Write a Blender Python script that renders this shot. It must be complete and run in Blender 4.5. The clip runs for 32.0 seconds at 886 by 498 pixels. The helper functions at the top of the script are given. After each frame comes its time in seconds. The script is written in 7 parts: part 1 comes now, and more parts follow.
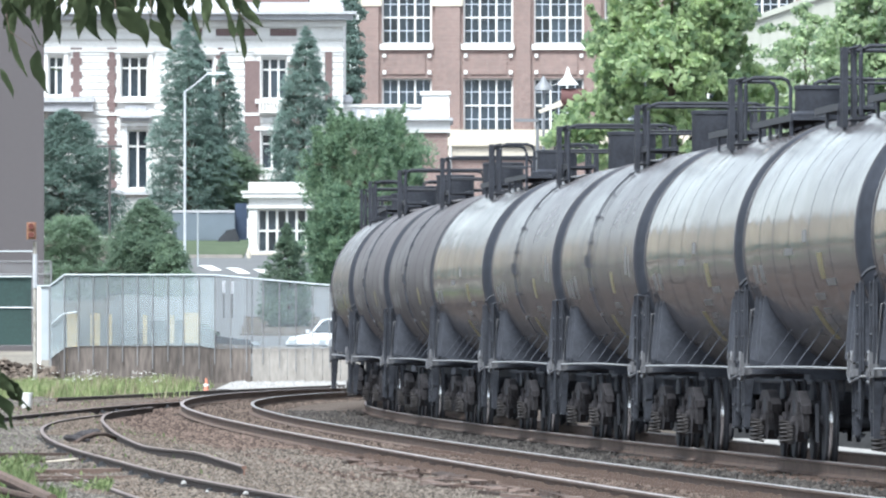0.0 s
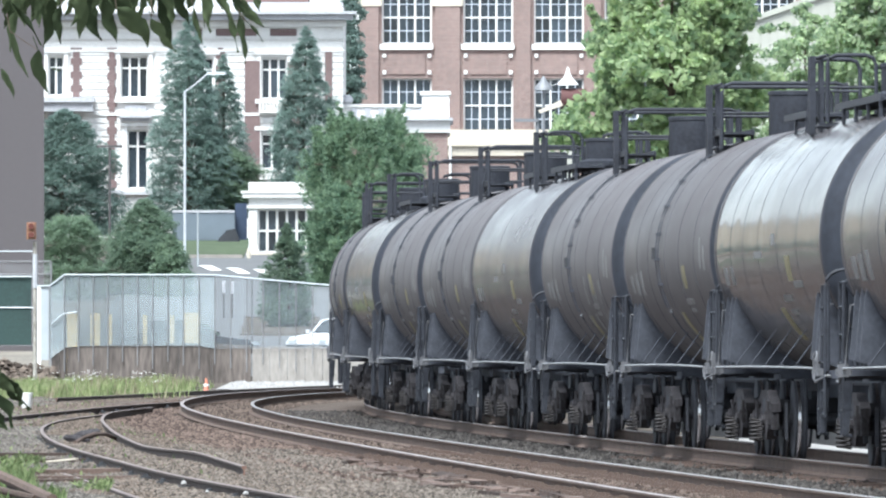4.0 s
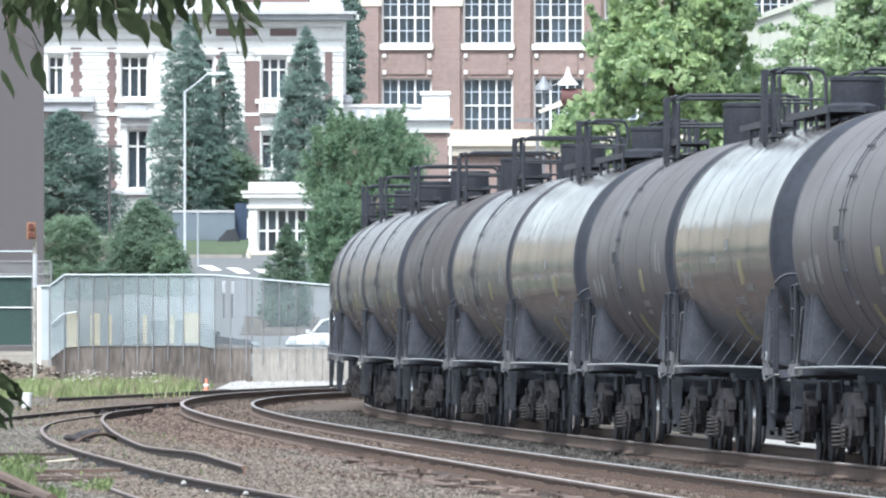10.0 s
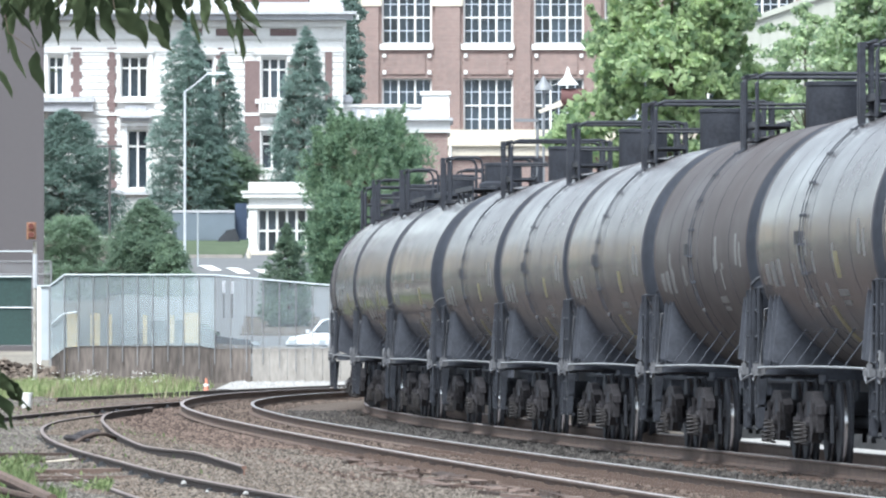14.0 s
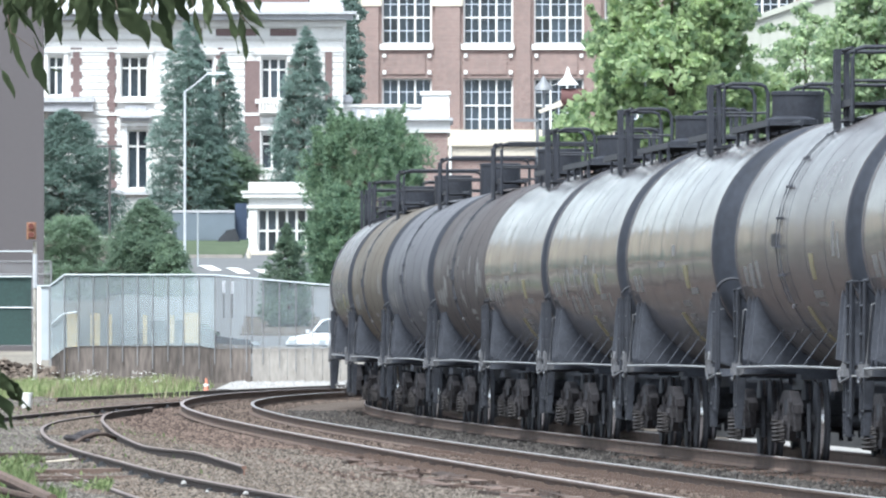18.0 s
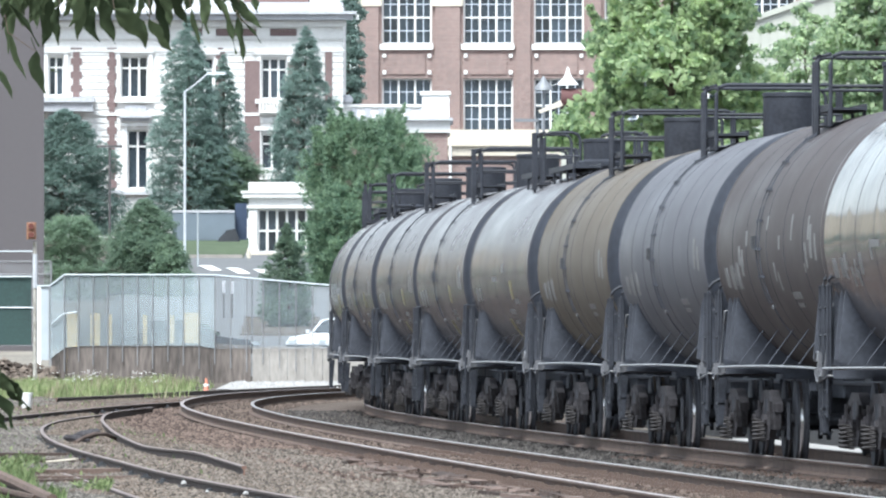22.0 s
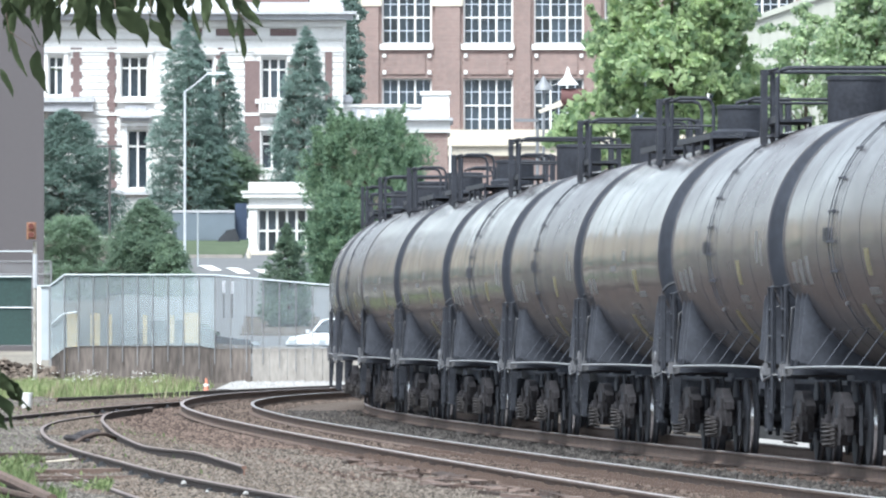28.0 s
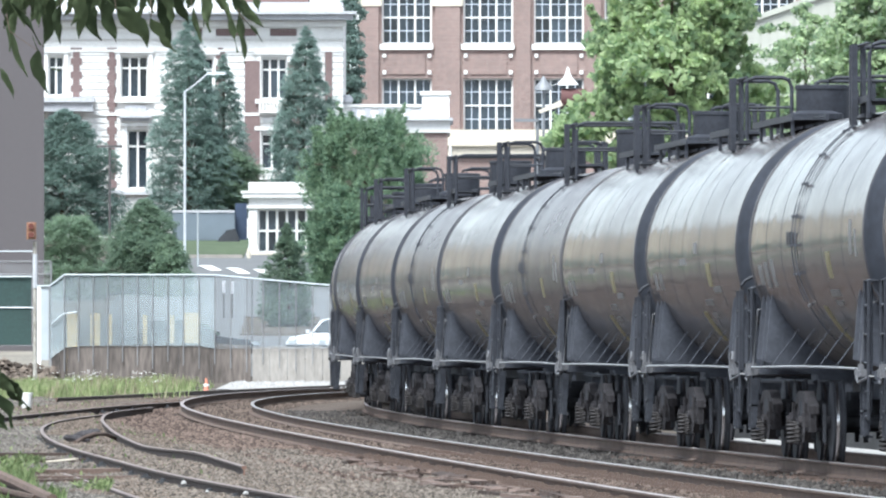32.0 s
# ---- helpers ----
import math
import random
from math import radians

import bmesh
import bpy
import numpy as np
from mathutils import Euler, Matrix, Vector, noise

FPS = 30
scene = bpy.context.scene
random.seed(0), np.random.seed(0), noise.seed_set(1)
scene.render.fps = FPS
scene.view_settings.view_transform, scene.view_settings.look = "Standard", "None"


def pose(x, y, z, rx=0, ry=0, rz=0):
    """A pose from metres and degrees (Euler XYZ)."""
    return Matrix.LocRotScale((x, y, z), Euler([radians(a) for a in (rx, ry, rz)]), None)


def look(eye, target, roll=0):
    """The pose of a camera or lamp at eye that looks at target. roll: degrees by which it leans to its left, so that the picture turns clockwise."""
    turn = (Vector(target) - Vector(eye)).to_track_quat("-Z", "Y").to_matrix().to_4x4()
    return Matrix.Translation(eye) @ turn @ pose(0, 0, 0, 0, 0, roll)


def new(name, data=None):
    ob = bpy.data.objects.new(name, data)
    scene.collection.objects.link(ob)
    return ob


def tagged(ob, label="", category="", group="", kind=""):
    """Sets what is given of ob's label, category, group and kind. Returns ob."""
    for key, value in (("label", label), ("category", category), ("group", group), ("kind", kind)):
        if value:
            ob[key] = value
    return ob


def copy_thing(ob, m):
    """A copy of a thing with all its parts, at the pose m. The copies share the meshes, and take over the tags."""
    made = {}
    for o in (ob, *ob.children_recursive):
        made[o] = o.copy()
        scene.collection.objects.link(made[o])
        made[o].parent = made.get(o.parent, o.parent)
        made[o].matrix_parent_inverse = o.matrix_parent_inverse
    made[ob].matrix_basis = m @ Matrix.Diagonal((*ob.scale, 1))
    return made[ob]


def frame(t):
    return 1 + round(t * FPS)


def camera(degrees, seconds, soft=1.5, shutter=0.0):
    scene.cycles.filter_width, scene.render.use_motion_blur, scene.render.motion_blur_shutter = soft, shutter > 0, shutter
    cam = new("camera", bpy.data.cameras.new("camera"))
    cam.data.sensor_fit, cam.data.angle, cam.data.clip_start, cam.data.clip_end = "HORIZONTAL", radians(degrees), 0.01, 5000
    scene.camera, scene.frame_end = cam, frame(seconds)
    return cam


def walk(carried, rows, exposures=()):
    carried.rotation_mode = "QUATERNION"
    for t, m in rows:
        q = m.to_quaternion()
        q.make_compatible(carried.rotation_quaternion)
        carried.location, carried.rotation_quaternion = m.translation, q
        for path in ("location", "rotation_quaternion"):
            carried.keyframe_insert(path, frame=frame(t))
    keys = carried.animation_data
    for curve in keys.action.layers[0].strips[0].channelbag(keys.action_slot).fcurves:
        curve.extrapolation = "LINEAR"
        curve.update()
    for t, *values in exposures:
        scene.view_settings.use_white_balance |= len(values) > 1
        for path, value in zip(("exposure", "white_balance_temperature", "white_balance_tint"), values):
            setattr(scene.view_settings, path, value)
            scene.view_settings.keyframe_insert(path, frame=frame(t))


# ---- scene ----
# the still camera, low beside the line, with a very long lens
EYE, AIM = (0, 0, 1.41), (0, 1000, 8.195)
cam = camera(3.722, 32.0, soft=2.25)
walk(cam, [(0.0, look(EYE, AIM)), (32.0, look(EYE, AIM))], [(0.0, 1.46, 5860, 5), (32.0, 1.46, 5860, 5)])

# ---- light: a bright hazy overcast day ----
world = bpy.data.worlds.new("overcast_sky")
scene.world = world
world.use_nodes = True
wn, wl = world.node_tree.nodes, world.node_tree.links
sky = wn.new("ShaderNodeTexSky")
sky.sky_type = "NISHITA"
sky.sun_disc = False
sky.sun_elevation, sky.sun_rotation = radians(58), radians(204)
sky.air_density, sky.dust_density, sky.ozone_density = 1.0, 1.2, 2.0
wn["Background"].inputs["Strength"].default_value = 0.115
pale = wn.new("ShaderNodeHueSaturation")
pale.inputs["Saturation"].default_value = 0.28
wl.new(sky.outputs["Color"], pale.inputs["Color"])
wl.new(pale.outputs["Color"], wn["Background"].inputs["Color"])
sun = new("sun", bpy.data.lights.new("sun", "SUN"))
sun.data.energy, sun.data.angle, sun.data.color = 3.0, radians(24), (1.0, 0.97, 0.92)
sun.matrix_basis = look((-18, -40, 72), (0, 0, 0))


# ---- materials ----
def mat(name, col, rough=0.7, metal=0.0, var=0.25, scale=3.0, fine=40.0, bump=0.0, col2=None, spec=0.5, stretch=(1, 1, 1), island=False, per_object=False):
    """A surface with a base colour that varies at two scales, with matching roughness and fine relief."""
    m = bpy.data.materials.new(name)
    m.use_nodes = True
    n, l = m.node_tree.nodes, m.node_tree.links
    p = n["Principled BSDF"]
    p.inputs["Metallic"].default_value = metal
    p.inputs["Specular IOR Level"].default_value = spec
    tc, mp = n.new("ShaderNodeTexCoord"), n.new("ShaderNodeMapping")
    mp.inputs["Scale"].default_value = stretch
    l.new(tc.outputs["Object"], mp.inputs["Vector"])
    big, small = n.new("ShaderNodeTexNoise"), n.new("ShaderNodeTexNoise")
    for t, s, d in ((big, scale, 5), (small, fine, 3)):
        t.inputs["Scale"].default_value, t.inputs["Detail"].default_value = s, d
        l.new(mp.outputs["Vector"], t.inputs["Vector"])
    add = n.new("ShaderNodeMath")
    add.operation = "MULTIPLY_ADD"
    add.inputs[1].default_value = 0.5
    l.new(small.outputs["Fac"], add.inputs[0])
    half = n.new("ShaderNodeMath")
    half.operation = "MULTIPLY"
    half.inputs[1].default_value = 0.5
    l.new(big.outputs["Fac"], half.inputs[0])
    l.new(half.outputs[0], add.inputs[2])
    fac = add.outputs[0]
    if island or per_object:
        src = n.new("ShaderNodeNewGeometry" if island else "ShaderNodeObjectInfo")
        mix = n.new("ShaderNodeMath")
        mix.operation = "MULTIPLY_ADD"
        mix.inputs[1].default_value = 0.45
        l.new(src.outputs["Random Per Island" if island else "Random"], mix.inputs[0])
        sub = n.new("ShaderNodeMath")
        sub.operation = "SUBTRACT"
        sub.inputs[1].default_value = 0.22
        l.new(fac, sub.inputs[0])
        l.new(sub.outputs[0], mix.inputs[2])
        fac = mix.outputs[0]
    ramp = n.new("ShaderNodeValToRGB")
    ramp.color_ramp.elements[0].position, ramp.color_ramp.elements[1].position = 0.3, 0.7
    c2 = col2 or tuple(min(1, c * (1 + var)) for c in col)
    c1 = tuple(c * (1 - var) for c in col)
    ramp.color_ramp.elements[0].color, ramp.color_ramp.elements[1].color = (*c1, 1), (*c2, 1)
    l.new(fac, ramp.inputs["Fac"])
    l.new(ramp.outputs["Color"], p.inputs["Base Color"])
    rr = n.new("ShaderNodeMapRange")
    rr.inputs["To Min"].default_value, rr.inputs["To Max"].default_value = max(0.03, rough - 0.1), min(1, rough + 0.1)
    l.new(fac, rr.inputs["Value"])
    l.new(rr.outputs["Result"], p.inputs["Roughness"])
    if bump:
        b = n.new("ShaderNodeBump")
        b.inputs["Strength"].default_value, b.inputs["Distance"].default_value = bump, 0.02
        l.new(small.outputs["Fac"], b.inputs["Height"])
        l.new(b.outputs["Normal"], p.inputs["Normal"])
    return m


def tank_mat(name, col, rough, dirt, spec, dust, dust_col=(0.135, 0.125, 0.129)):
    """Black tank-car paint: gloss that is dulled by dust and streaks running down the shell."""
    m = mat(name, col, rough, var=0.3, scale=0.6, fine=3.0, stretch=(1.0, 0.1, 0.6), per_object=True)
    n, l = m.node_tree.nodes, m.node_tree.links
    p = n["Principled BSDF"]
    tc, mp = n.new("ShaderNodeTexCoord"), n.new("ShaderNodeMapping")
    mp.inputs["Scale"].default_value = (0.8, 0.12, 0.5)
    l.new(tc.outputs["Object"], mp.inputs["Vector"])
    st = n.new("ShaderNodeTexNoise")
    st.inputs["Scale"].default_value, st.inputs["Detail"].default_value = 1.6, 6
    l.new(mp.outputs["Vector"], st.inputs["Vector"])
    rr = n.new("ShaderNodeMapRange")
    rr.inputs["From Min"].default_value, rr.inputs["From Max"].default_value = 0.35, 0.75
    rr.inputs["To Min"].default_value, rr.inputs["To Max"].default_value = rough, min(0.8, rough + dirt)
    l.new(st.outputs["Fac"], rr.inputs["Value"])
    l.new(rr.outputs["Result"], p.inputs["Roughness"])
    # the jacket sheets are not quite true
    wob, b = n.new("ShaderNodeTexNoise"), n.new("ShaderNodeBump")
    wob.inputs["Scale"].default_value, wob.inputs["Detail"].default_value = 1.2, 2.0
    mp2 = n.new("ShaderNodeMapping")
    mp2.inputs["Scale"].default_value = (0.7, 0.45, 0.7)
    l.new(tc.outputs["Object"], mp2.inputs["Vector"])
    l.new(mp2.outputs["Vector"], wob.inputs["Vector"])
    b.inputs["Strength"].default_value, b.inputs["Distance"].default_value = 0.6, 0.05
    l.new(wob.outputs["Fac"], b.inputs["Height"])
    l.new(b.outputs["Normal"], p.inputs["Normal"])
    # road film thrown up by the wheels takes the gloss off the belly, with a ragged, streaked edge
    sep, edge, film = n.new("ShaderNodeSeparateXYZ"), n.new("ShaderNodeMath"), n.new("ShaderNodeMapRange")
    l.new(tc.outputs["Object"], sep.inputs["Vector"])
    edge.operation = "MULTIPLY_ADD"
    edge.inputs[1].default_value = 0.9
    l.new(st.outputs["Fac"], edge.inputs[0])
    l.new(sep.outputs["Z"], edge.inputs[2])
    film.inputs["From Min"].default_value, film.inputs["From Max"].default_value = 2.1, 1.55
    l.new(edge.outputs[0], film.inputs["Value"])
    for socket, clean, dirty in (("Roughness", rr.outputs["Result"], 0.45), ("Specular IOR Level", spec, 0.2)):
        mx = n.new("ShaderNodeMix")
        l.new(film.outputs["Result"], mx.inputs[0])
        if socket == "Roughness":
            l.new(clean, mx.inputs[2])
        else:
            mx.inputs[2].default_value = clean
        mx.inputs[3].default_value = dirty
        l.new(mx.outputs[0], p.inputs[socket])
    # a thin, patchy coat of dust
    d, cover, sh = n.new("ShaderNodeBsdfDiffuse"), n.new("ShaderNodeMapRange"), n.new("ShaderNodeMixShader")
    d.inputs["Color"].default_value = (*dust_col, 1)
    cover.inputs["From Min"].default_value, cover.inputs["From Max"].default_value = 0.3, 0.7
    cover.inputs["To Min"].default_value, cover.inputs["To Max"].default_value = dust * 0.75, min(1, dust * 1.25)
    l.new(st.outputs["Fac"], cover.inputs["Value"])
    l.new(cover.outputs["Result"], sh.inputs["Fac"])
    l.new(p.outputs[0], sh.inputs[1])
    l.new(d.outputs[0], sh.inputs[2])
    l.new(sh.outputs[0], n["Material Output"].inputs["Surface"])
    return m


def glass_mat(name, col=(0.03, 0.04, 0.05)):
    m = mat(name, col, 0.08, var=0.6, scale=0.35, fine=2.0, spec=0.45, per_object=True)
    return m


def fence_mat(name, cover, col):
    """Woven wire seen from afar: part of the light passes straight through."""
    m = mat(name, col, 0.55, var=0.22, scale=0.5, fine=6.0, stretch=(1, 1, 0.25), per_object=True)
    n, l = m.node_tree.nodes, m.node_tree.links
    tr, mx = n.new("ShaderNodeBsdfTransparent"), n.new("ShaderNodeMixShader")
    mx.inputs["Fac"].default_value = cover
    l.new(tr.outputs[0], mx.inputs[1])
    l.new(n["Principled BSDF"].outputs[0], mx.inputs[2])
    l.new(mx.outputs[0], n["Material Output"].inputs["Surface"])
    return m


def leaf_mat(name, col, col2, trans=0.35, single=False):
    m = mat(name, col, 0.75, var=0.2, scale=0.5, fine=3.0, col2=col2, island=not single, per_object=single, spec=0.12)
    n, l = m.node_tree.nodes, m.node_tree.links
    t, mx = n.new("ShaderNodeBsdfTranslucent"), n.new("ShaderNodeMixShader")
    mx.inputs["Fac"].default_value = trans
    ramp = [x for x in n if x.type == "VALTORGB"][0]
    l.new(ramp.outputs["Color"], t.inputs["Color"])
    l.new(n["Principled BSDF"].outputs[0], mx.inputs[1])
    l.new(t.outputs[0], mx.inputs[2])
    l.new(mx.outputs[0], n["Material Output"].inputs["Surface"])
    return m


def brick_mat(name, c1, c2, mortar):
    m = mat(name, c1, 0.85, var=0.15, scale=0.4, fine=5.0)
    n, l = m.node_tree.nodes, m.node_tree.links
    bk, tc, mp = n.new("ShaderNodeTexBrick"), n.new("ShaderNodeTexCoord"), n.new("ShaderNodeMapping")
    mp.inputs["Rotation"].default_value = (radians(-90), 0, 0)
    l.new(tc.outputs["Object"], mp.inputs["Vector"])
    l.new(mp.outputs["Vector"], bk.inputs["Vector"])
    bk.inputs["Scale"].default_value = 1.0
    bk.inputs["Brick Width"].default_value, bk.inputs["Row Height"].default_value, bk.inputs["Mortar Size"].default_value = 0.22, 0.075, 0.008
    bk.inputs["Color1"].default_value, bk.inputs["Color2"].default_value, bk.inputs["Mortar"].default_value = (*c1, 1), (*c2, 1), (*mortar, 1)
    ramp = [x for x in n if x.type == "VALTORGB"][0]
    ramp.color_ramp.elements[0].color, ramp.color_ramp.elements[1].color = (0.78, 0.78, 0.78, 1), (1.15, 1.12, 1.1, 1)
    mx = n.new("ShaderNodeMix")
    mx.data_type, mx.blend_type = "RGBA", "MULTIPLY"
    mx.inputs[0].default_value = 1.0
    l.new(bk.outputs["Color"], mx.inputs[6])
    l.new(ramp.outputs["Color"], mx.inputs[7])
    l.new(mx.outputs[2], n["Principled BSDF"].inputs["Base Color"])
    return m


TANK_GLOSS = tank_mat("tank_gloss_paint", (0.026, 0.026, 0.029), 0.075, 0.10, 0.22, 0.33)
TANK_SEMI = tank_mat("tank_semi_gloss_paint", (0.04, 0.038, 0.040), 0.15, 0.15, 0.27, 0.38)
TANK_DULL = tank_mat("tank_dusty_paint", (0.068, 0.064, 0.066), 0.36, 0.2, 0.24, 0.5)
TANK_DARK = tank_mat("tank_sooty_paint", (0.053, 0.046, 0.046), 0.45, 0.25, 0.3, 0.32, (0.10, 0.086, 0.085))
TANK_TAN = tank_mat("tank_tan_dust_paint", (0.09, 0.079, 0.066), 0.42, 0.25, 0.28, 0.4, (0.135, 0.115, 0.092))
TANK_GREY = tank_mat("tank_grey_dust_paint", (0.098, 0.099, 0.11), 0.42, 0.25, 0.28, 0.45, (0.125, 0.125, 0.137))
# Tank ends: their shade is put into this colour, blued for haze.
TANK_HEAD = mat("shade_dark_end_and_seam", (0.026, 0.029, 0.038), 0.7, var=0.4, scale=1.2, fine=10, spec=0.25)
# Dark steels: a bluish haze lift is put into these base colours.
FRAME = mat("hazed_black_frame_steel", (0.060, 0.064, 0.078), 0.7, var=0.35, scale=1.5, fine=20, bump=0.2, spec=0.2)
TOPSTEEL = mat("hazed_black_top_steel", (0.029, 0.031, 0.039), 0.6, var=0.5, scale=2.0, fine=20, bump=0.2, spec=0.25)
TRUCK = mat("dusty_hazed_cast_steel", (0.050, 0.046, 0.049), 0.9, var=0.6, scale=5, fine=25, bump=0.4, spec=0.2)
WHEEL = mat("hazed_wheel_steel", (0.048, 0.049, 0.056), 0.85, var=0.4, scale=3, spec=0.2)
TREAD = mat("polished_tread_steel", (0.85, 0.85, 0.86), 0.22, metal=1.0, var=0.1)
STAY = mat("dull_grey_rod", (0.10, 0.10, 0.108), 0.5, var=0.3, scale=2.5, fine=30)
PIPE = mat("worn_grey_pipe", (0.23, 0.23, 0.24), 0.5, var=0.35, scale=2.5, fine=30)
BRACKET = mat("dull_bracket_steel", (0.035, 0.036, 0.04), 0.5, var=0.3)
STENCIL_W = mat("faded_white_stencil", (0.13, 0.128, 0.127), 0.6, var=0.6, scale=5, fine=25)
STENCIL_Y = mat("faded_yellow_stencil", (0.17, 0.15, 0.075), 0.6, var=0.5, scale=5, fine=25)
RAIL = mat("rusty_rail_steel", (0.102, 0.073, 0.060), 0.85, var=0.4, scale=2, fine=18, bump=0.2, spec=0.2)
RAIL_DARK = mat("dark_old_rail_steel", (0.062, 0.050, 0.046), 0.85, var=0.5, scale=2, fine=18, bump=0.2, spec=0.2)
RAILTOP = mat("bright_rail_head", (0.26, 0.235, 0.22), 0.42, metal=0.5, var=0.15, scale=2)
RAILTOP_OLD = mat("tarnished_rail_head", (0.235, 0.207, 0.202), 0.75, var=0.25, scale=2)
RAIL_END = mat("orange_rust_cut_end", (0.14, 0.082, 0.062), 0.9, var=0.5, scale=4, fine=25)
RAILTOP_DEAD = mat("rusted_dull_rail_head", (0.155, 0.125, 0.115), 0.8, var=0.4, scale=1.5, fine=12)
TIE = mat("weathered_tie_wood", (0.098, 0.07, 0.058), 0.9, var=0.5, scale=2, fine=25, bump=0.5, stretch=(1, 6, 1), per_object=True, spec=0.2)
TIMBER = mat("reddish_rotten_timber", (0.105, 0.076, 0.064), 0.9, var=0.6, scale=1.2, fine=14, bump=0.6, stretch=(4, 0.5, 1), per_object=True, spec=0.2)
STONE = mat("ballast_stone", (0.087, 0.067, 0.054), 0.95, var=0.5, scale=0.35, fine=15, island=True, col2=(0.165, 0.132, 0.108), spec=0.2)
STONE_PALE = mat("pale_ballast_stone", (0.089, 0.074, 0.063), 0.95, var=0.5, scale=0.5, fine=15, island=True, col2=(0.172, 0.146, 0.124), spec=0.2)
STONE_RUST = mat("rusty_ballast_stone", (0.075, 0.054, 0.044), 0.95, var=0.6, scale=0.6, fine=15, island=True, col2=(0.14, 0.108, 0.09), spec=0.2)
STONE_DARK = mat("dark_grey_ballast_stone", (0.04, 0.036, 0.034), 0.95, var=0.55, scale=0.5, fine=15, island=True, col2=(0.078, 0.07, 0.065), spec=0.2)
STONE_GREY = mat("grey_yard_gravel", (0.094, 0.084, 0.074), 0.95, var=0.5, scale=0.5, fine=15, island=True, col2=(0.186, 0.168, 0.149), spec=0.2)
STONE_RED = mat("red_rust_ballast", (0.085, 0.058, 0.047), 0.95, var=0.6, scale=0.4, fine=15, island=True, col2=(0.15, 0.111, 0.093), spec=0.2)
BED = mat("packed_ballast_bed", (0.085, 0.067, 0.056), 0.95, var=0.55, scale=1.6, fine=12, bump=0.8, spec=0.15)
BED_DARK = mat("dark_grey_ballast_bed", (0.052, 0.047, 0.044), 0.95, var=0.55, scale=1.6, fine=12, bump=0.8, spec=0.15)
GROUND = mat("gravel_earth", (0.080, 0.066, 0.054), 0.95, var=0.55, scale=0.5, fine=9, bump=0.6, spec=0.2)
ASPHALT = mat("grey_asphalt", (0.11, 0.112, 0.115), 0.85, var=0.25, scale=0.2, fine=30, bump=0.3)
LAWN = mat("lawn_grass", (0.075, 0.095, 0.06), 0.95, var=0.5, scale=0.8, fine=20, bump=0.5, spec=0.1)
# Added bank: the shade seen between the wheels is put into its colour.
BANK = mat("shade_dark_earth", (0.03, 0.030, 0.031), 0.95, var=0.5, scale=0.6, fine=8, bump=0.5, spec=0.1)
PALE = mat("pale_crushed_gravel", (0.27, 0.26, 0.25), 0.95, var=0.35, scale=0.8, fine=20, bump=0.5)
GRASS = leaf_mat("tall_grass", (0.155, 0.215, 0.085), (0.35, 0.39, 0.19))
WEED = leaf_mat("trackside_weed", (0.10, 0.15, 0.06), (0.22, 0.265, 0.125))
DRYGRASS = leaf_mat("dry_grass", (0.21, 0.18, 0.115), (0.34, 0.30, 0.21))
FLOWER = mat("white_flowers", (0.8, 0.8, 0.76), 0.8, var=0.1)
CONCRETE = mat("stained_concrete", (0.11, 0.09, 0.078), 0.9, var=0.7, scale=0.8, fine=9, bump=0.3, stretch=(1.0, 1, 0.2), col2=(0.205, 0.172, 0.152))
CONCRETE_L = mat("pale_concrete", (0.27, 0.248, 0.225), 0.9, var=0.25, scale=0.8, fine=12, bump=0.3, stretch=(1.2, 1, 0.35))
BRICK = brick_mat("red_brown_brick", (0.255, 0.175, 0.155), (0.215, 0.145, 0.13), (0.31, 0.27, 0.25))
BRICK_D = mat("dark_red_brick", (0.165, 0.115, 0.11), 0.85, var=0.2, scale=1.2, fine=14)
CREAM = mat("cream_stone", (0.56, 0.50, 0.41), 0.8, var=0.14, scale=0.8, fine=8)
WHITE = mat("white_paint", (0.78, 0.77, 0.745), 0.6, var=0.08, scale=0.8, fine=8)
WHITESTONE = mat("white_glazed_stone", (0.70, 0.685, 0.66), 0.65, var=0.09, scale=0.5, fine=6)
GREYSTONE = mat("weathered_grey_stone", (0.42, 0.42, 0.44), 0.8, var=0.2, scale=1.0, fine=8)
GLASS = glass_mat("dark_window_glass")
MUNTIN = mat("pale_blue_grey_muntin", (0.50, 0.54, 0.60), 0.6, var=0.1)
BLIND = mat("pale_window_blind", (0.45, 0.52, 0.52), 0.8, var=0.2, scale=0.6)
STUCCO = mat("grey_brown_panel_wall", (0.083, 0.073, 0.076), 0.8, var=0.06, scale=0.15, fine=5)
SIDING = mat("pale_grey_siding", (0.385, 0.385, 0.335), 0.7, var=0.12, scale=0.5)
SCREEN = mat("dark_green_screen", (0.025, 0.05, 0.045), 0.8, var=0.35, scale=0.5, fine=12)
GALV = mat("galvanised_steel", (0.40, 0.43, 0.45), 0.5, metal=0.2, var=0.12, scale=2)
LAMPPOST = mat("pale_grey_lamp_post", (0.50, 0.52, 0.55), 0.5, var=0.1)
SLATS = fence_mat("slatted_wire_fence", 0.44, (0.285, 0.325, 0.34))
WIRE = fence_mat("open_wire_fence", 0.13, (0.30, 0.34, 0.37))
WIRE_D = fence_mat("dull_wire_fence", 0.2, (0.25, 0.25, 0.255))
BLUEBOX = mat("blue_grey_painted_steel", (0.15, 0.18, 0.21), 0.6, var=0.2, scale=1)
NAVY = mat("navy_door", (0.03, 0.045, 0.08), 0.5, var=0.2)
ORANGE = mat("orange_plastic", (0.50, 0.19, 0.12), 0.6, var=0.25)
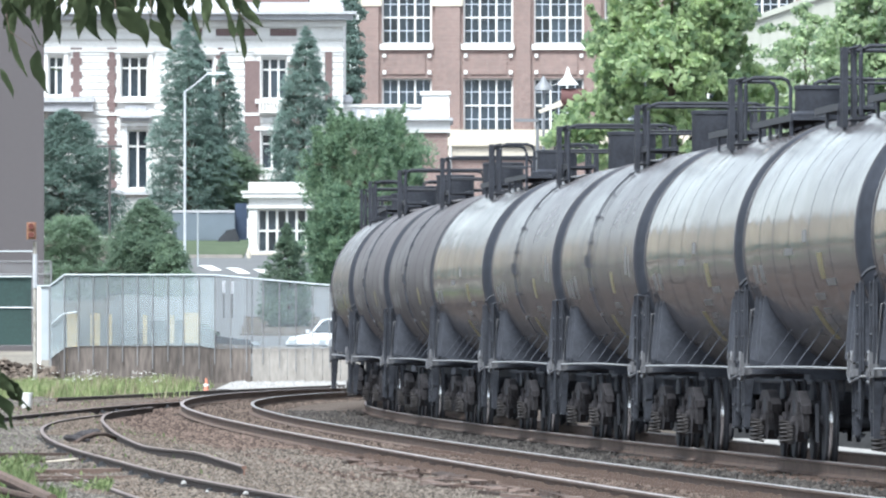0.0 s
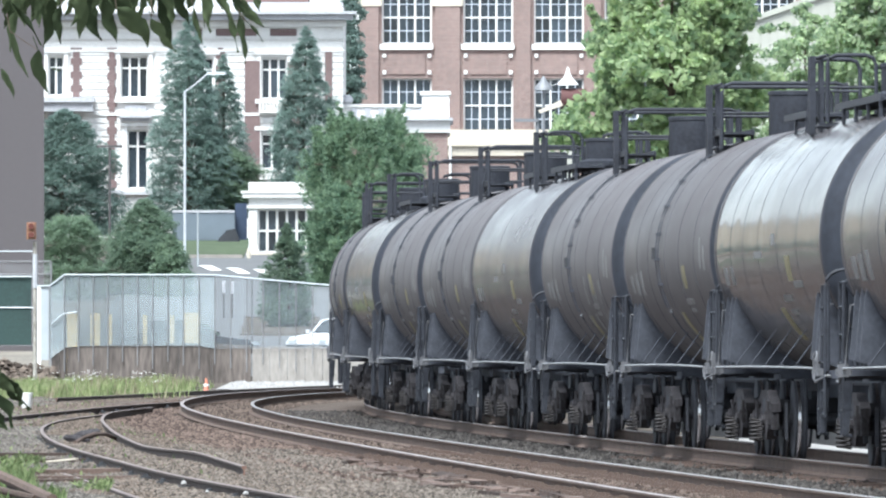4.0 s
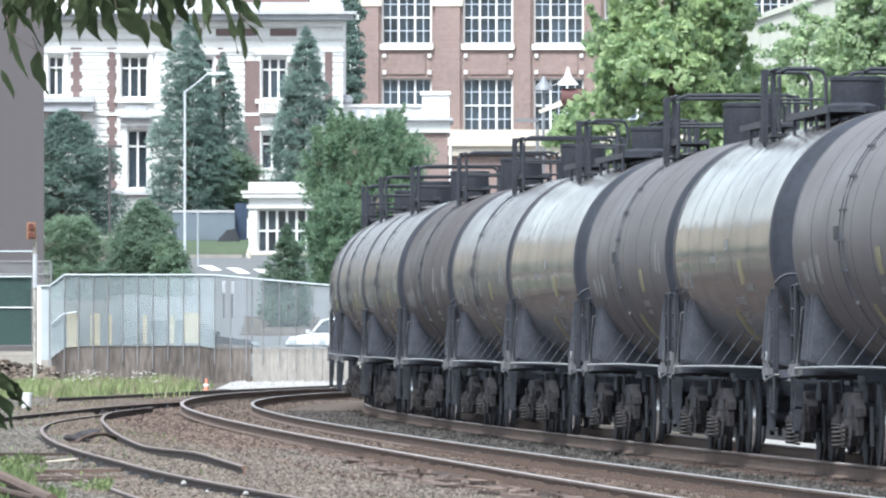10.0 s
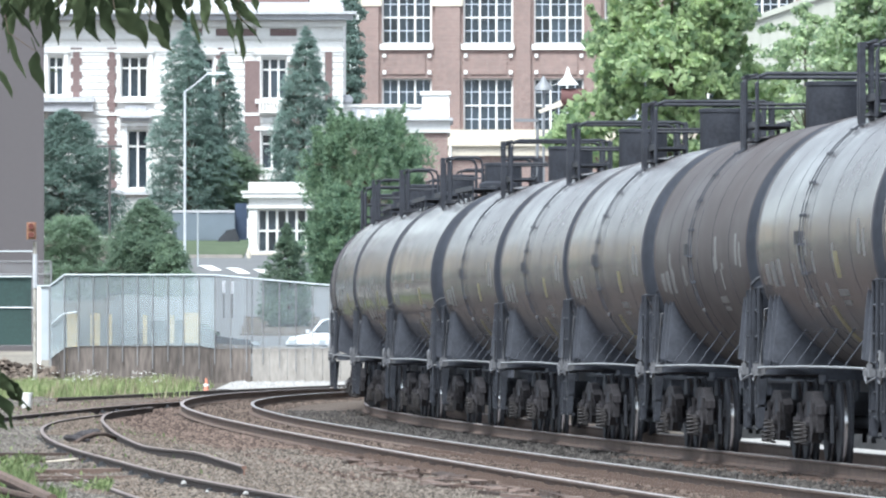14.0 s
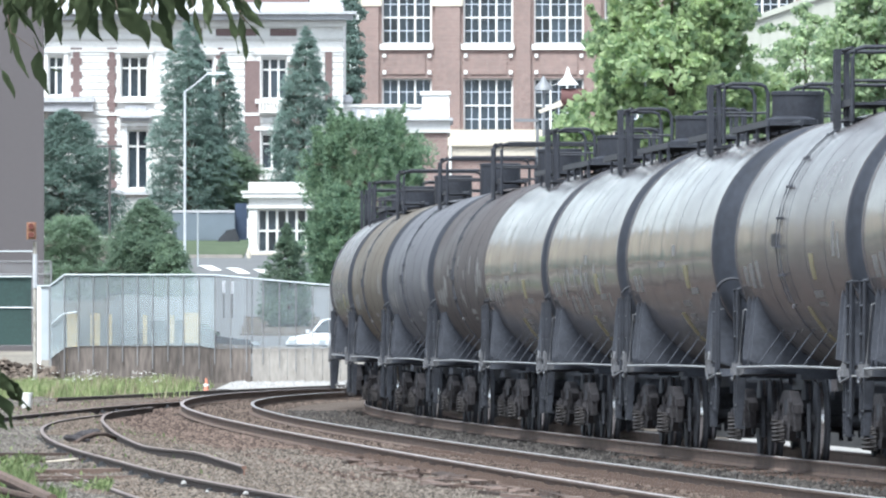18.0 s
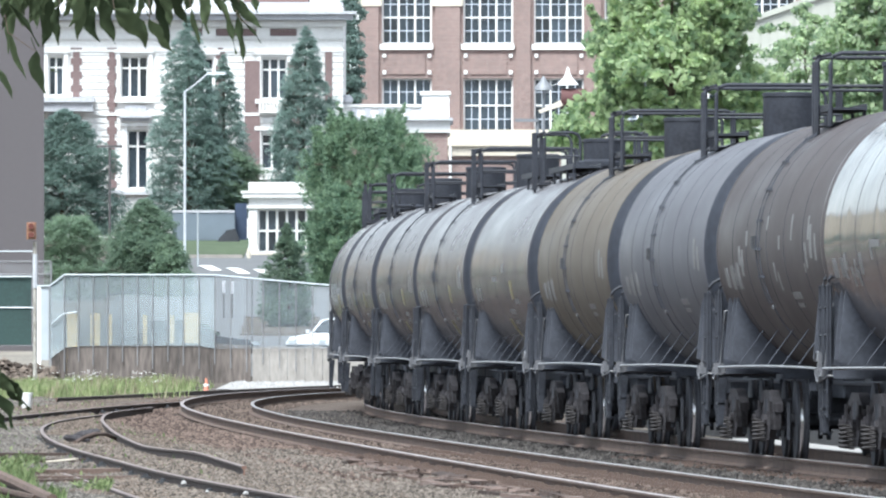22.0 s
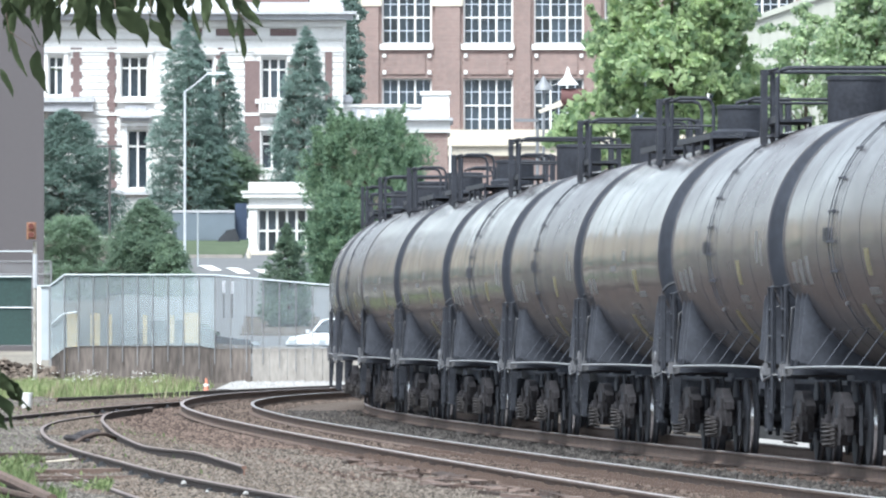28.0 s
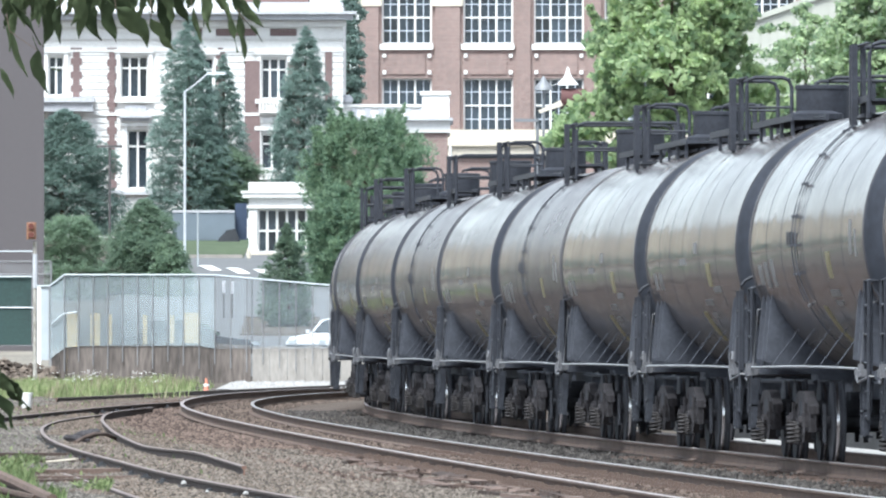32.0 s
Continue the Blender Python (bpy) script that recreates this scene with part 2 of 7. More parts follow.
AMBER = mat("amber_signal_body", (0.25, 0.125, 0.075), 0.5, var=0.2)
LENS = mat("dark_red_lens", (0.10, 0.028, 0.022), 0.2, var=0.2)
POST_Y = mat("pale_yellow_post", (0.44, 0.335, 0.15), 0.7, var=0.2)
BARK = mat("bark", (0.10, 0.075, 0.055), 0.9, var=0.35, scale=3, fine=20, bump=0.5)
LEAF_NEAR = leaf_mat("near_leaf", (0.036, 0.052, 0.026), (0.105, 0.135, 0.07), 0.4, True)
# Distant foliage: the pale, bluish haze is put into these leaf colours.
LEAF_CONIFER = leaf_mat("hazed_conifer_foliage", (0.30, 0.395, 0.355), (0.325, 0.42, 0.375), 0.72)
LEAF_DARK = leaf_mat("hazed_evergreen_foliage", (0.225, 0.31, 0.278), (0.27, 0.36, 0.315), 0.7)
LEAF_MID = leaf_mat("mid_green_foliage", (0.18, 0.285, 0.2), (0.35, 0.46, 0.305), 0.7)
LEAF_HEDGE = leaf_mat("hedge_foliage", (0.21, 0.30, 0.215), (0.32, 0.415, 0.29), 0.7)
LEAF_SHRUB = leaf_mat("shrub_foliage", (0.16, 0.235, 0.18), (0.255, 0.34, 0.24), 0.68)
LEAF_LIGHT = leaf_mat("hazed_light_green_foliage", (0.30, 0.42, 0.25), (0.57, 0.67, 0.385), 0.7)
LEAF_SHADY = leaf_mat("hazed_blue_green_foliage", (0.28, 0.385, 0.25), (0.58, 0.68, 0.43), 0.7)
CAR_WHITE = mat("white_car_paint", (0.55, 0.55, 0.56), 0.3, var=0.05)
CAR_DARK = mat("dark_car_paint", (0.03, 0.03, 0.035), 0.2, var=0.1)
CAR_GLASS = mat("car_glass", (0.02, 0.025, 0.03), 0.05, var=0.1)
RUBBER = mat("tyre_rubber", (0.02, 0.02, 0.02), 0.8, var=0.1)
AWNING = mat("brown_awning", (0.085, 0.036, 0.034), 0.8, var=0.3)
TAN = mat("tan_masonry", (0.34, 0.30, 0.23), 0.85, var=0.12, scale=0.3, fine=4)
POLE = mat("grey_pole_paint", (0.17, 0.175, 0.185), 0.5, var=0.15)
POLE_DARK = mat("dark_weathered_pole", (0.085, 0.08, 0.08), 0.7, var=0.2)
PALE_TAN = mat("tan_crushed_rubble", (0.175, 0.155, 0.127), 0.95, var=0.5, scale=0.5, fine=8, bump=0.6)
FENCEPOST = mat("weathered_fence_steel", (0.19, 0.19, 0.195), 0.6, var=0.3)
TANPOST = mat("stained_tan_post", (0.33, 0.275, 0.22), 0.7, var=0.6, scale=1.6, fine=12, stretch=(1, 1, 0.4), col2=(0.46, 0.43, 0.39))
SPRING = mat("dusty_spring_steel", (0.06, 0.055, 0.055), 0.85, var=0.5, scale=5, fine=25, spec=0.2)
TARP = mat("black_tarpaulin", (0.03, 0.032, 0.035), 0.9, var=0.3, spec=0.1)


# ---- mesh helpers ----
class Shape:
    """Vertices and faces of one mesh, put together from simple solids."""

    def __init__(self):
        self.v, self.f = [], []

    def add(self, vs, fs):
        k = len(self.v)
        self.v += [tuple(p) for p in vs]
        self.f += [tuple(i + k for i in q) for q in fs]
        return self

    def box(self, x0, x1, y0, y1, z0, z1, m=None, bev=0.0):
        if bev:
            b = bev
            ring = [(x0 + b, y0), (x1 - b, y0), (x1, y0 + b), (x1, y1 - b), (x1 - b, y1), (x0 + b, y1), (x0, y1 - b), (x0, y0 + b)]
            return self.prism(ring, z0, z1, m)
        vs = [Vector((x, y, z)) for z in (z0, z1) for x, y in ((x0, y0), (x1, y0), (x1, y1), (x0, y1))]
        if m:
            vs = [m @ p for p in vs]
        return self.add(vs, [(3, 2, 1, 0), (4, 5, 6, 7), (0, 1, 5, 4), (1, 2, 6, 5), (2, 3, 7, 6), (3, 0, 4, 7)])

    def prism(self, ring, z0, z1, m=None):
        n = len(ring)
        vs = [Vector((x, y, z)) for z in (z0, z1) for x, y in ring]
        if m:
            vs = [m @ p for p in vs]
        fs = [tuple(range(n - 1, -1, -1)), tuple(range(n, 2 * n))] + [(i, (i + 1) % n, n + (i + 1) % n, n + i) for i in range(n)]
        return self.add(vs, fs)

    def plate(self, ring, y0, y1):
        """A plate with an outline in x and z and a thickness along y."""
        n = len(ring)
        vs = [(x, y, z) for y in (y0, y1) for x, z in ring]
        fs = [tuple(range(n)), tuple(range(2 * n - 1, n - 1, -1))] + [(i, n + i, n + (i + 1) % n, (i + 1) % n) for i in range(n)]
        return self.add(vs, fs)

    def side_plate(self, ring, x0, x1):
        """A plate with an outline in y and z and a thickness along x."""
        n = len(ring)
        vs = [(x, y, z) for x in (x0, x1) for y, z in ring]
        fs = [tuple(range(n - 1, -1, -1)), tuple(range(n, 2 * n))] + [(i, (i + 1) % n, n + (i + 1) % n, n + i) for i in range(n)]
        return self.add(vs, fs)

    def tube(self, pts, r, n=8, r2=None):
        pts = [Vector(p) for p in pts]
        k = len(self.v)
        for i, p in enumerate(pts):
            d = (pts[min(i + 1, len(pts) - 1)] - pts[max(i - 1, 0)]).normalized()
            u = d.orthogonal().normalized() if abs(d.z) > 0.95 else d.cross(Vector((0, 0, 1))).normalized()
            w = d.cross(u)
            rr = r if r2 is None else r + (r2 - r) * i / (len(pts) - 1)
            self.v += [tuple(p + rr * (math.cos(a) * u + math.sin(a) * w)) for a in (2 * math.pi * j / n for j in range(n))]
        for i in range(len(pts) - 1):
            self.f += [(k + i * n + j, k + i * n + (j + 1) % n, k + (i + 1) * n + (j + 1) % n, k + (i + 1) * n + j) for j in range(n)]
        e = k + (len(pts) - 1) * n
        self.f += [tuple(range(k + n - 1, k - 1, -1)), tuple(range(e, e + n))]
        return self

    def turn(self, profile, axis="z", n=24, at=(0, 0, 0)):
        """A turned solid: profile of (along, radius) about an axis."""
        k = len(self.v)
        for h, r in profile:
            for j in range(n):
                a = 2 * math.pi * j / n
                c, s = r * math.cos(a), r * math.sin(a)
                p = (c, s, h) if axis == "z" else (c, h, s) if axis == "y" else (h, c, s)
                self.v.append((p[0] + at[0], p[1] + at[1], p[2] + at[2]))
        for i in range(len(profile) - 1):
            self.f += [(k + i * n + j, k + i * n + (j + 1) % n, k + (i + 1) * n + (j + 1) % n, k + (i + 1) * n + j) for j in range(n)]
        e = k + (len(profile) - 1) * n
        self.f += [tuple(range(k + n - 1, k - 1, -1)), tuple(range(e, e + n))]
        return self

    def mesh(self, name, material, smooth=False):
        me = bpy.data.meshes.new(name)
        me.from_pydata(self.v, [], self.f)
        for m in material if isinstance(material, (list, tuple)) else (material,):
            me.materials.append(m)
        bm = bmesh.new()
        bm.from_mesh(me)
        if len(bm.faces) < 4000:
            bmesh.ops.recalc_face_normals(bm, faces=bm.faces)
        if smooth:
            for f in bm.faces:
                f.smooth = True
            for e in bm.edges:
                e.smooth = e.is_boundary or e.calc_face_angle(0) < radians(40)
        bm.to_mesh(me)
        bm.free()
        return me


def part(name, shape, material, parent, label="", smooth=False, at=None):
    """One mesh object under a thing or a part."""
    me = shape.mesh(name, material, smooth) if isinstance(shape, Shape) else shape
    ob = new(name, me)
    ob.parent = parent
    if at is not None:
        ob.matrix_basis = at
    return tagged(ob, label)


def thing(name, label, category, group="", kind="", at=None):
    ob = new(name)
    ob.empty_display_size = 0.3
    if at is not None:
        ob.matrix_basis = at
    return tagged(ob, label, category, group, kind)


def solid(name, shape, material, label, category="", group="", kind="", smooth=False, at=None):
    ob = new(name, shape.mesh(name, material, smooth))
    if at is not None:
        ob.matrix_basis = at
    return tagged(ob, label, category, group, kind)


def bulk(name, verts, quads, material, smooth=False):
    """A large mesh straight from arrays."""
    me = bpy.data.meshes.new(name)
    me.from_pydata(verts, [], quads)
    for m in material if isinstance(material, (list, tuple)) else (material,):
        me.materials.append(m)
    if smooth:
        me.shade_smooth()
    return me


# ---- the railway line: straight towards the camera, with a curve beyond ----
KNOT_S = [0.0, 82.0, 112.0, 137.0, 157.0, 177.0, 197.0, 217.0, 520.0, 560.0, 2000.0]
KNOT_K = [0.0, 0.0, 0.000205, 0.000441, 0.000998, 0.00193, 0.00358, 0.0047, 0.0047, 0.0, 0.0]
STEP = 0.5
_s = np.arange(0, 1100, STEP)
_h = -0.05035 + np.cumsum(np.interp(_s, KNOT_S, KNOT_K)) * STEP
_x = 6.64 + np.cumsum(np.sin(_h)) * STEP
_y = 128.0 + np.cumsum(np.cos(_h)) * STEP


def line_at(s, off=0.0):
    """Place and heading on the train's track, s metres beyond the nearest visible stretch; off: to its right."""
    if s <= 0:
        h = -0.05035
        x, y = 6.64 + s * math.sin(h), 128.0 + s * math.cos(h)
    else:
        x, y, h = (float(np.interp(s, _s, a)) for a in (_x, _y, _h))
    return x + off * math.cos(h), y - off * math.sin(h), h


def line_z(s, k=0.75):
    """The gentle sag of the line."""
    u = (min(max(s, -10), 215) + 128 - 171.4) / 95.2
    return 0.078 * u * u + k * (0.022 - 0.091 * u)


def near_z(s):
    u = (min(max(s, -10), 215) + 128 - 171.4) / 95.2
    return 0.078 * u * u - 0.004 - 0.039 * u


def spline(pts, n=10):
    """A smooth line through a few points."""
    p = [Vector(q) for q in pts]
    p = [2 * p[0] - p[1]] + p + [2 * p[-1] - p[-2]]
    out = []
    for i in range(1, len(p) - 2):
        for j in range(n):
            t = j / n
            out.append(0.5 * (2 * p[i] + (p[i + 1] - p[i - 1]) * t + (2 * p[i - 1] - 5 * p[i] + 4 * p[i + 1] - p[i + 2]) * t * t + (3 * p[i] - p[i - 1] - 3 * p[i + 1] + p[i + 2]) * t ** 3))
    return out + [p[-2]]


RAIL_SECTION = [(-0.07, -0.172), (0.07, -0.172), (0.07, -0.16), (0.012, -0.135), (0.012, -0.04), (0.036, -0.03), (0.036, -0.006), (0.026, 0.0), (-0.026, 0.0), (-0.036, -0.006), (-0.036, -0.03), (-0.012, -0.04), (-0.012, -0.135), (-0.07, -0.16)]


def rail_mesh(pts, top, side=None, wide=1.0):
    """A rail of the usual section swept along points; its head is polished."""
    n = len(RAIL_SECTION)
    vs, fs, mi = [], [], []
    for i, p in enumerate(pts):
        d = (pts[min(i + 1, len(pts) - 1)] - pts[max(i - 1, 0)]).normalized()
        r = Vector((d.y, -d.x, 0)).normalized()
        vs += [tuple(p + r * a * wide + Vector((0, 0, b))) for a, b in RAIL_SECTION]
    for i in range(len(pts) - 1):
        for j in range(n):
            fs.append((i * n + j, i * n + (j + 1) % n, (i + 1) * n + (j + 1) % n, (i + 1) * n + j))
            mi.append(1 if 6 <= j <= 8 else 0)
    fs += [tuple(range(n)), tuple(range((len(pts) - 1) * n, len(pts) * n))]
    mi += [2, 2]
    me = bulk("rail", vs, fs, [side or RAIL, top, RAIL_END])
    me.polygons.foreach_set("material_index", mi)
    bm = bmesh.new()
    bm.from_mesh(me)
    bmesh.ops.recalc_face_normals(bm, faces=bm.faces)
    bm.to_mesh(me)
    bm.free()
    return me


TIE_MESH = Shape().box(-1.3, 1.3, -0.115, 0.115, -0.36, -0.173, bev=0.015).mesh("tie", TIE)
PLATE_MESH = Shape().box(-0.2, 0.2, -0.09, 0.09, -0.173, -0.165).box(-0.14, -0.1, -0.07, -0.03, -0.175, -0.13).box(0.1, 0.14, 0.03, 0.07, -0.175, -0.13).box(-0.14, -0.1, 0.03, 0.07, -0.175, -0.13).box(0.1, 0.14, -0.07, -0.03, -0.175, -0.13).mesh("tie_plate", RAIL)


ANCHOR_MESH = Shape().box(-0.13, 0.13, -0.07, 0.07, -0.17, -0.145).box(-0.1, -0.05, -0.05, 0.05, -0.145, -0.11).box(0.05, 0.1, -0.05, 0.05, -0.145, -0.11).mesh("rail_anchor", RAIL)


BOARDS = {}


def cached_board(k):
    """One of a few worn boards, two metres long, with ragged ends."""
    if k not in BOARDS:
        rng = random.Random(40 + k)
        ring = []
        for i in range(7):
            ring.append((0.09 + rng.uniform(-0.03, 0.02), -1 + i / 3 + rng.uniform(-0.1, 0.1)))
        for i in range(7):
            ring.append((-0.09 + rng.uniform(-0.02, 0.03), 1 - i / 3 + rng.uniform(-0.1, 0.1)))
        BOARDS[k] = Shape().prism(ring, -0.05, 0.05).mesh("timber", TIMBER)
    return BOARDS[k]


CLAMP_MESH = Shape().box(-0.14, 0.14, -0.06, 0.06, -0.18, -0.12, bev=0.03).box(-0.10, -0.04, -0.035, 0.035, -0.12, -0.09, bev=0.015).box(0.04, 0.10, -0.035, 0.035, -0.12, -0.09, bev=0.015).mesh("rail_anchor", BRACKET)


def main_track(label, off, zf, tie_from, tie_to, twist=(0, 0), anchors=True, bright="both"):
    tr = thing("railway_track", label, "railway track", "main line tracks", "structure")
    ss = [-120, -80, -40] + list(np.arange(-10, 260, 2.0)) + list(np.arange(260, 900, 8.0))
    for side in (-0.753, 0.753):
        pts = []
        for s in ss:
            x, y, h = line_at(s, off + side)
            u = (min(max(s, -10), 215) + 128 - 171.4) / 95.2
            pts.append(Vector((x, y, zf(s) + (twist[0] + twist[1] * u if side < 0 else 0))))
        part("rail", rail_mesh(pts, RAILTOP if bright == "both" or (bright == "right" and side > 0) else RAILTOP_OLD), None, tr)
    s, i = tie_from, 0
    while s < tie_to:
        x, y, h = line_at(s, off)
        m = pose(x, y, zf(s) + random.uniform(-0.01, 0.01), 0, 0, -math.degrees(h) + random.uniform(-1, 1))
        part("tie", TIE_MESH, None, tr, at=m)
        for side in (-0.753, 0.753) if anchors else ():
            part("tie_plate", PLATE_MESH, None, tr, at=m @ Matrix.Translation((side, 0, 0)))
        s += 0.56
    if anchors:
        # old timbers laid along the outside of the near rail
        rng = random.Random(31)
        for o, far in ((-1.22, 55), (-1.48, 46), (-1.72, 34)):
            s = -6.0
            while s < far:
                ln = rng.uniform(0.9, 2.6)
                x, y, h = line_at(s + ln / 2, off + o + rng.uniform(-0.08, 0.08))
                part("timber", cached_board(rng.randrange(5)), None, tr, at=pose(x, y, zf(s) - 0.185 + rng.uniform(-0.02, 0.025), rng.uniform(-1.2, 1.2), rng.uniform(-8, 8), -math.degrees(h) + rng.uniform(-5, 5)) @ Matrix.Diagonal((1, ln / 2, 1, 1)))
                s += ln + rng.uniform(-0.2, 0.9)
        for side in (-0.753, 0.753):
            for k in range(110):
                s = -4 + 0.56 * k + random.uniform(-0.06, 0.06)
                x, y, h = line_at(s, off + side)
                part("rail_anchor", ANCHOR_MESH, None, tr, at=pose(x, y, zf(s) + random.uniform(0, 0.03), 0, 0, -math.degrees(h)))
    return tr


def siding(label, group, left, right, top=None, ties=None):
    """An old side track: its two rails by the points they pass."""
    tr = thing("side_track", label, "railway track", group, "structure")
    for pts in (left, right):
        if pts:
            gap = 2.0
            line = spline(pts, 8)
            part("rail", rail_mesh(line, RAILTOP_DEAD, RAIL_DARK, 0.8), None, tr)
            run = 0.0
            for a, b in zip(line, line[1:]):
                run += (b - a).length
                if run > gap and pts is left:
                    run, gap = 0.0, random.uniform(2.8, 4.2)
                    part("rail_anchor", CLAMP_MESH, None, tr, at=pose(b.x, b.y, b.z + random.uniform(0.025, 0.05), 0, 0, math.degrees(math.atan2(-(b - a).x, (b - a).y))))
    if ties:
        a, b, n = ties
        for i in range(n):
            t = i / (n - 1)
            p = Vector(a).lerp(Vector(b), t)
            d = Vector(b) - Vector(a)
            part("tie", TIE_MESH, None, tr, at=pose(p.x, p.y, p.z + 0.01, 0, 0, math.degrees(math.atan2(-d.x, d.y)) + random.uniform(-3, 3)))
    return tr


# ---- ground ----
def ground_z(x, y):
    """Flat round the tracks, a step up at the retaining wall, then a slope up to the street and the buildings."""
    z = float(np.interp(y, [0, 120, 180, 215, 245, 300, 350, 400, 418], [-0.14, -0.155, -0.15, -0.125, -0.10, -0.08, -0.05, 0.0, 0.08]))
    if y > 418:
        if x > -12.6:
            z = float(np.interp(y, [418, 424.9, 425.3, 445, 480, 520, 545, 566, 588, 620, 700, 900, 3000], [0.08, 0.12, 0.3, 0.35, 1.3, 3.2, 4.2, 4.85, 5.75, 6.2, 7, 9, 9]))
        else:
            z = float(np.interp(y, [418, 440, 480, 520, 545, 566, 588, 620, 700, 900, 3000], [0.08, 0.3, 1.3, 3.2, 4.2, 4.85, 5.75, 6.2, 7, 9, 9]))
    if 100 < y < 330:
        z += 0.03 * min(1.0, (y - 100) / 20, (330 - y) / 60)
    if y < 330:
        o = x - (float(np.interp(y, _y[:420], _x[:420])) if y > 128 else line_at(y - 128)[0])
        if -6.6 < o < 9.0:
            z -= 0.25
    far = max(0.0, min(1.0, (abs(x - 5) - 32) / 30))
    if y > 300:
        z = z * (1 - far) + far * float(np.interp(y, [300, 560, 700, 900, 3000], [-0.28, -0.1, 3, 9, 9]))
    return z


def build_ground():
    xs = [-3000, -800, -300, -140, -80] + list(np.arange(-60, -12.7, 4.0)) + [-12.7, -12.55] + list(np.arange(-12, 9, 0.5)) + list(np.arange(9, 30, 1.5)) + list(np.arange(30, 80, 5)) + [100, 150, 300, 800, 3000]
    ys = [-2000, -500, -100, -20, 40, 80, 100] + list(np.arange(110, 300, 5.0)) + list(np.arange(300, 418, 6)) + [418, 422, 424.9, 425.3, 430, 437, 445] + list(np.arange(455, 620, 5)) + [620, 640, 670, 700, 800, 900, 1500, 3000, 4500]
    vs = [(x, y, ground_z(x, y) + (0.02 * noise.noise((x * 0.3, y * 0.1, 0)) if 100 < y < 418 else 0)) for y in ys for x in xs]
    n = len(xs)
    fs = [(j * n + i, j * n + i + 1, (j + 1) * n + i + 1, (j + 1) * n + i) for j in range(len(ys) - 1) for i in range(n - 1)]
    ob = new("ground", bulk("ground", vs, fs, GROUND, True))
    tagged(ob, "grey-brown gravel and earth around the railway tracks", "ground", kind="structure")


build_ground()


# the siding that swings away, with one rail cut short, and the two rails behind it
siding("old rusty side track curving away with a cut-off rail", "old side tracks",
       [(-1.13253, 122, -0.01173), (-1.69167, 130, -0.01876), (-2.92847, 146, -0.00099), (-3.94496, 163, 0.00359), (-4.72391, 177, 0.00016), (-5.44252, 192, -0.00792), (-6.07708, 208, -0.01402), (-6.64045, 226, -0.0155), (-6.9114, 241, -0.02022), (-6.88222, 252, -0.0124), (-6.57008, 266, -0.00323)],
       [(-2.26109, 155, -0.00446), (-2.62772, 163, -0.00316), (-3.12922, 172, 0.0186), (-3.66457, 179, 0.00649), (-4.13833, 187, -0.00199), (-4.82893, 203, 0.02862), (-5.38831, 220, 0.02235), (-6.04749, 242, 0.02399), (-6.44956, 262, 0.02888), (-6.42818, 276, 0.02371), (-6.17737, 290, 0.01348)])
siding("tarnished side track leading off behind the weeds", "old side tracks",
       [(-8.25462, 236, 0.02901), (-7.97878, 252, 0.02938), (-7.54165, 270, 0.03147), (-6.97024, 288, 0.04698), (-5.92259, 308, 0.05444)],
       [(-9.35433, 330, 0.05335), (-8.37397, 346, 0.04493), (-6.81094, 362, 0.08682), (-5.25984, 380, 0.09976), (-2.88438, 400, 0.14684)])
siding("half-buried rusty rail beside the siding", "old side tracks",
       [(-5.1007, 170, -0.125), (-4.78475, 164, -0.11), (-3.66415, 144, -0.085), (-2.73618, 126, -0.05835)], None)


# old ties that still lie under the siding, half sunk in the gravel
for k, (x, y) in enumerate(((-4.9, 148.0), (-4.7, 151.5), (-5.0, 157.0), (-4.9, 160.5), (-5.6, 172.0), (-5.9, 181.0))):
    tagged(part("old_tie", TIE_MESH, None, None, at=pose(x, y, ground_z(x, y) + 0.20 + 0.012 * (k % 3), 1.5, -1.0 + (k % 2), 3 - 2 * (k % 3))), "weathered wooden tie half sunk in the gravel", "railway tie", "old sunken ties")


GX = [-3000, -800, -300, -140, -80] + list(np.arange(-60, -12.7, 4.0)) + [-12.7, -12.55] + list(np.arange(-12, 9, 0.5)) + list(np.arange(9, 30, 1.5)) + list(np.arange(30, 80, 5)) + [100, 150, 300, 800, 3000]
GY = [300, 418, 422, 424.9, 425.3, 430, 437, 445] + list(np.arange(455, 620, 5)) + [620, 640, 670, 700, 800, 900, 1500, 3000]


def patch(name, x0, x1, y0, y1, lift, material, label, category):
    """A surface laid over a stretch of the ground."""
    xs = [x0] + [x for x in GX if x0 < x < x1] + [x1]
    ys = [y0] + [y for y in GY if y0 < y < y1] + [y1]
    n = len(xs)
    vs = [(x, y, ground_z(x, y) + lift) for y in ys for x in xs]
    fs = [(j * n + i, j * n + i + 1, (j + 1) * n + i + 1, (j + 1) * n + i) for j in range(len(ys) - 1) for i in range(n - 1)]
    return tagged(new(name, bulk(name, vs, fs, material)), label, category, kind="structure")


patch("parking_lot", -12.4, 24, 426, 520, 0.03, ASPHALT, "grey asphalt parking lot behind the wire fence", "parking lot")
patch("road", -12.4, 26, 520.01, 566, 0.03, ASPHALT, "sloping grey asphalt street", "road")
patch("lawn", -11.6, -8.29134, 566.01, 598, 0.05, LAWN, "mown green lawn on the slope before the white building", "lawn")
patch("forecourt", -8.28134, 26, 566.01, 640, 0.03, ASPHALT, "grey asphalt forecourt", "pavement")
patch("gravel_patch", -6.61417, 3.0, 396, 424.5, 0.03, PALE, "pale crushed gravel at the foot of the concrete wall", "gravel")

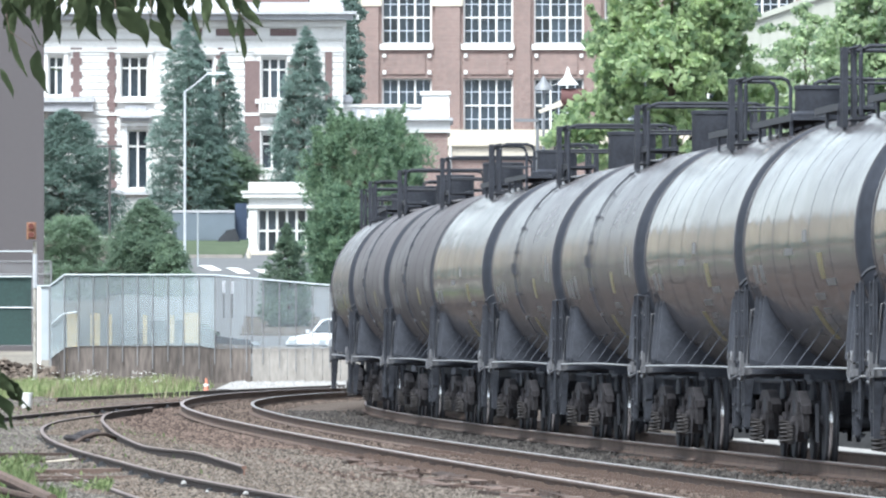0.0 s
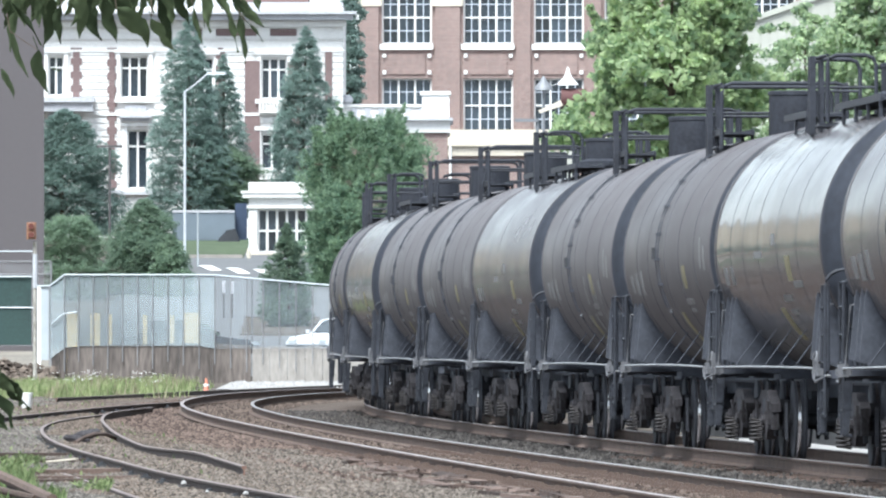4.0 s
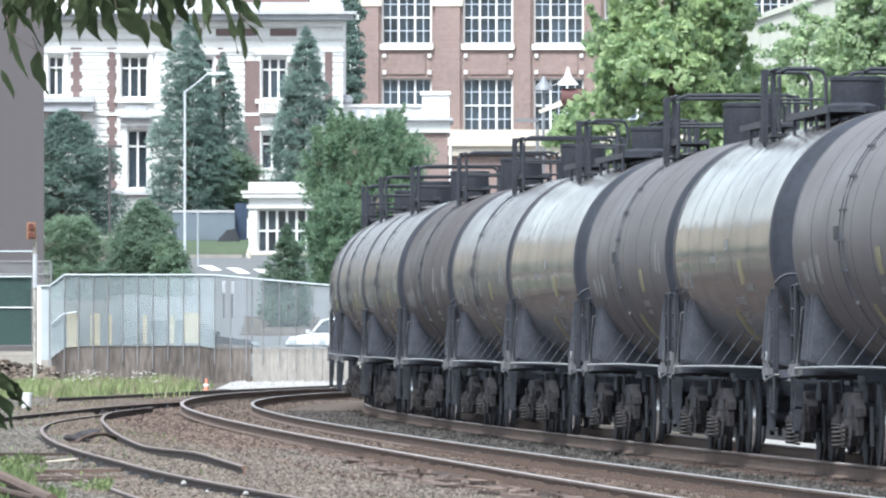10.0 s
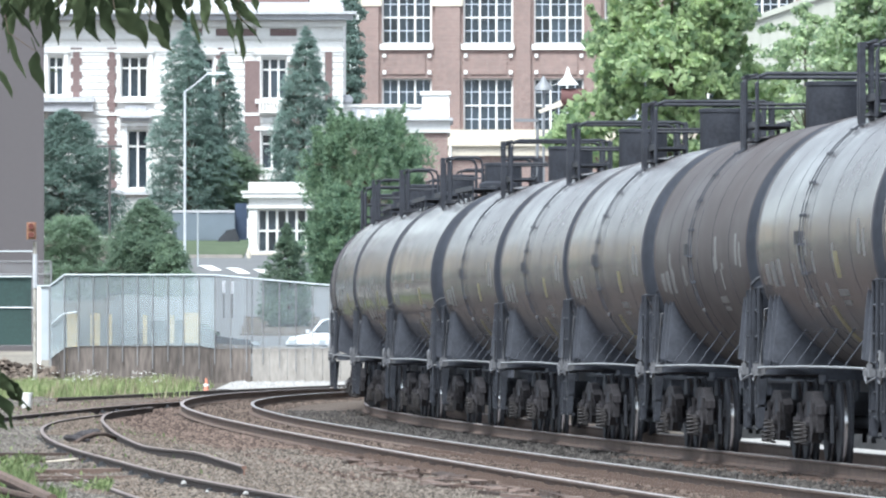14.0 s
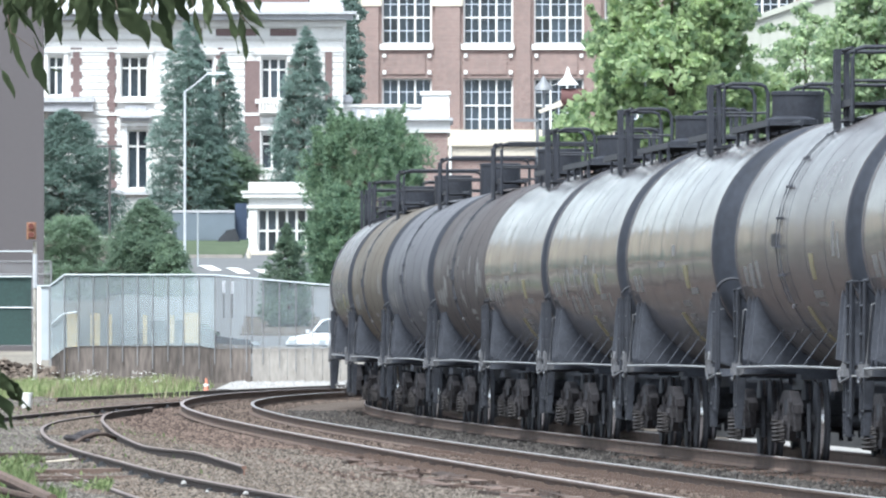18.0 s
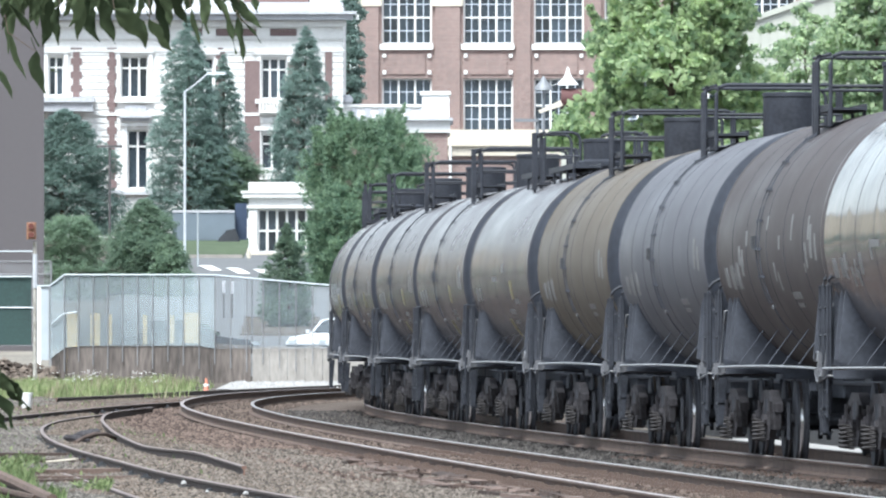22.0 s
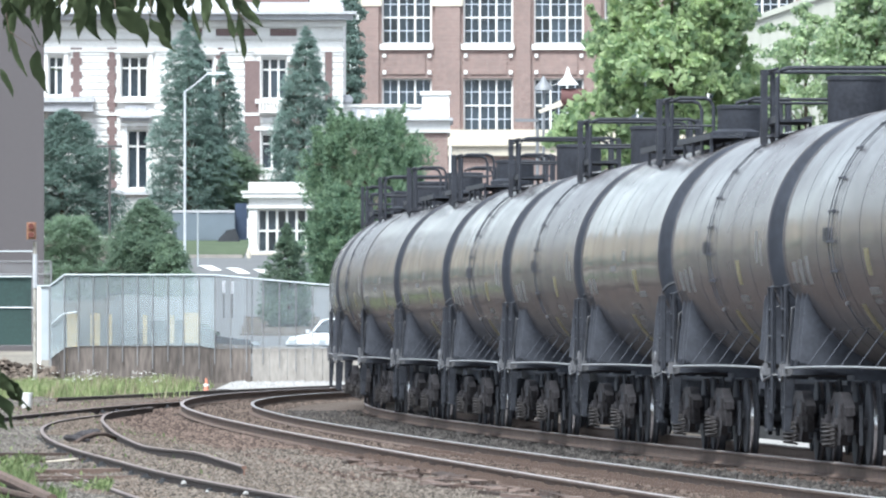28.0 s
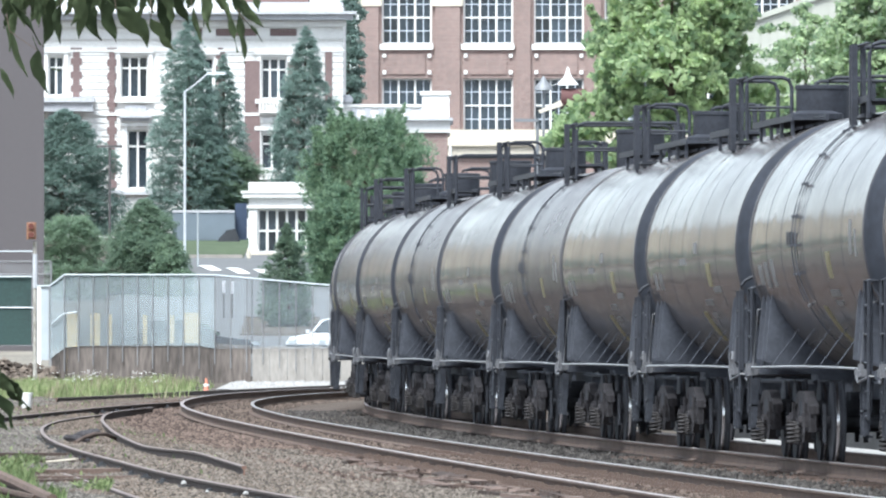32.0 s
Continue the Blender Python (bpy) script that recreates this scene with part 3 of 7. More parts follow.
patch("rubble_yard", -40, -12.75, 441, 479, 0.03, PALE_TAN, "pale crushed rubble sloping up behind the green screens", "gravel")

def lawn_kerb():
    """A pale kerb along the foot of the lawn, with a short cream bollard at its end."""
    g = ground_z(-10, 566)
    k = thing("kerb", "pale stone kerb along the foot of the lawn", "kerb", kind="structure")
    for i in range(6):
        x = -11.6 + 0.55 * i
        part("kerb_stone", Shape().box(x, x + 0.54, 565.82, 566.0, g - 0.15, g + 0.17, bev=0.015), CONCRETE_L, k)
    solid("bollard", Shape().turn([(g - 0.1, 0.09), (g + 0.38, 0.085), (g + 0.42, 0.05)], "z", 12, (-8.05, 565.4, 0)), CREAM, "short cream bollard at the corner of the lawn", "bollard")


lawn_kerb()

# painted crossing on the street
for x0, ya, yb in ((-9.85628, 545.0, 553.0), (-8.68893, 541.5, 549.0), (-7.58889, 539.5, 547.0)):
    s = Shape()
    for k in range(8):
        v = []
        for u in (k / 8, (k + 1) / 8):
            y, x = yb + (ya - yb) * u, x0 - 0.05 + 0.6 * u
            v += [(x, y, ground_z(x, y) + 0.05), (x + 0.5, y, ground_z(x, y) + 0.05)]
        s.add(v, [(0, 1, 3, 2)])
    solid("crossing_stripe", s, WHITE, "white painted stripe on the street", "road marking", "painted crossing stripes", "structure")


def bed_z(s, o):
    """The top of the stone bed at o metres to the right of the train's track."""
    k = max(0.0, min(1.0, (o + 3.2) / 2.5))
    return near_z(s) * (1 - k) + line_z(s) * k - 0.195


# ballast bed under the main tracks, with loose stones
def ballast_bed():
    prof = [(-7.3, 0.03), (-6.6, 0.04), (-5.8, 0.0), (-4.7, 0.0), (-3.2, 0.0), (-2.0, 0.0), (-0.75, 0.0), (0.75, 0.0), (1.9, -0.01), (3.3, -0.05)]
    ss = [-90, -40] + list(np.arange(-8, 240, 4)) + list(np.arange(240, 560, 12))
    vs, n = [], len(prof)
    for s in ss:
        for o, z in prof:
            x, y, h = line_at(s, o)
            vs.append((x, y, bed_z(s, o) + z))
    fs = [(i * n + j, i * n + j + 1, (i + 1) * n + j + 1, (i + 1) * n + j) for i in range(len(ss) - 1) for j in range(n - 1)]
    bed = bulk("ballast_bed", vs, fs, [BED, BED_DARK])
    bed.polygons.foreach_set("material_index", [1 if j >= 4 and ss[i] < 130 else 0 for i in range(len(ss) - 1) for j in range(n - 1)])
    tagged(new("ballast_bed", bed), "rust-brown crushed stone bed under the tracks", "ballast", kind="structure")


ballast_bed()


def scatter_stones(name, count, place, size, material, label, seed):
    """Loose crushed stones, far too many to count."""
    rng = np.random.default_rng(seed)
    base = np.array([(1, 0, 0), (-1, 0, 0), (0, 1, 0), (0, -1, 0), (0, 0, 1), (0, 0, -0.6)], float)
    tri = np.array([(0, 2, 4), (2, 1, 4), (1, 3, 4), (3, 0, 4), (2, 0, 5), (1, 2, 5), (3, 1, 5), (0, 3, 5)])
    pts = np.array([place(rng) for _ in range(count)])
    sc = size * (0.45 + rng.random((count, 1, 1)) ** 2.0 * 1.1)
    jit = 0.65 + 0.7 * rng.random((count, 6, 3))
    a = rng.random(count) * 6.283
    rot = np.zeros((count, 3, 3))
    rot[:, 0, 0], rot[:, 0, 1], rot[:, 1, 0], rot[:, 1, 1], rot[:, 2, 2] = np.cos(a), -np.sin(a), np.sin(a), np.cos(a), 0.75
    v = np.einsum("nij,nkj->nki", rot, base[None] * jit * sc) + pts[:, None, :]
    f = (tri[None] + 6 * np.arange(count)[:, None, None]).reshape(-1, 3)
    ob = new(name, bulk(name, v.reshape(-1, 3).tolist(), f.tolist(), material))
    return tagged(ob, label, "ballast", kind="stuff")


def stone_between(rng):
    s = -4 + 250 * rng.random() ** 1.8
    o = -6.3 + 3.8 * rng.random()
    if s < 45 and o < -5.6 + 0.5 * noise.noise((s * 0.25, 1.0, 2.0)):
        return stone_between(rng)
    x, y, h = line_at(s, o)
    return x, y, bed_z(s, o) + 0.008 + max(0, (-5.8 - o)) * 0.04


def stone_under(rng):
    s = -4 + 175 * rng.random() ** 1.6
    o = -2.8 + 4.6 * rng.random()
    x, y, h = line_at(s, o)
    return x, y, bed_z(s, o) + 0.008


def stone_side(rng):
    y = 121 + 260 * rng.random() ** 1.9
    s = y - 128
    x1 = line_at(s, -6.2)[0]
    q = rng.random() ** 0.9
    x = x1 - (x1 + 0.033 * y + 0.6) * q
    if q + 0.45 * noise.noise((x * 0.8, y * 0.11, 5.0)) > 0.62:
        return stone_side(rng)
    return x, y, ground_z(x, y) + 0.006


def stone_yard(rng):
    y = 121 + 230 * rng.random() ** 1.9
    x1 = line_at(y - 128, -6.2)[0]
    q = 0.15 + 0.85 * rng.random()
    x = x1 - (x1 + 0.033 * y + 0.6) * q
    if q + 0.45 * noise.noise((x * 0.8, y * 0.11, 5.0)) < 0.55:
        return stone_yard(rng)
    return x, y, ground_z(x, y) + 0.004


scatter_stones("track_ballast", 34000, stone_between, 0.034, STONE_RUST, "loose rust-brown ballast stones between the rails", 3)
scatter_stones("dark_ballast", 21000, stone_under, 0.034, STONE_DARK, "dark grey ballast stones under the train", 13)
scatter_stones("side_ballast", 46000, stone_side, 0.022, STONE, "loose grey-brown ballast stones beside the sidings", 4)
scatter_stones("yard_gravel", 36000, stone_yard, 0.017, STONE_GREY, "fine grey trodden gravel round the old side tracks", 28)



def stone_shoulder(rng):
    s = -4 + 75 * rng.random() ** 1.6
    o = -5.4 - 3.8 * rng.random() ** 1.3 + 0.5 * noise.noise((s * 0.3, 1.0, 2.0))
    x, y, h = line_at(s, o)
    return x, y, max(ground_z(x, y), bed_z(s, o) + 0.03 if o > -7.2 else -9) + 0.012


scatter_stones("shoulder_ballast", 21000, stone_shoulder, 0.024, STONE_PALE, "pale grey crushed stones along the track's shoulder", 16)


def stone_flank(rng):
    s = 22 + 215 * rng.random() ** 1.3
    o = -4.95 - 1.5 * rng.random() ** 1.5 + 0.3 * noise.noise((s * 0.2, 4.0, 2.0))
    x, y, h = line_at(s, o)
    return x, y, bed_z(s, o) + 0.02 + max(0, -5.8 - o) * 0.04


scatter_stones("flank_ballast", 11000, stone_flank, 0.036, STONE_RED, "reddish brake-dust stained stones beside the near rail", 27)


def stone_pale(rng):
    x, y = -6.53129 + 10 * rng.random(), 395 + 29 * rng.random()
    return x, y, ground_z(x, y) + 0.03


scatter_stones("pale_rubble", 2500, stone_pale, 0.07, PALE, "pale rubble at the foot of the concrete wall", 14)


def stone_heap(rng):
    x, y = -13.9 + 2.3 * rng.random(), 408 + 5 * rng.random()
    return x, y, ground_z(x, y) + (1.0 - 0.2 * (x + 13.9)) * rng.random() ** 0.7 * max(0.0, 1 - abs(y - 410.5) / 2.5)


scatter_stones("broken_rubble", 2600, stone_heap, 0.11, STONE, "dark broken rubble heaped at the end of the wall", 15)


# grass and weeds
def blades(name, count, place, tall, material, label, seed):
    rng = np.random.default_rng(seed)
    p = np.array([place(rng) for _ in range(count)])
    hgt = tall * (0.3 + rng.random(count) ** 1.5 * 1.1)
    a = rng.random(count) * 6.283
    w = 0.008 + 0.015 * rng.random(count)
    lean = (rng.random((count, 2)) - 0.5) * 0.7 * hgt[:, None]
    dx, dy = np.cos(a) * w, np.sin(a) * w
    v = np.zeros((count, 5, 3))
    for i, (sx, k, q) in enumerate(((1, 0, 0), (-1, 0, 0), (-0.7, 0.6, 0.45), (0.7, 0.6, 0.45), (0, 1, 1))):
        v[:, i, 0] = p[:, 0] + dx * sx + lean[:, 0] * q
        v[:, i, 1] = p[:, 1] + dy * sx + lean[:, 1] * q
        v[:, i, 2] = p[:, 2] + hgt * k
    k = 5 * np.arange(count)
    fs = [(i, i + 1, i + 2, i + 3) for i in k] + [(i + 3, i + 2, i + 4) for i in k]
    return tagged(new(name, bulk(name, v.reshape(-1, 3).tolist(), [tuple(int(j) for j in f) for f in fs], material)), label, "grass", kind="stuff")


def strip(rng):
    x = -13.99088 + 7.3 * rng.random() ** 1.15
    y = 350 + 10 * noise.noise((x * 0.8, 1.0, 6.0)) + 64 * rng.random() ** 0.85
    thin = max(0.0, (x + 8.6) / 1.9)
    if y > 415 or noise.noise((x * 0.9, y * 0.12, 3.0)) + 0.25 * rng.random() < -0.12 or rng.random() < thin:
        return strip(rng)
    sunk = 0.07 + 0.16 * noise.noise((x * 1.1, y * 0.09, 8.0)) + 0.07 * thin
    return x, y, ground_z(x, y) - min(0.17, max(-0.01, sunk))


def dry_end(rng):
    x, y, z = strip(rng)
    return x * 0.45 - 4.1 if rng.random() < 0.5 else x, y, z + 0.05


blades("dry_weeds", 2600, dry_end, 0.34, DRYGRASS, "straw-coloured dry stalks among the green weeds", 51)
blades("weedy_grass", 26000, strip, 0.33, GRASS, "tall pale green weeds and grass before the wall", 5)


def corner_spot(rng):
    y = 122 + 30 * rng.random()
    x = -0.0325 * y + 0.62 * rng.random() ** 1.7 * (1 if y < 135 else 0.6)
    return x, y, ground_z(x, y)


blades("trackside_weeds", 1100, corner_spot, 0.15, WEED, "green weeds at the edge of the gravel", 6)


def sparse_spot(rng):
    y = 150 + 200 * rng.random()
    x = -0.0325 * y + 0.016 * y * rng.random()
    return x, y, ground_z(x, y)


blades("sparse_weeds", 700, sparse_spot, 0.06, WEED, "thin scattered weeds in the gravel", 7)


def flowers():
    rng = np.random.default_rng(8)
    s = Shape()
    for _ in range(260):
        x = -11.68794 + 3.7 * rng.random()
        y = 380 + 32 * rng.random()
        if noise.noise((x * 1.3, y * 0.1, 9.0)) < 0.05:
            continue
        z = ground_z(x, y) + 0.2 + 0.33 * rng.random()
        r = 0.012 + 0.018 * rng.random()
        s.add([(x + r, y, z), (x, y + r, z), (x - r, y, z), (x, y - r, z), (x, y, z + r * 0.6), (x, y, z - r * 0.4)],
              [(0, 1, 4), (1, 2, 4), (2, 3, 4), (3, 0, 4), (1, 0, 5), (2, 1, 5), (3, 2, 5), (0, 3, 5)])
    solid("white_wildflowers", s, FLOWER, "small white wildflower heads among the weeds", "flowers", kind="stuff")


flowers()


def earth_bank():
    """A low bank added along the far side of the train, coloured as dark as shade."""
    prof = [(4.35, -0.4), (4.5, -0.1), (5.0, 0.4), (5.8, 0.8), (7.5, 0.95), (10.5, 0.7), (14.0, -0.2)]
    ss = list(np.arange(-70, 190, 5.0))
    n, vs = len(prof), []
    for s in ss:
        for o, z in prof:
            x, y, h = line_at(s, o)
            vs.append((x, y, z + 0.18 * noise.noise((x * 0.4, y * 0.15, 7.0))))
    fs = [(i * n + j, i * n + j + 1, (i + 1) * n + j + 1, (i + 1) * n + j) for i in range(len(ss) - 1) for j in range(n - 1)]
    tagged(new("earth_bank", bulk("earth_bank", vs, fs, BANK, True)), "added low bank beyond the train with shade put into its colour", "bank", kind="structure")



def far_path():
    """A pale gravel path between the train and the bank."""
    ss = list(np.arange(-60, 106, 5.0))
    vs = []
    for s in ss:
        for o, z in ((3.35, -0.12), (3.5, -0.03), (4.1, -0.03), (4.5, -0.12)):
            x, y, h = line_at(s, o + 0.12 * noise.noise((s * 0.3, o, 4.0)))
            vs.append((x, y, bed_z(s, 1.9) - 0.03 + z))
    fs = [(i * 4 + j, i * 4 + j + 1, i * 4 + j + 5, i * 4 + j + 4) for i in range(len(ss) - 1) for j in range(3)]
    tagged(new("gravel_path", bulk("gravel_path", vs, fs, PALE)), "pale gravel path along the far side of the track", "path", kind="structure")


far_path()
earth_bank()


def far_side(rng):
    s = -60 + 245 * rng.random()
    o = 4.9 + 2.6 * rng.random()
    x, y, h = line_at(s, o)
    return x, y, 0.1 + 0.65 * min(1.0, max(0.0, (o - 4.8) / 1.0))


blades("far_side_weeds", 4000, far_side, 0.22, GRASS, "weeds on the bank along the far side of the train", 9)
patch("verge", -70, -11.54579, 345, 417, 0.03, LAWN, "grassy verge beyond the end of the fence", "verge")


# ---- tank cars ----
R_TANK, Z_TANK = 1.52, 2.50
SHELL = 8.15          # half length of the straight shell
HEAD = 0.5


def tank_mesh(seams, material):
    prof = []
    for i in range(9):
        a = math.pi / 2 * i / 8
        prof.append((-SHELL - HEAD * math.cos(a), max(0.02, R_TANK * math.sin(a))))
    prof.append((-SHELL + 0.02, R_TANK + 0.012))
    prof.append((-SHELL + 0.09, R_TANK + 0.012))
    prof.append((-SHELL + 0.10, R_TANK))
    for y in seams:
        prof += [(y - 0.035, R_TANK), (y - 0.03, R_TANK - 0.012), (y + 0.03, R_TANK - 0.012), (y + 0.035, R_TANK)]
    prof += [(SHELL - 0.10, R_TANK), (SHELL - 0.09, R_TANK + 0.012), (SHELL - 0.02, R_TANK + 0.012)]
    for i in range(8, -1, -1):
        a = math.pi / 2 * i / 8
        prof.append((SHELL + HEAD * math.cos(a), max(0.02, R_TANK * math.sin(a))))
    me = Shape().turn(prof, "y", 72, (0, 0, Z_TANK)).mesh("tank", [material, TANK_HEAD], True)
    # end faces get the painted shade; ring seams share it as dark joints
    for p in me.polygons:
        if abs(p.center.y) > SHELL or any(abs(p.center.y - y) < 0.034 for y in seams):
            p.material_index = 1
    return me


def on_tank(ang, y, lift=0.0):
    """A point on the shell: ang in degrees from the top, positive to the right."""
    a = radians(ang)
    return ((R_TANK + lift) * math.sin(a), y, Z_TANK + (R_TANK + lift) * math.cos(a))


def patch_mesh(name, a0, a1, y0, y1, material, lift=0.006):
    n = 6
    vs = [on_tank(a0 + (a1 - a0) * i / n, y, l) for i in range(n + 1) for y in (y0, y1) for l in (lift, 0.0)]
    fs = []
    for i in range(n):
        k = i * 4
        fs += [(k, k + 4, k + 6, k + 2), (k, k + 1, k + 5, k + 4), (k + 2, k + 6, k + 7, k + 3)]
    fs += [(0, 2, 3, 1), (n * 4, n * 4 + 1, n * 4 + 3, n * 4 + 2)]
    s = Shape()
    s.v, s.f = vs, fs
    return s.mesh(name, material)


MESHES = {}


def cached(key, make):
    if key not in MESHES:
        MESHES[key] = make()
    return MESHES[key]


def side_frame():
    """A cast truss: an upper and a lower chord, two columns, and a jaw with a bearing box at each end."""
    s = Shape()
    s.side_plate([(-1.12, 0.55), (-0.95, 0.60), (-0.46, 0.70), (0.46, 0.70), (0.95, 0.60), (1.12, 0.55), (1.12, 0.64), (0.95, 0.69), (0.46, 0.81), (-0.46, 0.81), (-0.95, 0.69), (-1.12, 0.64)], -0.055, 0.06)
    s.side_plate([(-0.76, 0.44), (-0.46, 0.22), (0.46, 0.22), (0.76, 0.44), (0.72, 0.52), (0.42, 0.31), (-0.42, 0.31), (-0.72, 0.52)], -0.06, 0.06)
    for y in (-0.37, 0.37):
        s.box(-0.065, 0.065, y - 0.05, y + 0.05, 0.29, 0.72, bev=0.02)
    for y in (-0.89, 0.89):
        for dy in (-0.17, 0.17):
            s.box(-0.05, 0.05, y + dy - 0.035, y + dy + 0.035, 0.34, 0.61, bev=0.015)
        s.box(-0.12, 0.08, y - 0.11, y + 0.11, 0.40, 0.56, bev=0.03)
        s.turn([(-0.16, 0.03), (-0.155, 0.065), (-0.11, 0.07)], "x", 10, (0.0, y, 0.46))
        s.box(-0.09, -0.06, y - 0.05, y + 0.05, 0.56, 0.68)
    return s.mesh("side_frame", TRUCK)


def coil_spring():
    pts = [(0.066 * math.cos(a * 0.9), 0.066 * math.sin(a * 0.9), 0.20 + 0.0068 * a) for a in range(0, 40)]
    return Shape().tube(pts, 0.013, 4).mesh("coil_spring", SPRING, True)


def wheelset():
    prof = [(-0.78, 0.08), (-0.775, 0.44), (-0.77, 0.455), (-0.738, 0.457), (-0.702, 0.459), (-0.69, 0.460), (-0.665, 0.465), (-0.655, 0.49), (-0.63, 0.49), (-0.625, 0.40), (-0.66, 0.38), (-0.67, 0.16), (-0.62, 0.09)]
    s = Shape().turn(prof, "x", 22)
    s.turn([(-h, r) for h, r in prof], "x", 22)
    s.turn([(-1.02, 0.075), (1.02, 0.075)], "x", 12)
    me = s.mesh("wheelset", [WHEEL, TREAD], True)
    for p in me.polygons:
        r = math.hypot(p.center.y, p.center.z)
        if r > 0.442 and 0.71 < abs(p.center.x) < 0.73:
            p.material_index = 1
    return me


def bolster():
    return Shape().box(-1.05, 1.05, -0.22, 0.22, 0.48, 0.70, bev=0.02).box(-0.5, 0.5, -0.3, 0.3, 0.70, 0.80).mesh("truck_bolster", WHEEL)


def brake_rigging():
    s = Shape()
    for y in (-0.38, 0.38):
        s.box(-0.9, 0.9, y - 0.04, y + 0.04, 0.34, 0.42)
        for x in (-0.74, 0.74):
            s.box(x - 0.06, x + 0.06, y * 1.12 - 0.04, y * 1.12 + 0.04, 0.24, 0.6)
        for x in (-0.95, -0.35, 0.35, 0.95):
            s.tube([(x, y * 1.6, 0.62), (x, y * 1.7, 0.2 + 0.06 * abs(x))], 0.03, 5)
        s.tube([(-0.86, y * 2.95, 0.66), (-0.86, y * 3.0, 0.22)], 0.028, 5).tube([(0.86, y * 2.95, 0.66), (0.86, y * 3.0, 0.22)], 0.028, 5)
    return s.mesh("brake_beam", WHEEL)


def make_truck(car, y):
    t = new("truck")
    t.parent = car
    t.matrix_basis = pose(0, y, 0)
    tagged(t, "four-wheel cast steel truck with brake dust and haze in its colour")
    for x in (-0.99, 0.99):
        part("side_frame", cached("sf", side_frame), None, t, at=pose(x, 0, 0))
        for yy in (-0.21, 0.0, 0.21):
            part("coil_spring", cached("sp", coil_spring), None, t, at=pose(x * 1.15, yy, 0))
    for yy in (-0.89, 0.89):
        part("wheelset", cached("ws", wheelset), None, t, at=pose(0, yy, 0.46))
    part("truck_bolster", cached("bo", bolster), None, t)
    part("brake_beam", cached("bb", brake_rigging), None, t)
    return t


def end_frame(e):
    """The sill, bolster web and platform at one end (e = -1 towards the camera, 1 away)."""
    s = Shape()
    s.box(-0.28, 0.28, min(e * 4.6, e * 8.7), max(e * 4.6, e * 8.7), 0.72, 1.02, bev=0.02)
    s.box(-0.17, 0.17, min(e * 8.65, e * 9.0), max(e * 8.65, e * 9.0), 0.74, 0.98)
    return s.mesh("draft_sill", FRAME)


def saddle():
    """The body bolster: a deep web that carries the tank over the truck."""
    ring = [(-1.48, 1.18), (-0.9, 1.0), (0.9, 1.0), (1.48, 1.18), (1.42, 1.85)]
    for i in range(11):
        a = radians(112 + (248 - 112) * i / 10)
        ring.append(((R_TANK - 0.01) * math.sin(a), Z_TANK + (R_TANK - 0.01) * math.cos(a)))
    ring.append((-1.42, 1.85))
    s = Shape()
    for y in (-1.08, -0.32, 0.26):
        s.plate(ring, y, y + 0.06)
    s.box(-0.9, 0.9, -0.4, 0.4, 0.94, 1.0, bev=0.02)
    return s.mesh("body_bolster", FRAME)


def platform():
    s = Shape().box(-1.45, 1.45, -0.42, 0.42, 1.0, 1.06, bev=0.02)
    s.box(-1.45, 1.45, -0.44, -0.40, 0.97, 1.06)
    return s.mesh("end_platform", FRAME)


def ladder_square(h):
    """The stiles of a corner ladder with a square top."""
    return Shape().tube([(0, -0.24, 0.55), (0, -0.24, h), (0, 0.24, h), (0, 0.24, 0.55)], 0.021, 6).mesh("corner_ladder", TOPSTEEL)


def ladder_hoop(h):
    """The stiles of a corner ladder whose handhold is a round hoop."""
    return Shape().tube([(0, 0.2, 0.55), (0, 0.2, h), (0, -0.2, h), (0, -0.2, 0.55)], 0.021, 6).mesh("corner_ladder", TOPSTEEL)


def handhold(h, hoop):
    if hoop:
        pts = [(0.03, -0.2, 1.05), (0.03, -0.2, h)] + [(0.2 - 0.2 * math.cos(a), -0.2, h + 0.17 * math.sin(a)) for a in (math.pi * i / 8 for i in range(6))]
    else:
        pts = [(0.13, -0.24, 1.0), (0.13, -0.24, h), (0.03, -0.24, h), (0.03, 0.24, h), (0.2, 0.26, h + 0.05), (0.45, 0.3, h + 0.03)]
    return Shape().tube(pts, 0.021, 6).mesh("handhold", TOPSTEEL)


def guard_bars(h):
    """One bent rod that runs up and down behind the rungs."""
    k = h - 0.25
    return Shape().tube([(0.05, 0.0, 1.0), (0.05, 0.0, k + 0.2), (0.19, -0.2, k), (0.19, -0.2, 1.05), (0.25, 0.0, 1.05), (0.25, 0.0, k), (0.31, 0.15, k), (0.31, 0.15, 1.0)], 0.014, 5).mesh("guard_bar", TOPSTEEL)


def rung(w):
    return Shape().tube([(0, -w, 0), (0, w, 0)], 0.016, 6).mesh("rung", TOPSTEEL)


def stay():
    s = Shape().tube([(-1.52, 0, 1.07), (-1.46, 0, 1.75), (-1.2, 0, 1.83)], 0.011, 6)
    return s.mesh("corner_stay", STAY, True)


def side_rail(sag):
    n = 12
    pts = [(0, -7.7 + 15.4 * i / n, 1.08 + sag * math.sin(math.pi * i / n * (2 if sag < 0 else 1)) * 0.5) for i in range(n + 1)]
    return Shape().tube(pts, 0.0125, 8).mesh("side_handrail", PIPE, True)


def rail_bracket():
    s = Shape().tube([(-1.54, 0, 1.08), (-1.22, 0, 1.52)], 0.0085, 5)
    return s.mesh("handrail_bracket", FRAME)


def coupler():
    s = Shape().box(-0.09, 0.09, -0.32, 0.1, 0.76, 0.94, bev=0.02).box(-0.16, 0.16, -0.45, -0.3, 0.72, 0.98, bev=0.04)
    return s.mesh("coupler", TRUCK)


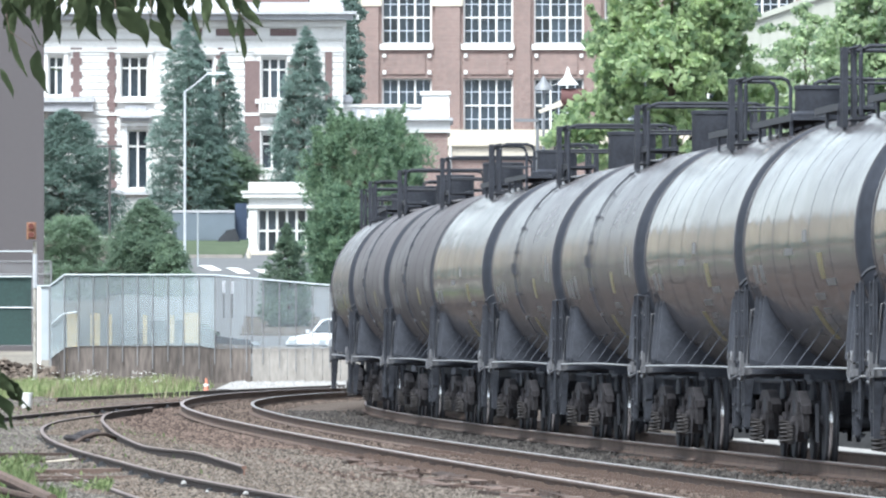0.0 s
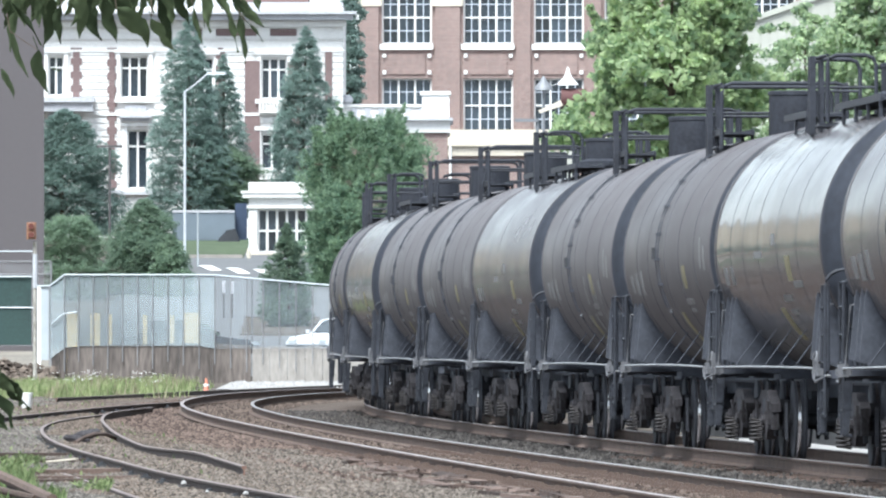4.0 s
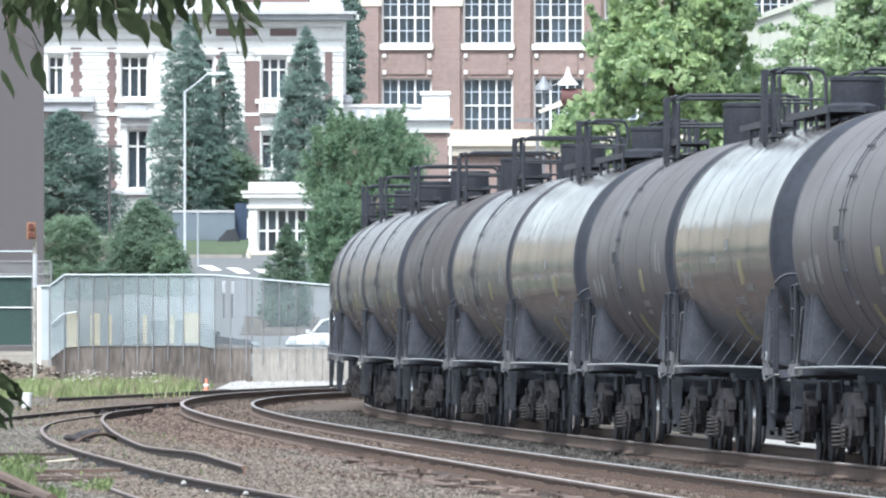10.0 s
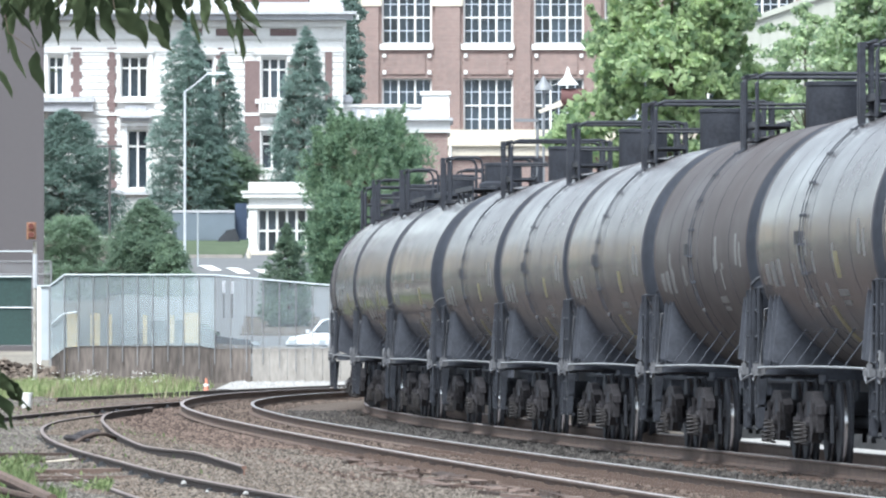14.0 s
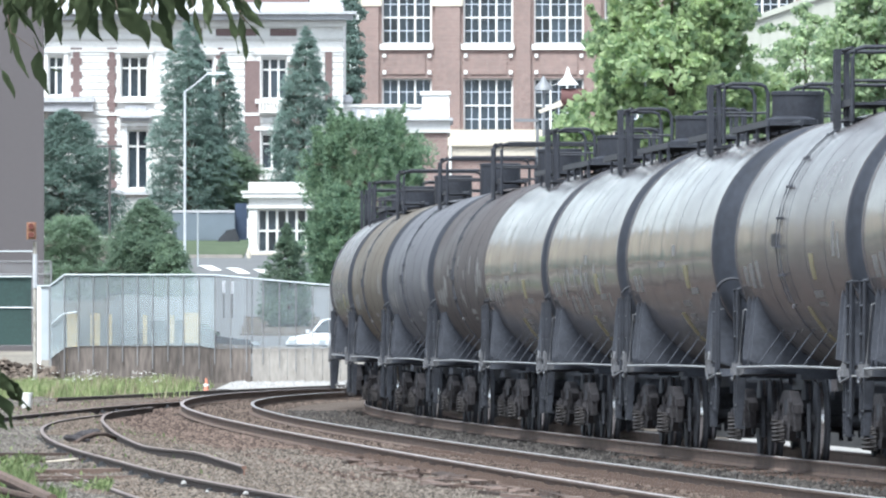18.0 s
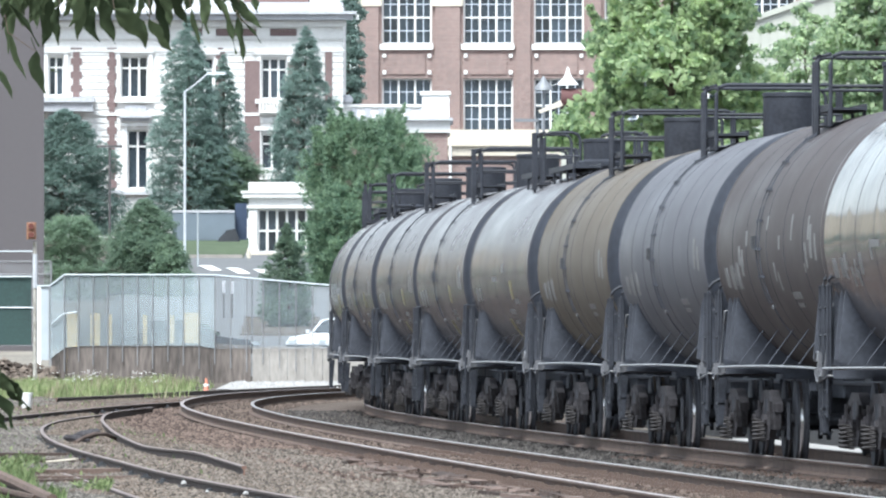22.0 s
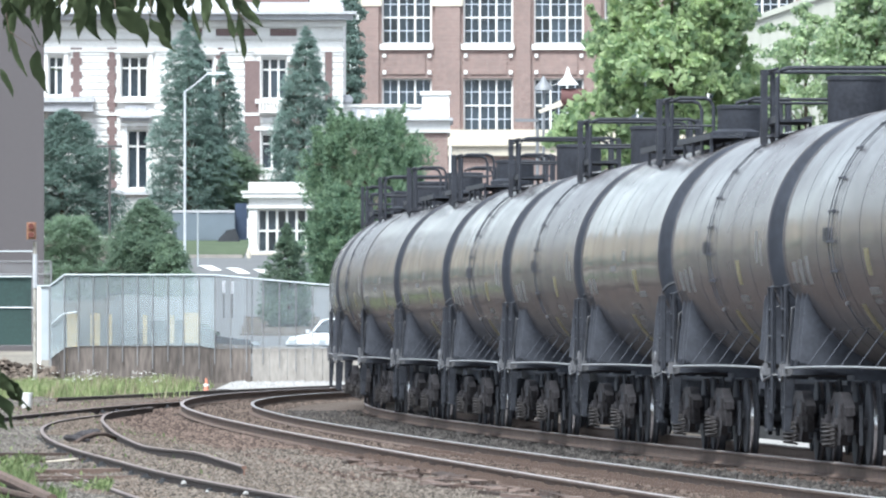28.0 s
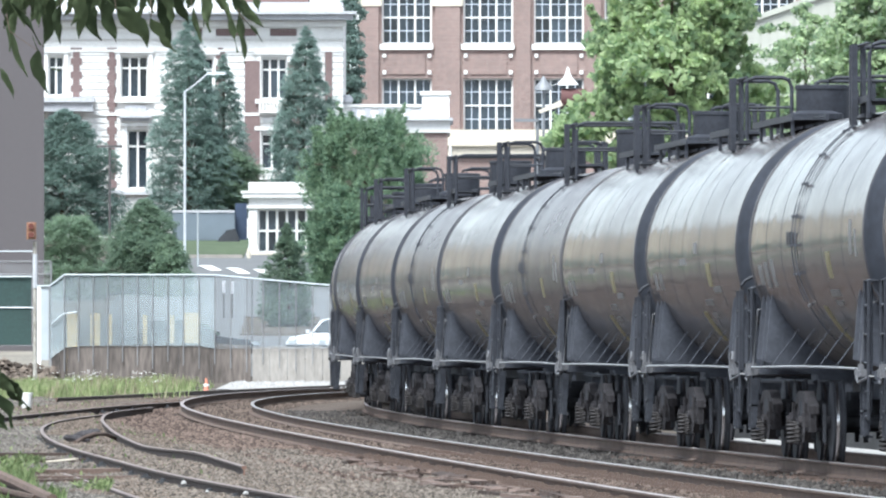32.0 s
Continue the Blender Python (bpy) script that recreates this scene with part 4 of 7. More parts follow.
def brake_hose():
    return Shape().tube([(0.3, 0.1, 0.78), (0.33, -0.12, 0.55), (0.25, -0.35, 0.42), (0.1, -0.5, 0.5)], 0.025, 6).mesh("brake_hose", RUBBER, True)


def underframe_pipe():
    s = Shape()
    s.tube([(-0.35, -5.2, 0.9), (-0.35, 5.2, 0.9)], 0.03, 6)
    s.box(-0.22, 0.22, -0.55, 0.55, 0.75, 1.05, bev=0.05)
    s.turn([(-0.45, 0.02), (-0.42, 0.2), (0.42, 0.2), (0.45, 0.02)], "y", 14, (0.5, -3.2, 1.0))
    return s.mesh("bottom_outlet", FRAME)


def top_ladder(h0, h1, thin=False):
    """The upright ladder head beside the top platform, seen nearly edge on."""
    s = Shape()
    if thin:
        for y in (-0.16, 0.16):
            s.tube([(0, y, h0 - 0.12), (0, y, h1 - 0.08), (0.05, y, h1)], 0.034, 6)
        for z in (h0 + 0.15, h0 + 0.45, h0 + 0.75):
            s.tube([(0, -0.16, z), (0, 0.16, z)], 0.014, 5)
        return s.mesh("top_ladder", TOPSTEEL)
    for y in (-0.14, 0.14):
        s.box(-0.038, 0.03, y - 0.03, y + 0.03, h0, h1)
        s.box(0.08, 0.125, y - 0.03, y + 0.03, h0 + 0.04, h1 - 0.02)
        for x in (0.0, 0.1):
            s.tube([(x, y, h0 + 0.05), (x, y, h0 - 0.14)], 0.014, 5)
    z = h0 + 0.1
    while z < h1:
        s.tube([(0, -0.14, z), (0, 0.14, z)], 0.014, 5)
        z += 0.3
    return s.mesh("top_ladder", TOPSTEEL)


def railing_wide():
    s = Shape()
    x0, x1, z0, z1 = -0.80, 0.80, 3.85, 4.68
    s.tube([(x0, 0, z0), (x0, 0, z1 - 0.12), (x0 + 0.04, 0, z1 - 0.03), (x0 + 0.13, 0, z1), (x1 - 0.13, 0, z1), (x1 - 0.04, 0, z1 - 0.03), (x1, 0, z1 - 0.12), (x1, 0, z0)], 0.025, 8)
    s.tube([(x0, 0, z1 - 0.38), (x1, 0, z1 - 0.38)], 0.022, 6)
    return s.mesh("platform_railing", TOPSTEEL)


def railing_hoop():
    a, b = -0.28, 0.28
    s = Shape().tube([(a, 0, 3.9), (a, 0, 4.58), (a + 0.03, 0, 4.64), (a + 0.1, 0, 4.67), (b - 0.12, 0, 4.67), (b - 0.04, 0, 4.64), (b, 0, 4.55), (b, 0, 4.0)], 0.025, 8)
    s.tube([(a, 0, 4.30), (b, 0, 4.30)], 0.018, 6)
    return s.mesh("platform_railing", TOPSTEEL)


def guard(ln):
    s = Shape()
    s.tube([(0, -ln / 2, 4.67), (0, ln / 2, 4.67)], 0.02, 6)
    return s.mesh("side_guard", TOPSTEEL)


def walkway(h):
    """A narrow running board on short stubs along the top."""
    s = Shape().box(-0.2, 0.2, -h, h, 4.03, 4.06).box(-0.22, -0.19, -h, h, 4.02, 4.10).box(0.19, 0.22, -h, h, 4.02, 4.10)
    y = -h + 0.15
    while y < h:
        for x in (-0.2, 0.2):
            s.box(x - 0.02, x + 0.02, y - 0.03, y + 0.03, 3.84, 4.03)
        y += 1.7
    return s.mesh("running_board", TOPSTEEL)


def housing(r, z1):
    s = Shape().turn([(3.92, r * 0.92), (4.0, r), (z1 - 0.05, r), (z1 - 0.045, r + 0.012), (z1, r + 0.012), (z1 + 0.01, r * 0.9)], "z", 20)
    return s.mesh("valve_housing", TOPSTEEL, True)


def manway():
    s = Shape().turn([(3.95, 0.28), (4.12, 0.28), (4.13, 0.34), (4.2, 0.34), (4.24, 0.2)], "z", 16)
    return s.mesh("manway", TOPSTEEL)


def step_bracket():
    s = Shape()
    for a, b in (((-0.86, 0.3, 3.86), (-0.5, 0.3, 3.86)), ((-0.86, 0.6, 3.86), (-0.5, 0.6, 3.86))):
        s.tube([a, b], 0.022, 5)
    s.box(-0.84, -0.52, 0.28, 0.62, 3.87, 3.9)
    s.tube([(-0.7, 0.3, 3.86), (-0.7, 0.3, 3.7)], 0.014, 5).tube([(-0.7, 0.6, 3.86), (-0.7, 0.6, 3.7)], 0.014, 5)
    return s.mesh("top_step", TOPSTEEL)


def curved_ladder(a1):
    """Two thin rods that follow the shell down from the platform, held by small clamps, and end in a pale knob."""
    s = Shape()
    for y in (-0.22, 0.22):
        s.tube([on_tank(-34 - (a1 - 34) * i / 16, y, 0.03) for i in range(17)], 0.008, 5)
    for i, a in enumerate((38, 52, 66, 80, 92, 104)):
        for y in (-0.22, 0.22):
            p = on_tank(-a, 0, 0.03)
            s.box(p[0] - 0.022, p[0] + 0.022, y - 0.05, y + 0.05, p[2] - 0.014, p[2] + 0.014)
        s.tube([on_tank(-a, -0.22, 0.035), on_tank(-a, 0.22, 0.035)], 0.009, 5)
    return s.mesh("curved_ladder", FRAME)


def ladder_knob():
    x, y, z = on_tank(-118, 0.0, 0.02)
    return Shape().turn([(z - 0.024, 0.008), (z - 0.014, 0.022), (z + 0.014, 0.022), (z + 0.024, 0.008)], "z", 8, (x, y, 0)).mesh("knob", PIPE)


def drain_line():
    """The thin line that goes on down the belly from the curved ladder."""
    return Shape().tube([on_tank(-118 - 24 * i / 6, 0.0, 0.02) for i in range(7)], 0.008, 5).mesh("drain_line", FRAME)


def corner_clutter(e):
    """Brackets, a lever and its bent handle where the side handrail meets the end platform."""
    s = Shape()
    for y, z, d in ((7.62, 1.05, 0.035), (7.95, 1.03, 0.03), (8.08, 1.09, 0.03), (8.3, 1.04, 0.03)):
        s.box(-1.57, -1.45, e * y - d, e * y + d, z - 0.04, z + 0.04, bev=0.012)
    s.tube([(-1.56, e * 7.7, 1.0), (-1.56, e * 7.95, 0.93), (-1.56, e * 8.25, 0.95), (-1.5, e * 8.6, 1.0), (-0.4, e * 8.75, 0.98)], 0.013, 6)
    return s.mesh("corner_bracket", STAY)


def lever_loop(e):
    """The bent loop of the uncoupling lever."""
    s = Shape().tube([(-1.58 + 0.02 * math.sin(a), e * 8.12 + 0.17 * math.cos(a), 1.16 + 0.10 * math.sin(a)) for a in (math.pi * i / 8 for i in range(9))], 0.014, 6)
    s.box(-1.58, -1.54, e * 7.86 - 0.05, e * 7.86 + 0.05, 1.06, 1.25)
    return s.mesh("lever_loop", STAY)


def sill_step(e):
    """A tapered stirrup step that hangs below the end platform, with a worn bright foot."""
    s = Shape()
    for y in (7.86, 8.22):
        s.plate([(-1.53, 0.95), (-1.53, 0.36), (-1.47, 0.36), (-1.42, 0.95)], e * y - 0.02, e * y + 0.02)
    for z in (0.37, 0.64):
        s.box(-1.53, -1.43, e * 8.04 - 0.2, e * 8.04 + 0.2, z - 0.012, z + 0.012)
    return s.mesh("sill_step", TOPSTEEL)


def side_fitting():
    x, y, z = on_tank(-89, 0.75, 0.0)
    s = Shape().box(x - 0.025, x + 0.03, 0.5, 0.95, z - 0.05, z + 0.05)
    for k in range(3):
        s.box(x - 0.04, x, 0.52 + 0.17 * k, 0.56 + 0.17 * k, z - 0.075, z + 0.075)
    return s.mesh("data_plate_holder", BRACKET)


def tank_car(kind, paint, key):
    """kind 'hoop': jacketed car with ring seams; 'strap': car with a curved ladder on its side."""
    hoop = kind == "hoop"
    ty = TOP_Y[hoop]
    old = key in ("dark", "tan", "grey")
    car = thing("tank_car", LABELS[key], "tank car", "tank cars of the moving train")
    seams = (-4.6, -1.7, 1.2, 3.6, 5.6) if hoop else (-5.2, -2.4, 0.2, 3.4, 5.6)
    part("tank", cached(("tank", kind, key), lambda: tank_mesh(seams, paint)), None, car)
    for e in (-1, 1):
        part("draft_sill", cached(("sill", e), lambda: end_frame(e)), None, car)
        part("body_bolster", cached("saddle", saddle), None, car, at=pose(0, e * 6.55, 0, 0, 0, 0 if e < 0 else 180))
        part("end_platform", cached("plat", platform), None, car, at=pose(0, e * 8.3, 0, 0, 0, 0 if e < 0 else 180))
        part("coupler", cached("coupler", coupler), None, car, at=pose(0, e * 8.85, 0, 0, 0, 0 if e < 0 else 180))
        part("brake_hose", cached("hose", brake_hose), None, car, at=pose(0, e * 8.5, 0, 0, 0, 0 if e < 0 else 180))
        for x in (-1, 1):
            lad = cached(("lad", hoop or old), (lambda: ladder_hoop(1.98)) if hoop or old else (lambda: ladder_square(2.0)))
            ob = part("corner_ladder", lad, None, car, at=pose(x * 1.5, e * 8.35, 0, 0, 0, 0 if x < 0 else 180))
            hh = hoop or old
            part("handhold", cached(("hh", hh), lambda: handhold(1.98 if hh else 2.0, hh)), None, ob)
            if not hh:
                part("guard_bar", cached("gb", lambda: guard_bars(2.0)), None, ob)
            for z in (0.58, 0.84, 1.14, 1.44, 1.74):
                part("rung", cached(("rung", hoop or old), lambda: rung(0.2 if hoop or old else 0.24)), None, ob, at=pose(0, 0, z))
            part("corner_bracket", cached(("cb", e), lambda: corner_clutter(e)), None, car, at=None if x < 0 else Matrix.Diagonal((-1, 1, 1, 1)))
            part("sill_step", cached(("ss", e), lambda: sill_step(e)), None, car, at=None if x < 0 else Matrix.Diagonal((-1, 1, 1, 1)))
            if hoop:
                part("lever_loop", cached(("ll", e), lambda: lever_loop(e)), None, car, at=None if x < 0 else Matrix.Diagonal((-1, 1, 1, 1)))
            part("corner_stay", cached("stay", stay), None, car, at=pose(0, e * 7.7, 0, 0, 0, 0 if x < 0 else 180))
        make_truck(car, e * 6.55)
    for x in (-1, 1):
        part("side_handrail", cached(("sr", kind), lambda: side_rail(0.02 if hoop else 0.035)), None, car, at=pose(x * 1.54, 0, 0))
        for y in (-4.6, -2.3, 0, 2.3, 4.6):
            part("handrail_bracket", cached("rb", rail_bracket), None, car, at=pose(0, y, 0, 0, 0, 0 if x < 0 else 180))
        part("top_ladder", cached(("tl", old), lambda: top_ladder(3.78, 4.68, old)), None, car, at=pose(x * 0.87, ty, 0, 0, 0, 0 if x < 0 else 180))
        part("top_step", cached("ts", step_bracket), None, car, at=pose(0, ty - 0.9, 0) if x < 0 else pose(0, ty, 0, 0, 0, 180))
    part("bottom_outlet", cached("outlet", underframe_pipe), None, car)
    if hoop:
        for k, y in enumerate((ty - 1.15, ty + 1.15)):
            for x in (-0.5, 0.5):
                part("platform_railing", cached("rh", railing_hoop), None, car, at=pose(x, y, 0))
        for x in (-0.78, 0.78):
            part("side_guard", cached("sg1", lambda: guard(2.3)), None, car, at=pose(x, ty, 0))
        for x in (-0.52, 0.52):
            part("running_board", cached("w1", lambda: walkway(3.2)), None, car, at=pose(x, -3.4, 0))
            part("running_board", cached("w3", lambda: walkway(1.75)), None, car, at=pose(x, 5.7, 0))
        part("valve_housing", cached("h1", lambda: housing(0.33, 4.56)), None, car, at=pose(0.12, ty - 1.7, 0))
        part("manway", cached("mw", manway), None, car, at=pose(0, ty - 2.2, 0))
        marks = ((-96, -107, -3.4, -2.8, STENCIL_Y), (-119, -136, -0.5, 0.1, STENCIL_Y), (-107, -110, -4.6, -3.4, STENCIL_W), (-113, -116, -2.4, -1.2, STENCIL_W), (-120, -122.5, -2.2, -1.3, STENCIL_W), (-99, -107, 6.4, 6.9, STENCIL_W), (-99, -107, 5.4, 5.9, STENCIL_W), (-86, -91, -1.4, -0.9, STENCIL_W), (-93, -96, 0.6, 1.8, STENCIL_W))
    else:
        for y in (ty - 1.25, ty + 1.25):
            part("platform_railing", cached("rw", railing_wide), None, car, at=pose(0, y, 0))
        for x in (-0.8, 0.8):
            part("side_guard", cached("sg2", lambda: guard(2.5)), None, car, at=pose(x, ty, 0))
            part("running_board", cached("w2", lambda: walkway(1.25)), None, car, at=pose(x * 0.75, ty, 0))
        part("valve_housing", cached("h2", lambda: housing(0.36, 4.57)), None, car, at=pose(0.14, ty - 1.5, 0))
        for x in (0, 180):
            part("curved_ladder", cached("cl", lambda: curved_ladder(116)), None, car, at=pose(0, ty if x == 0 else ty, 0, 0, 0, x))
            part("knob", cached("kn", ladder_knob), None, car, "small pale knob", at=pose(0, ty, 0, 0, 0, x))
            part("drain_line", cached("dl", drain_line), None, car, at=pose(0, ty, 0, 0, 0, x))
            part("data_plate_holder", cached("dp", side_fitting), None, car, at=pose(0, ty, 0, 0, 0, x))
        marks = ((-96, -107, -3.4, -2.9, STENCIL_Y), (-119, -138, -0.9, -0.4, STENCIL_Y), (-84, -98, -6.5, -6.2, STENCIL_W), (-88, -99, -7.1, -6.9, STENCIL_W), (-112, -115, -3.6, -2.4, STENCIL_W), (-117, -119, -3.4, -2.5, STENCIL_W), (-99, -108, 6.6, 7.1, STENCIL_W), (-98, -109, 5.7, 6.2, STENCIL_W), (-97, -109, 4.8, 5.2, STENCIL_W))
    for i, (a0, a1, y0, y1, m) in enumerate(marks):
        if old and m is STENCIL_Y:
            continue
        part("stencil_mark", cached(("mk", kind, i), lambda: patch_mesh("stencil_mark", a0, a1, y0, y1, m)), None, car)
    return car


LABELS = {
    "gloss": "glossy black jacketed tank car with ring seams, reflecting the sky",
    "jacket": "black jacketed tank car with ring seams under a film of dust",
    "bright": "glossy black tank car with a curved side ladder",
    "semi": "black tank car with a curved side ladder, lightly dusted",
    "dull": "dusty dark grey tank car with a curved side ladder",
    "dark": "sooty brown-black tank car with white scuffs and a curved ladder",
    "tan": "tan-dusted tank car with a curved side ladder",
    "grey": "flat grey tank car with a curved side ladder",
}
PAINTS = {"gloss": TANK_GLOSS, "jacket": TANK_SEMI, "bright": TANK_GLOSS, "semi": TANK_SEMI, "dull": TANK_DULL, "dark": TANK_DARK, "tan": TANK_TAN, "grey": TANK_GREY}
# the train from its front: G jacketed glossy; m jacketed dusty; b glossy; s semi, d dull, k sooty, t tan, y grey
ORDER = "GGG" + "GGssGddmddGdGsksssGGGkytmsssGsbGGsGs" + "GGsGsd"
NAMES = {"G": "gloss", "m": "jacket", "b": "bright", "s": "semi", "d": "dull", "k": "dark", "t": "tan", "y": "grey"}
HOOPED = ("gloss", "jacket")
SPEED = 17.25
TOP_Y = (1.15, 1.4)    # how far behind a car's middle its top platform sits
# where each car stands on the line at the start, in metres beyond the nearest visible stretch
PLACES = [24.6, 42.3, 60.6, 79.0, 98.3, 115.3, 134.3, 154.1, 170.7, 189.1, 209.2, 227.0, 246.5, 263.7, 281.7, 300.5, 317.9, 336.1, 356.6, 374.8, 392.5, 408.2, 426.8, 445.8, 465.1, 483.5, 501.1, 519.8, 538.95, 556.7, 575.3, 594.1, 612.7, 629.0, 647.8, 664.8]
CARS = []
for i in range(-3, 42):
    place = PLACES[0] + i * 18.2 if i < 0 else PLACES[35] + (i - 35) * 18.2 if i > 35 else PLACES[i]
    key = NAMES[ORDER[i + 3]]
    CARS.append((place - TOP_Y[key in HOOPED], key))


def car_pose(s):
    """A car stands with its two trucks on the line."""
    a, b = line_at(s - 6.55), line_at(s + 6.55)
    za, zb = line_z(s - 6.55), line_z(s + 6.55)
    h = math.atan2(b[0] - a[0], b[1] - a[1])
    return pose((a[0] + b[0]) / 2, (a[1] + b[1]) / 2, (za + zb) / 2, math.degrees(math.atan2(zb - za, 13.1)), 0, -math.degrees(h))


TRAIN, _first = [], {}
for place, key in CARS:
    m = car_pose(place)
    if key in _first:
        c = copy_thing(_first[key], m)
    else:
        c = tank_car("hoop" if key in HOOPED else "strap", PAINTS[key], key)
        c.matrix_basis = m
        _first[key] = c
    TRAIN.append((c, place))


def scrawl(car, a0, a1, y0, y1, n, seed):
    """Pale scuffs and unreadable paint strokes on one car's side."""
    rng = random.Random(seed)
    for k in range(n):
        a, y = rng.uniform(a0, a1), rng.uniform(y0, y1)
        part("paint_stroke", patch_mesh("paint_stroke", a, a - rng.uniform(3, 11), y, y + rng.uniform(0.08, 0.3), STENCIL_W), None, car)


scrawl(TRAIN[22][0], -90, -112, -5.5, 4.5, 26, 1)
scrawl(TRAIN[23][0], -92, -105, 1.5, 5.5, 8, 2)
scrawl(TRAIN[24][0], -70, -104, -6.5, 5.5, 14, 3)
scrawl(TRAIN[9][0], -96, -120, -5.5, 0.5, 14, 4)
scrawl(TRAIN[17][0], -84, -104, -5.5, 5.5, 9, 5)
scrawl(TRAIN[16][0], -90, -116, -4.5, 3.5, 10, 6)


def motions():
    """The train rolls towards the camera at an even speed, and its wheels turn."""
    for c, place in TRAIN:
        rows = []
        t, last = 0.0, 32.0
        while t < last - 0.01:
            rows.append((t, car_pose(place - SPEED * t)))
            s = place - SPEED * t
            t += 0.5 if 60 < s < 560 else 1.0
        rows.append((last, car_pose(place - SPEED * last)))
        walk(c, rows)
    # a breath of wind moves the near branch
    walk(BRANCH, [(0.5 * i, Matrix.Translation((0.0022 * math.sin(1.1 * i) + 0.0016 * math.sin(0.37 * i), 0, 0.0014 * math.sin(0.8 * i + 1)))) for i in range(65)])
    # all wheelsets turn alike: the two of one truck are keyed, the rest share their keys
    lead = {}
    for c, place in TRAIN:
        for w in c.children_recursive:
            if w.name.startswith("wheelset"):
                y = round(w.matrix_basis.translation.y, 2)
                if y not in lead:
                    walk(w, [(i / 30, pose(0, y, 0.46, math.degrees(SPEED / 0.46 * i / 30) % 360)) for i in range(961)])
                    lead[y] = w.animation_data
                else:
                    w.rotation_mode = "QUATERNION"
                    w.animation_data_create()
                    w.animation_data.action = lead[y].action
                    w.animation_data.action_slot = lead[y].action_slot


# ---- buildings ----
def wall_with_openings(x0, x1, z0, z1, holes, y0, y1):
    """A wall of real thickness; holes are (x0, x1, z0, z1)."""
    s = Shape()
    xs = sorted({x0, x1, *[h[0] for h in holes], *[h[1] for h in holes]})
    zs = sorted({z0, z1, *[h[2] for h in holes], *[h[3] for h in holes]})
    for k in range(len(zs) - 1):
        run = None
        for i in range(len(xs)):
            cx = (xs[i] + xs[i + 1]) / 2 if i < len(xs) - 1 else None
            cz = (zs[k] + zs[k + 1]) / 2
            open_ = cx is None or any(h[0] < cx < h[1] and h[2] < cz < h[3] for h in holes)
            if not open_ and run is None:
                run = xs[i]
            if open_ and run is not None:
                s.box(run, xs[i], y0, y1, zs[k], zs[k + 1])
                run = None
    return s


def window(parent, x0, x1, z0, z1, y, cols, rows, lites, frame_w, wood, bars, sill=0.0, blind=0.0, split=0.5, name="window"):
    """A window set into a wall face at y: a frame with mullions, a pane in each sash and its glazing bars."""
    s = Shape()
    d0, d1 = y + 0.10, y + 0.22
    s.box(x0, x0 + frame_w, d0, d1, z0, z1).box(x1 - frame_w, x1, d0, d1, z0, z1)
    s.box(x0 + frame_w, x1 - frame_w, d0, d1, z0, z0 + frame_w).box(x0 + frame_w, x1 - frame_w, d0, d1, z1 - frame_w, z1)
    cw = (x1 - x0) / cols
    lv = [z0, z0 + (z1 - z0) * split, z1] if rows == 2 else [z0 + (z1 - z0) * j / rows for j in range(rows + 1)]
    w = part(name, s, wood, parent)
    for i in range(1, cols):
        part("mullion", Shape().box(x0 + i * cw - frame_w * 0.6, x0 + i * cw + frame_w * 0.6, d0, d1, z0 + frame_w, z1 - frame_w), wood, w)
    for j in range(1, rows):
        for i in range(cols):
            part("transom", Shape().box(x0 + i * cw + frame_w * 0.6, x0 + (i + 1) * cw - frame_w * 0.6, d0 + 0.005, d1, lv[j] - frame_w * 0.5, lv[j] + frame_w * 0.5), wood, w)
    for j in range(rows):
        for i in range(cols):
            a, b, c, d = x0 + i * cw + frame_w * 0.5, x0 + (i + 1) * cw - frame_w * 0.5, lv[j] + frame_w * 0.4, lv[j + 1] - frame_w * 0.4
            part("pane", Shape().box(a, b, d1 - 0.03, d1 - 0.01, c, d), GLASS, w)
            if lites[0] > 1 or lites[1] > 1:
                g = Shape()
                t = 0.021
                for m in range(1, lites[0]):
                    xm = a + (b - a) * m / lites[0]
                    g.box(xm - t, xm + t, d1 - 0.07, d1 - 0.03, c, d)
                for m in range(1, lites[1]):
                    zm = c + (d - c) * m / lites[1]
                    g.box(a, b, d1 - 0.072, d1 - 0.032, zm - t, zm + t)
                part("glazing_grid", g, bars, w)
            if blind and random.random() < blind:
                part("blind", Shape().box(a + 0.02, a + (b - a) * random.uniform(0.3, 0.9), d1 + 0.05, d1 + 0.06, c, c + (d - c) * random.uniform(0.3, 1)), BLIND, w)
    if sill:
        part("sill", Shape().box(x0 - 0.12, x1 + 0.12, y - 0.14, y + 0.10, z0 - sill, z0), wood, w)
    return w


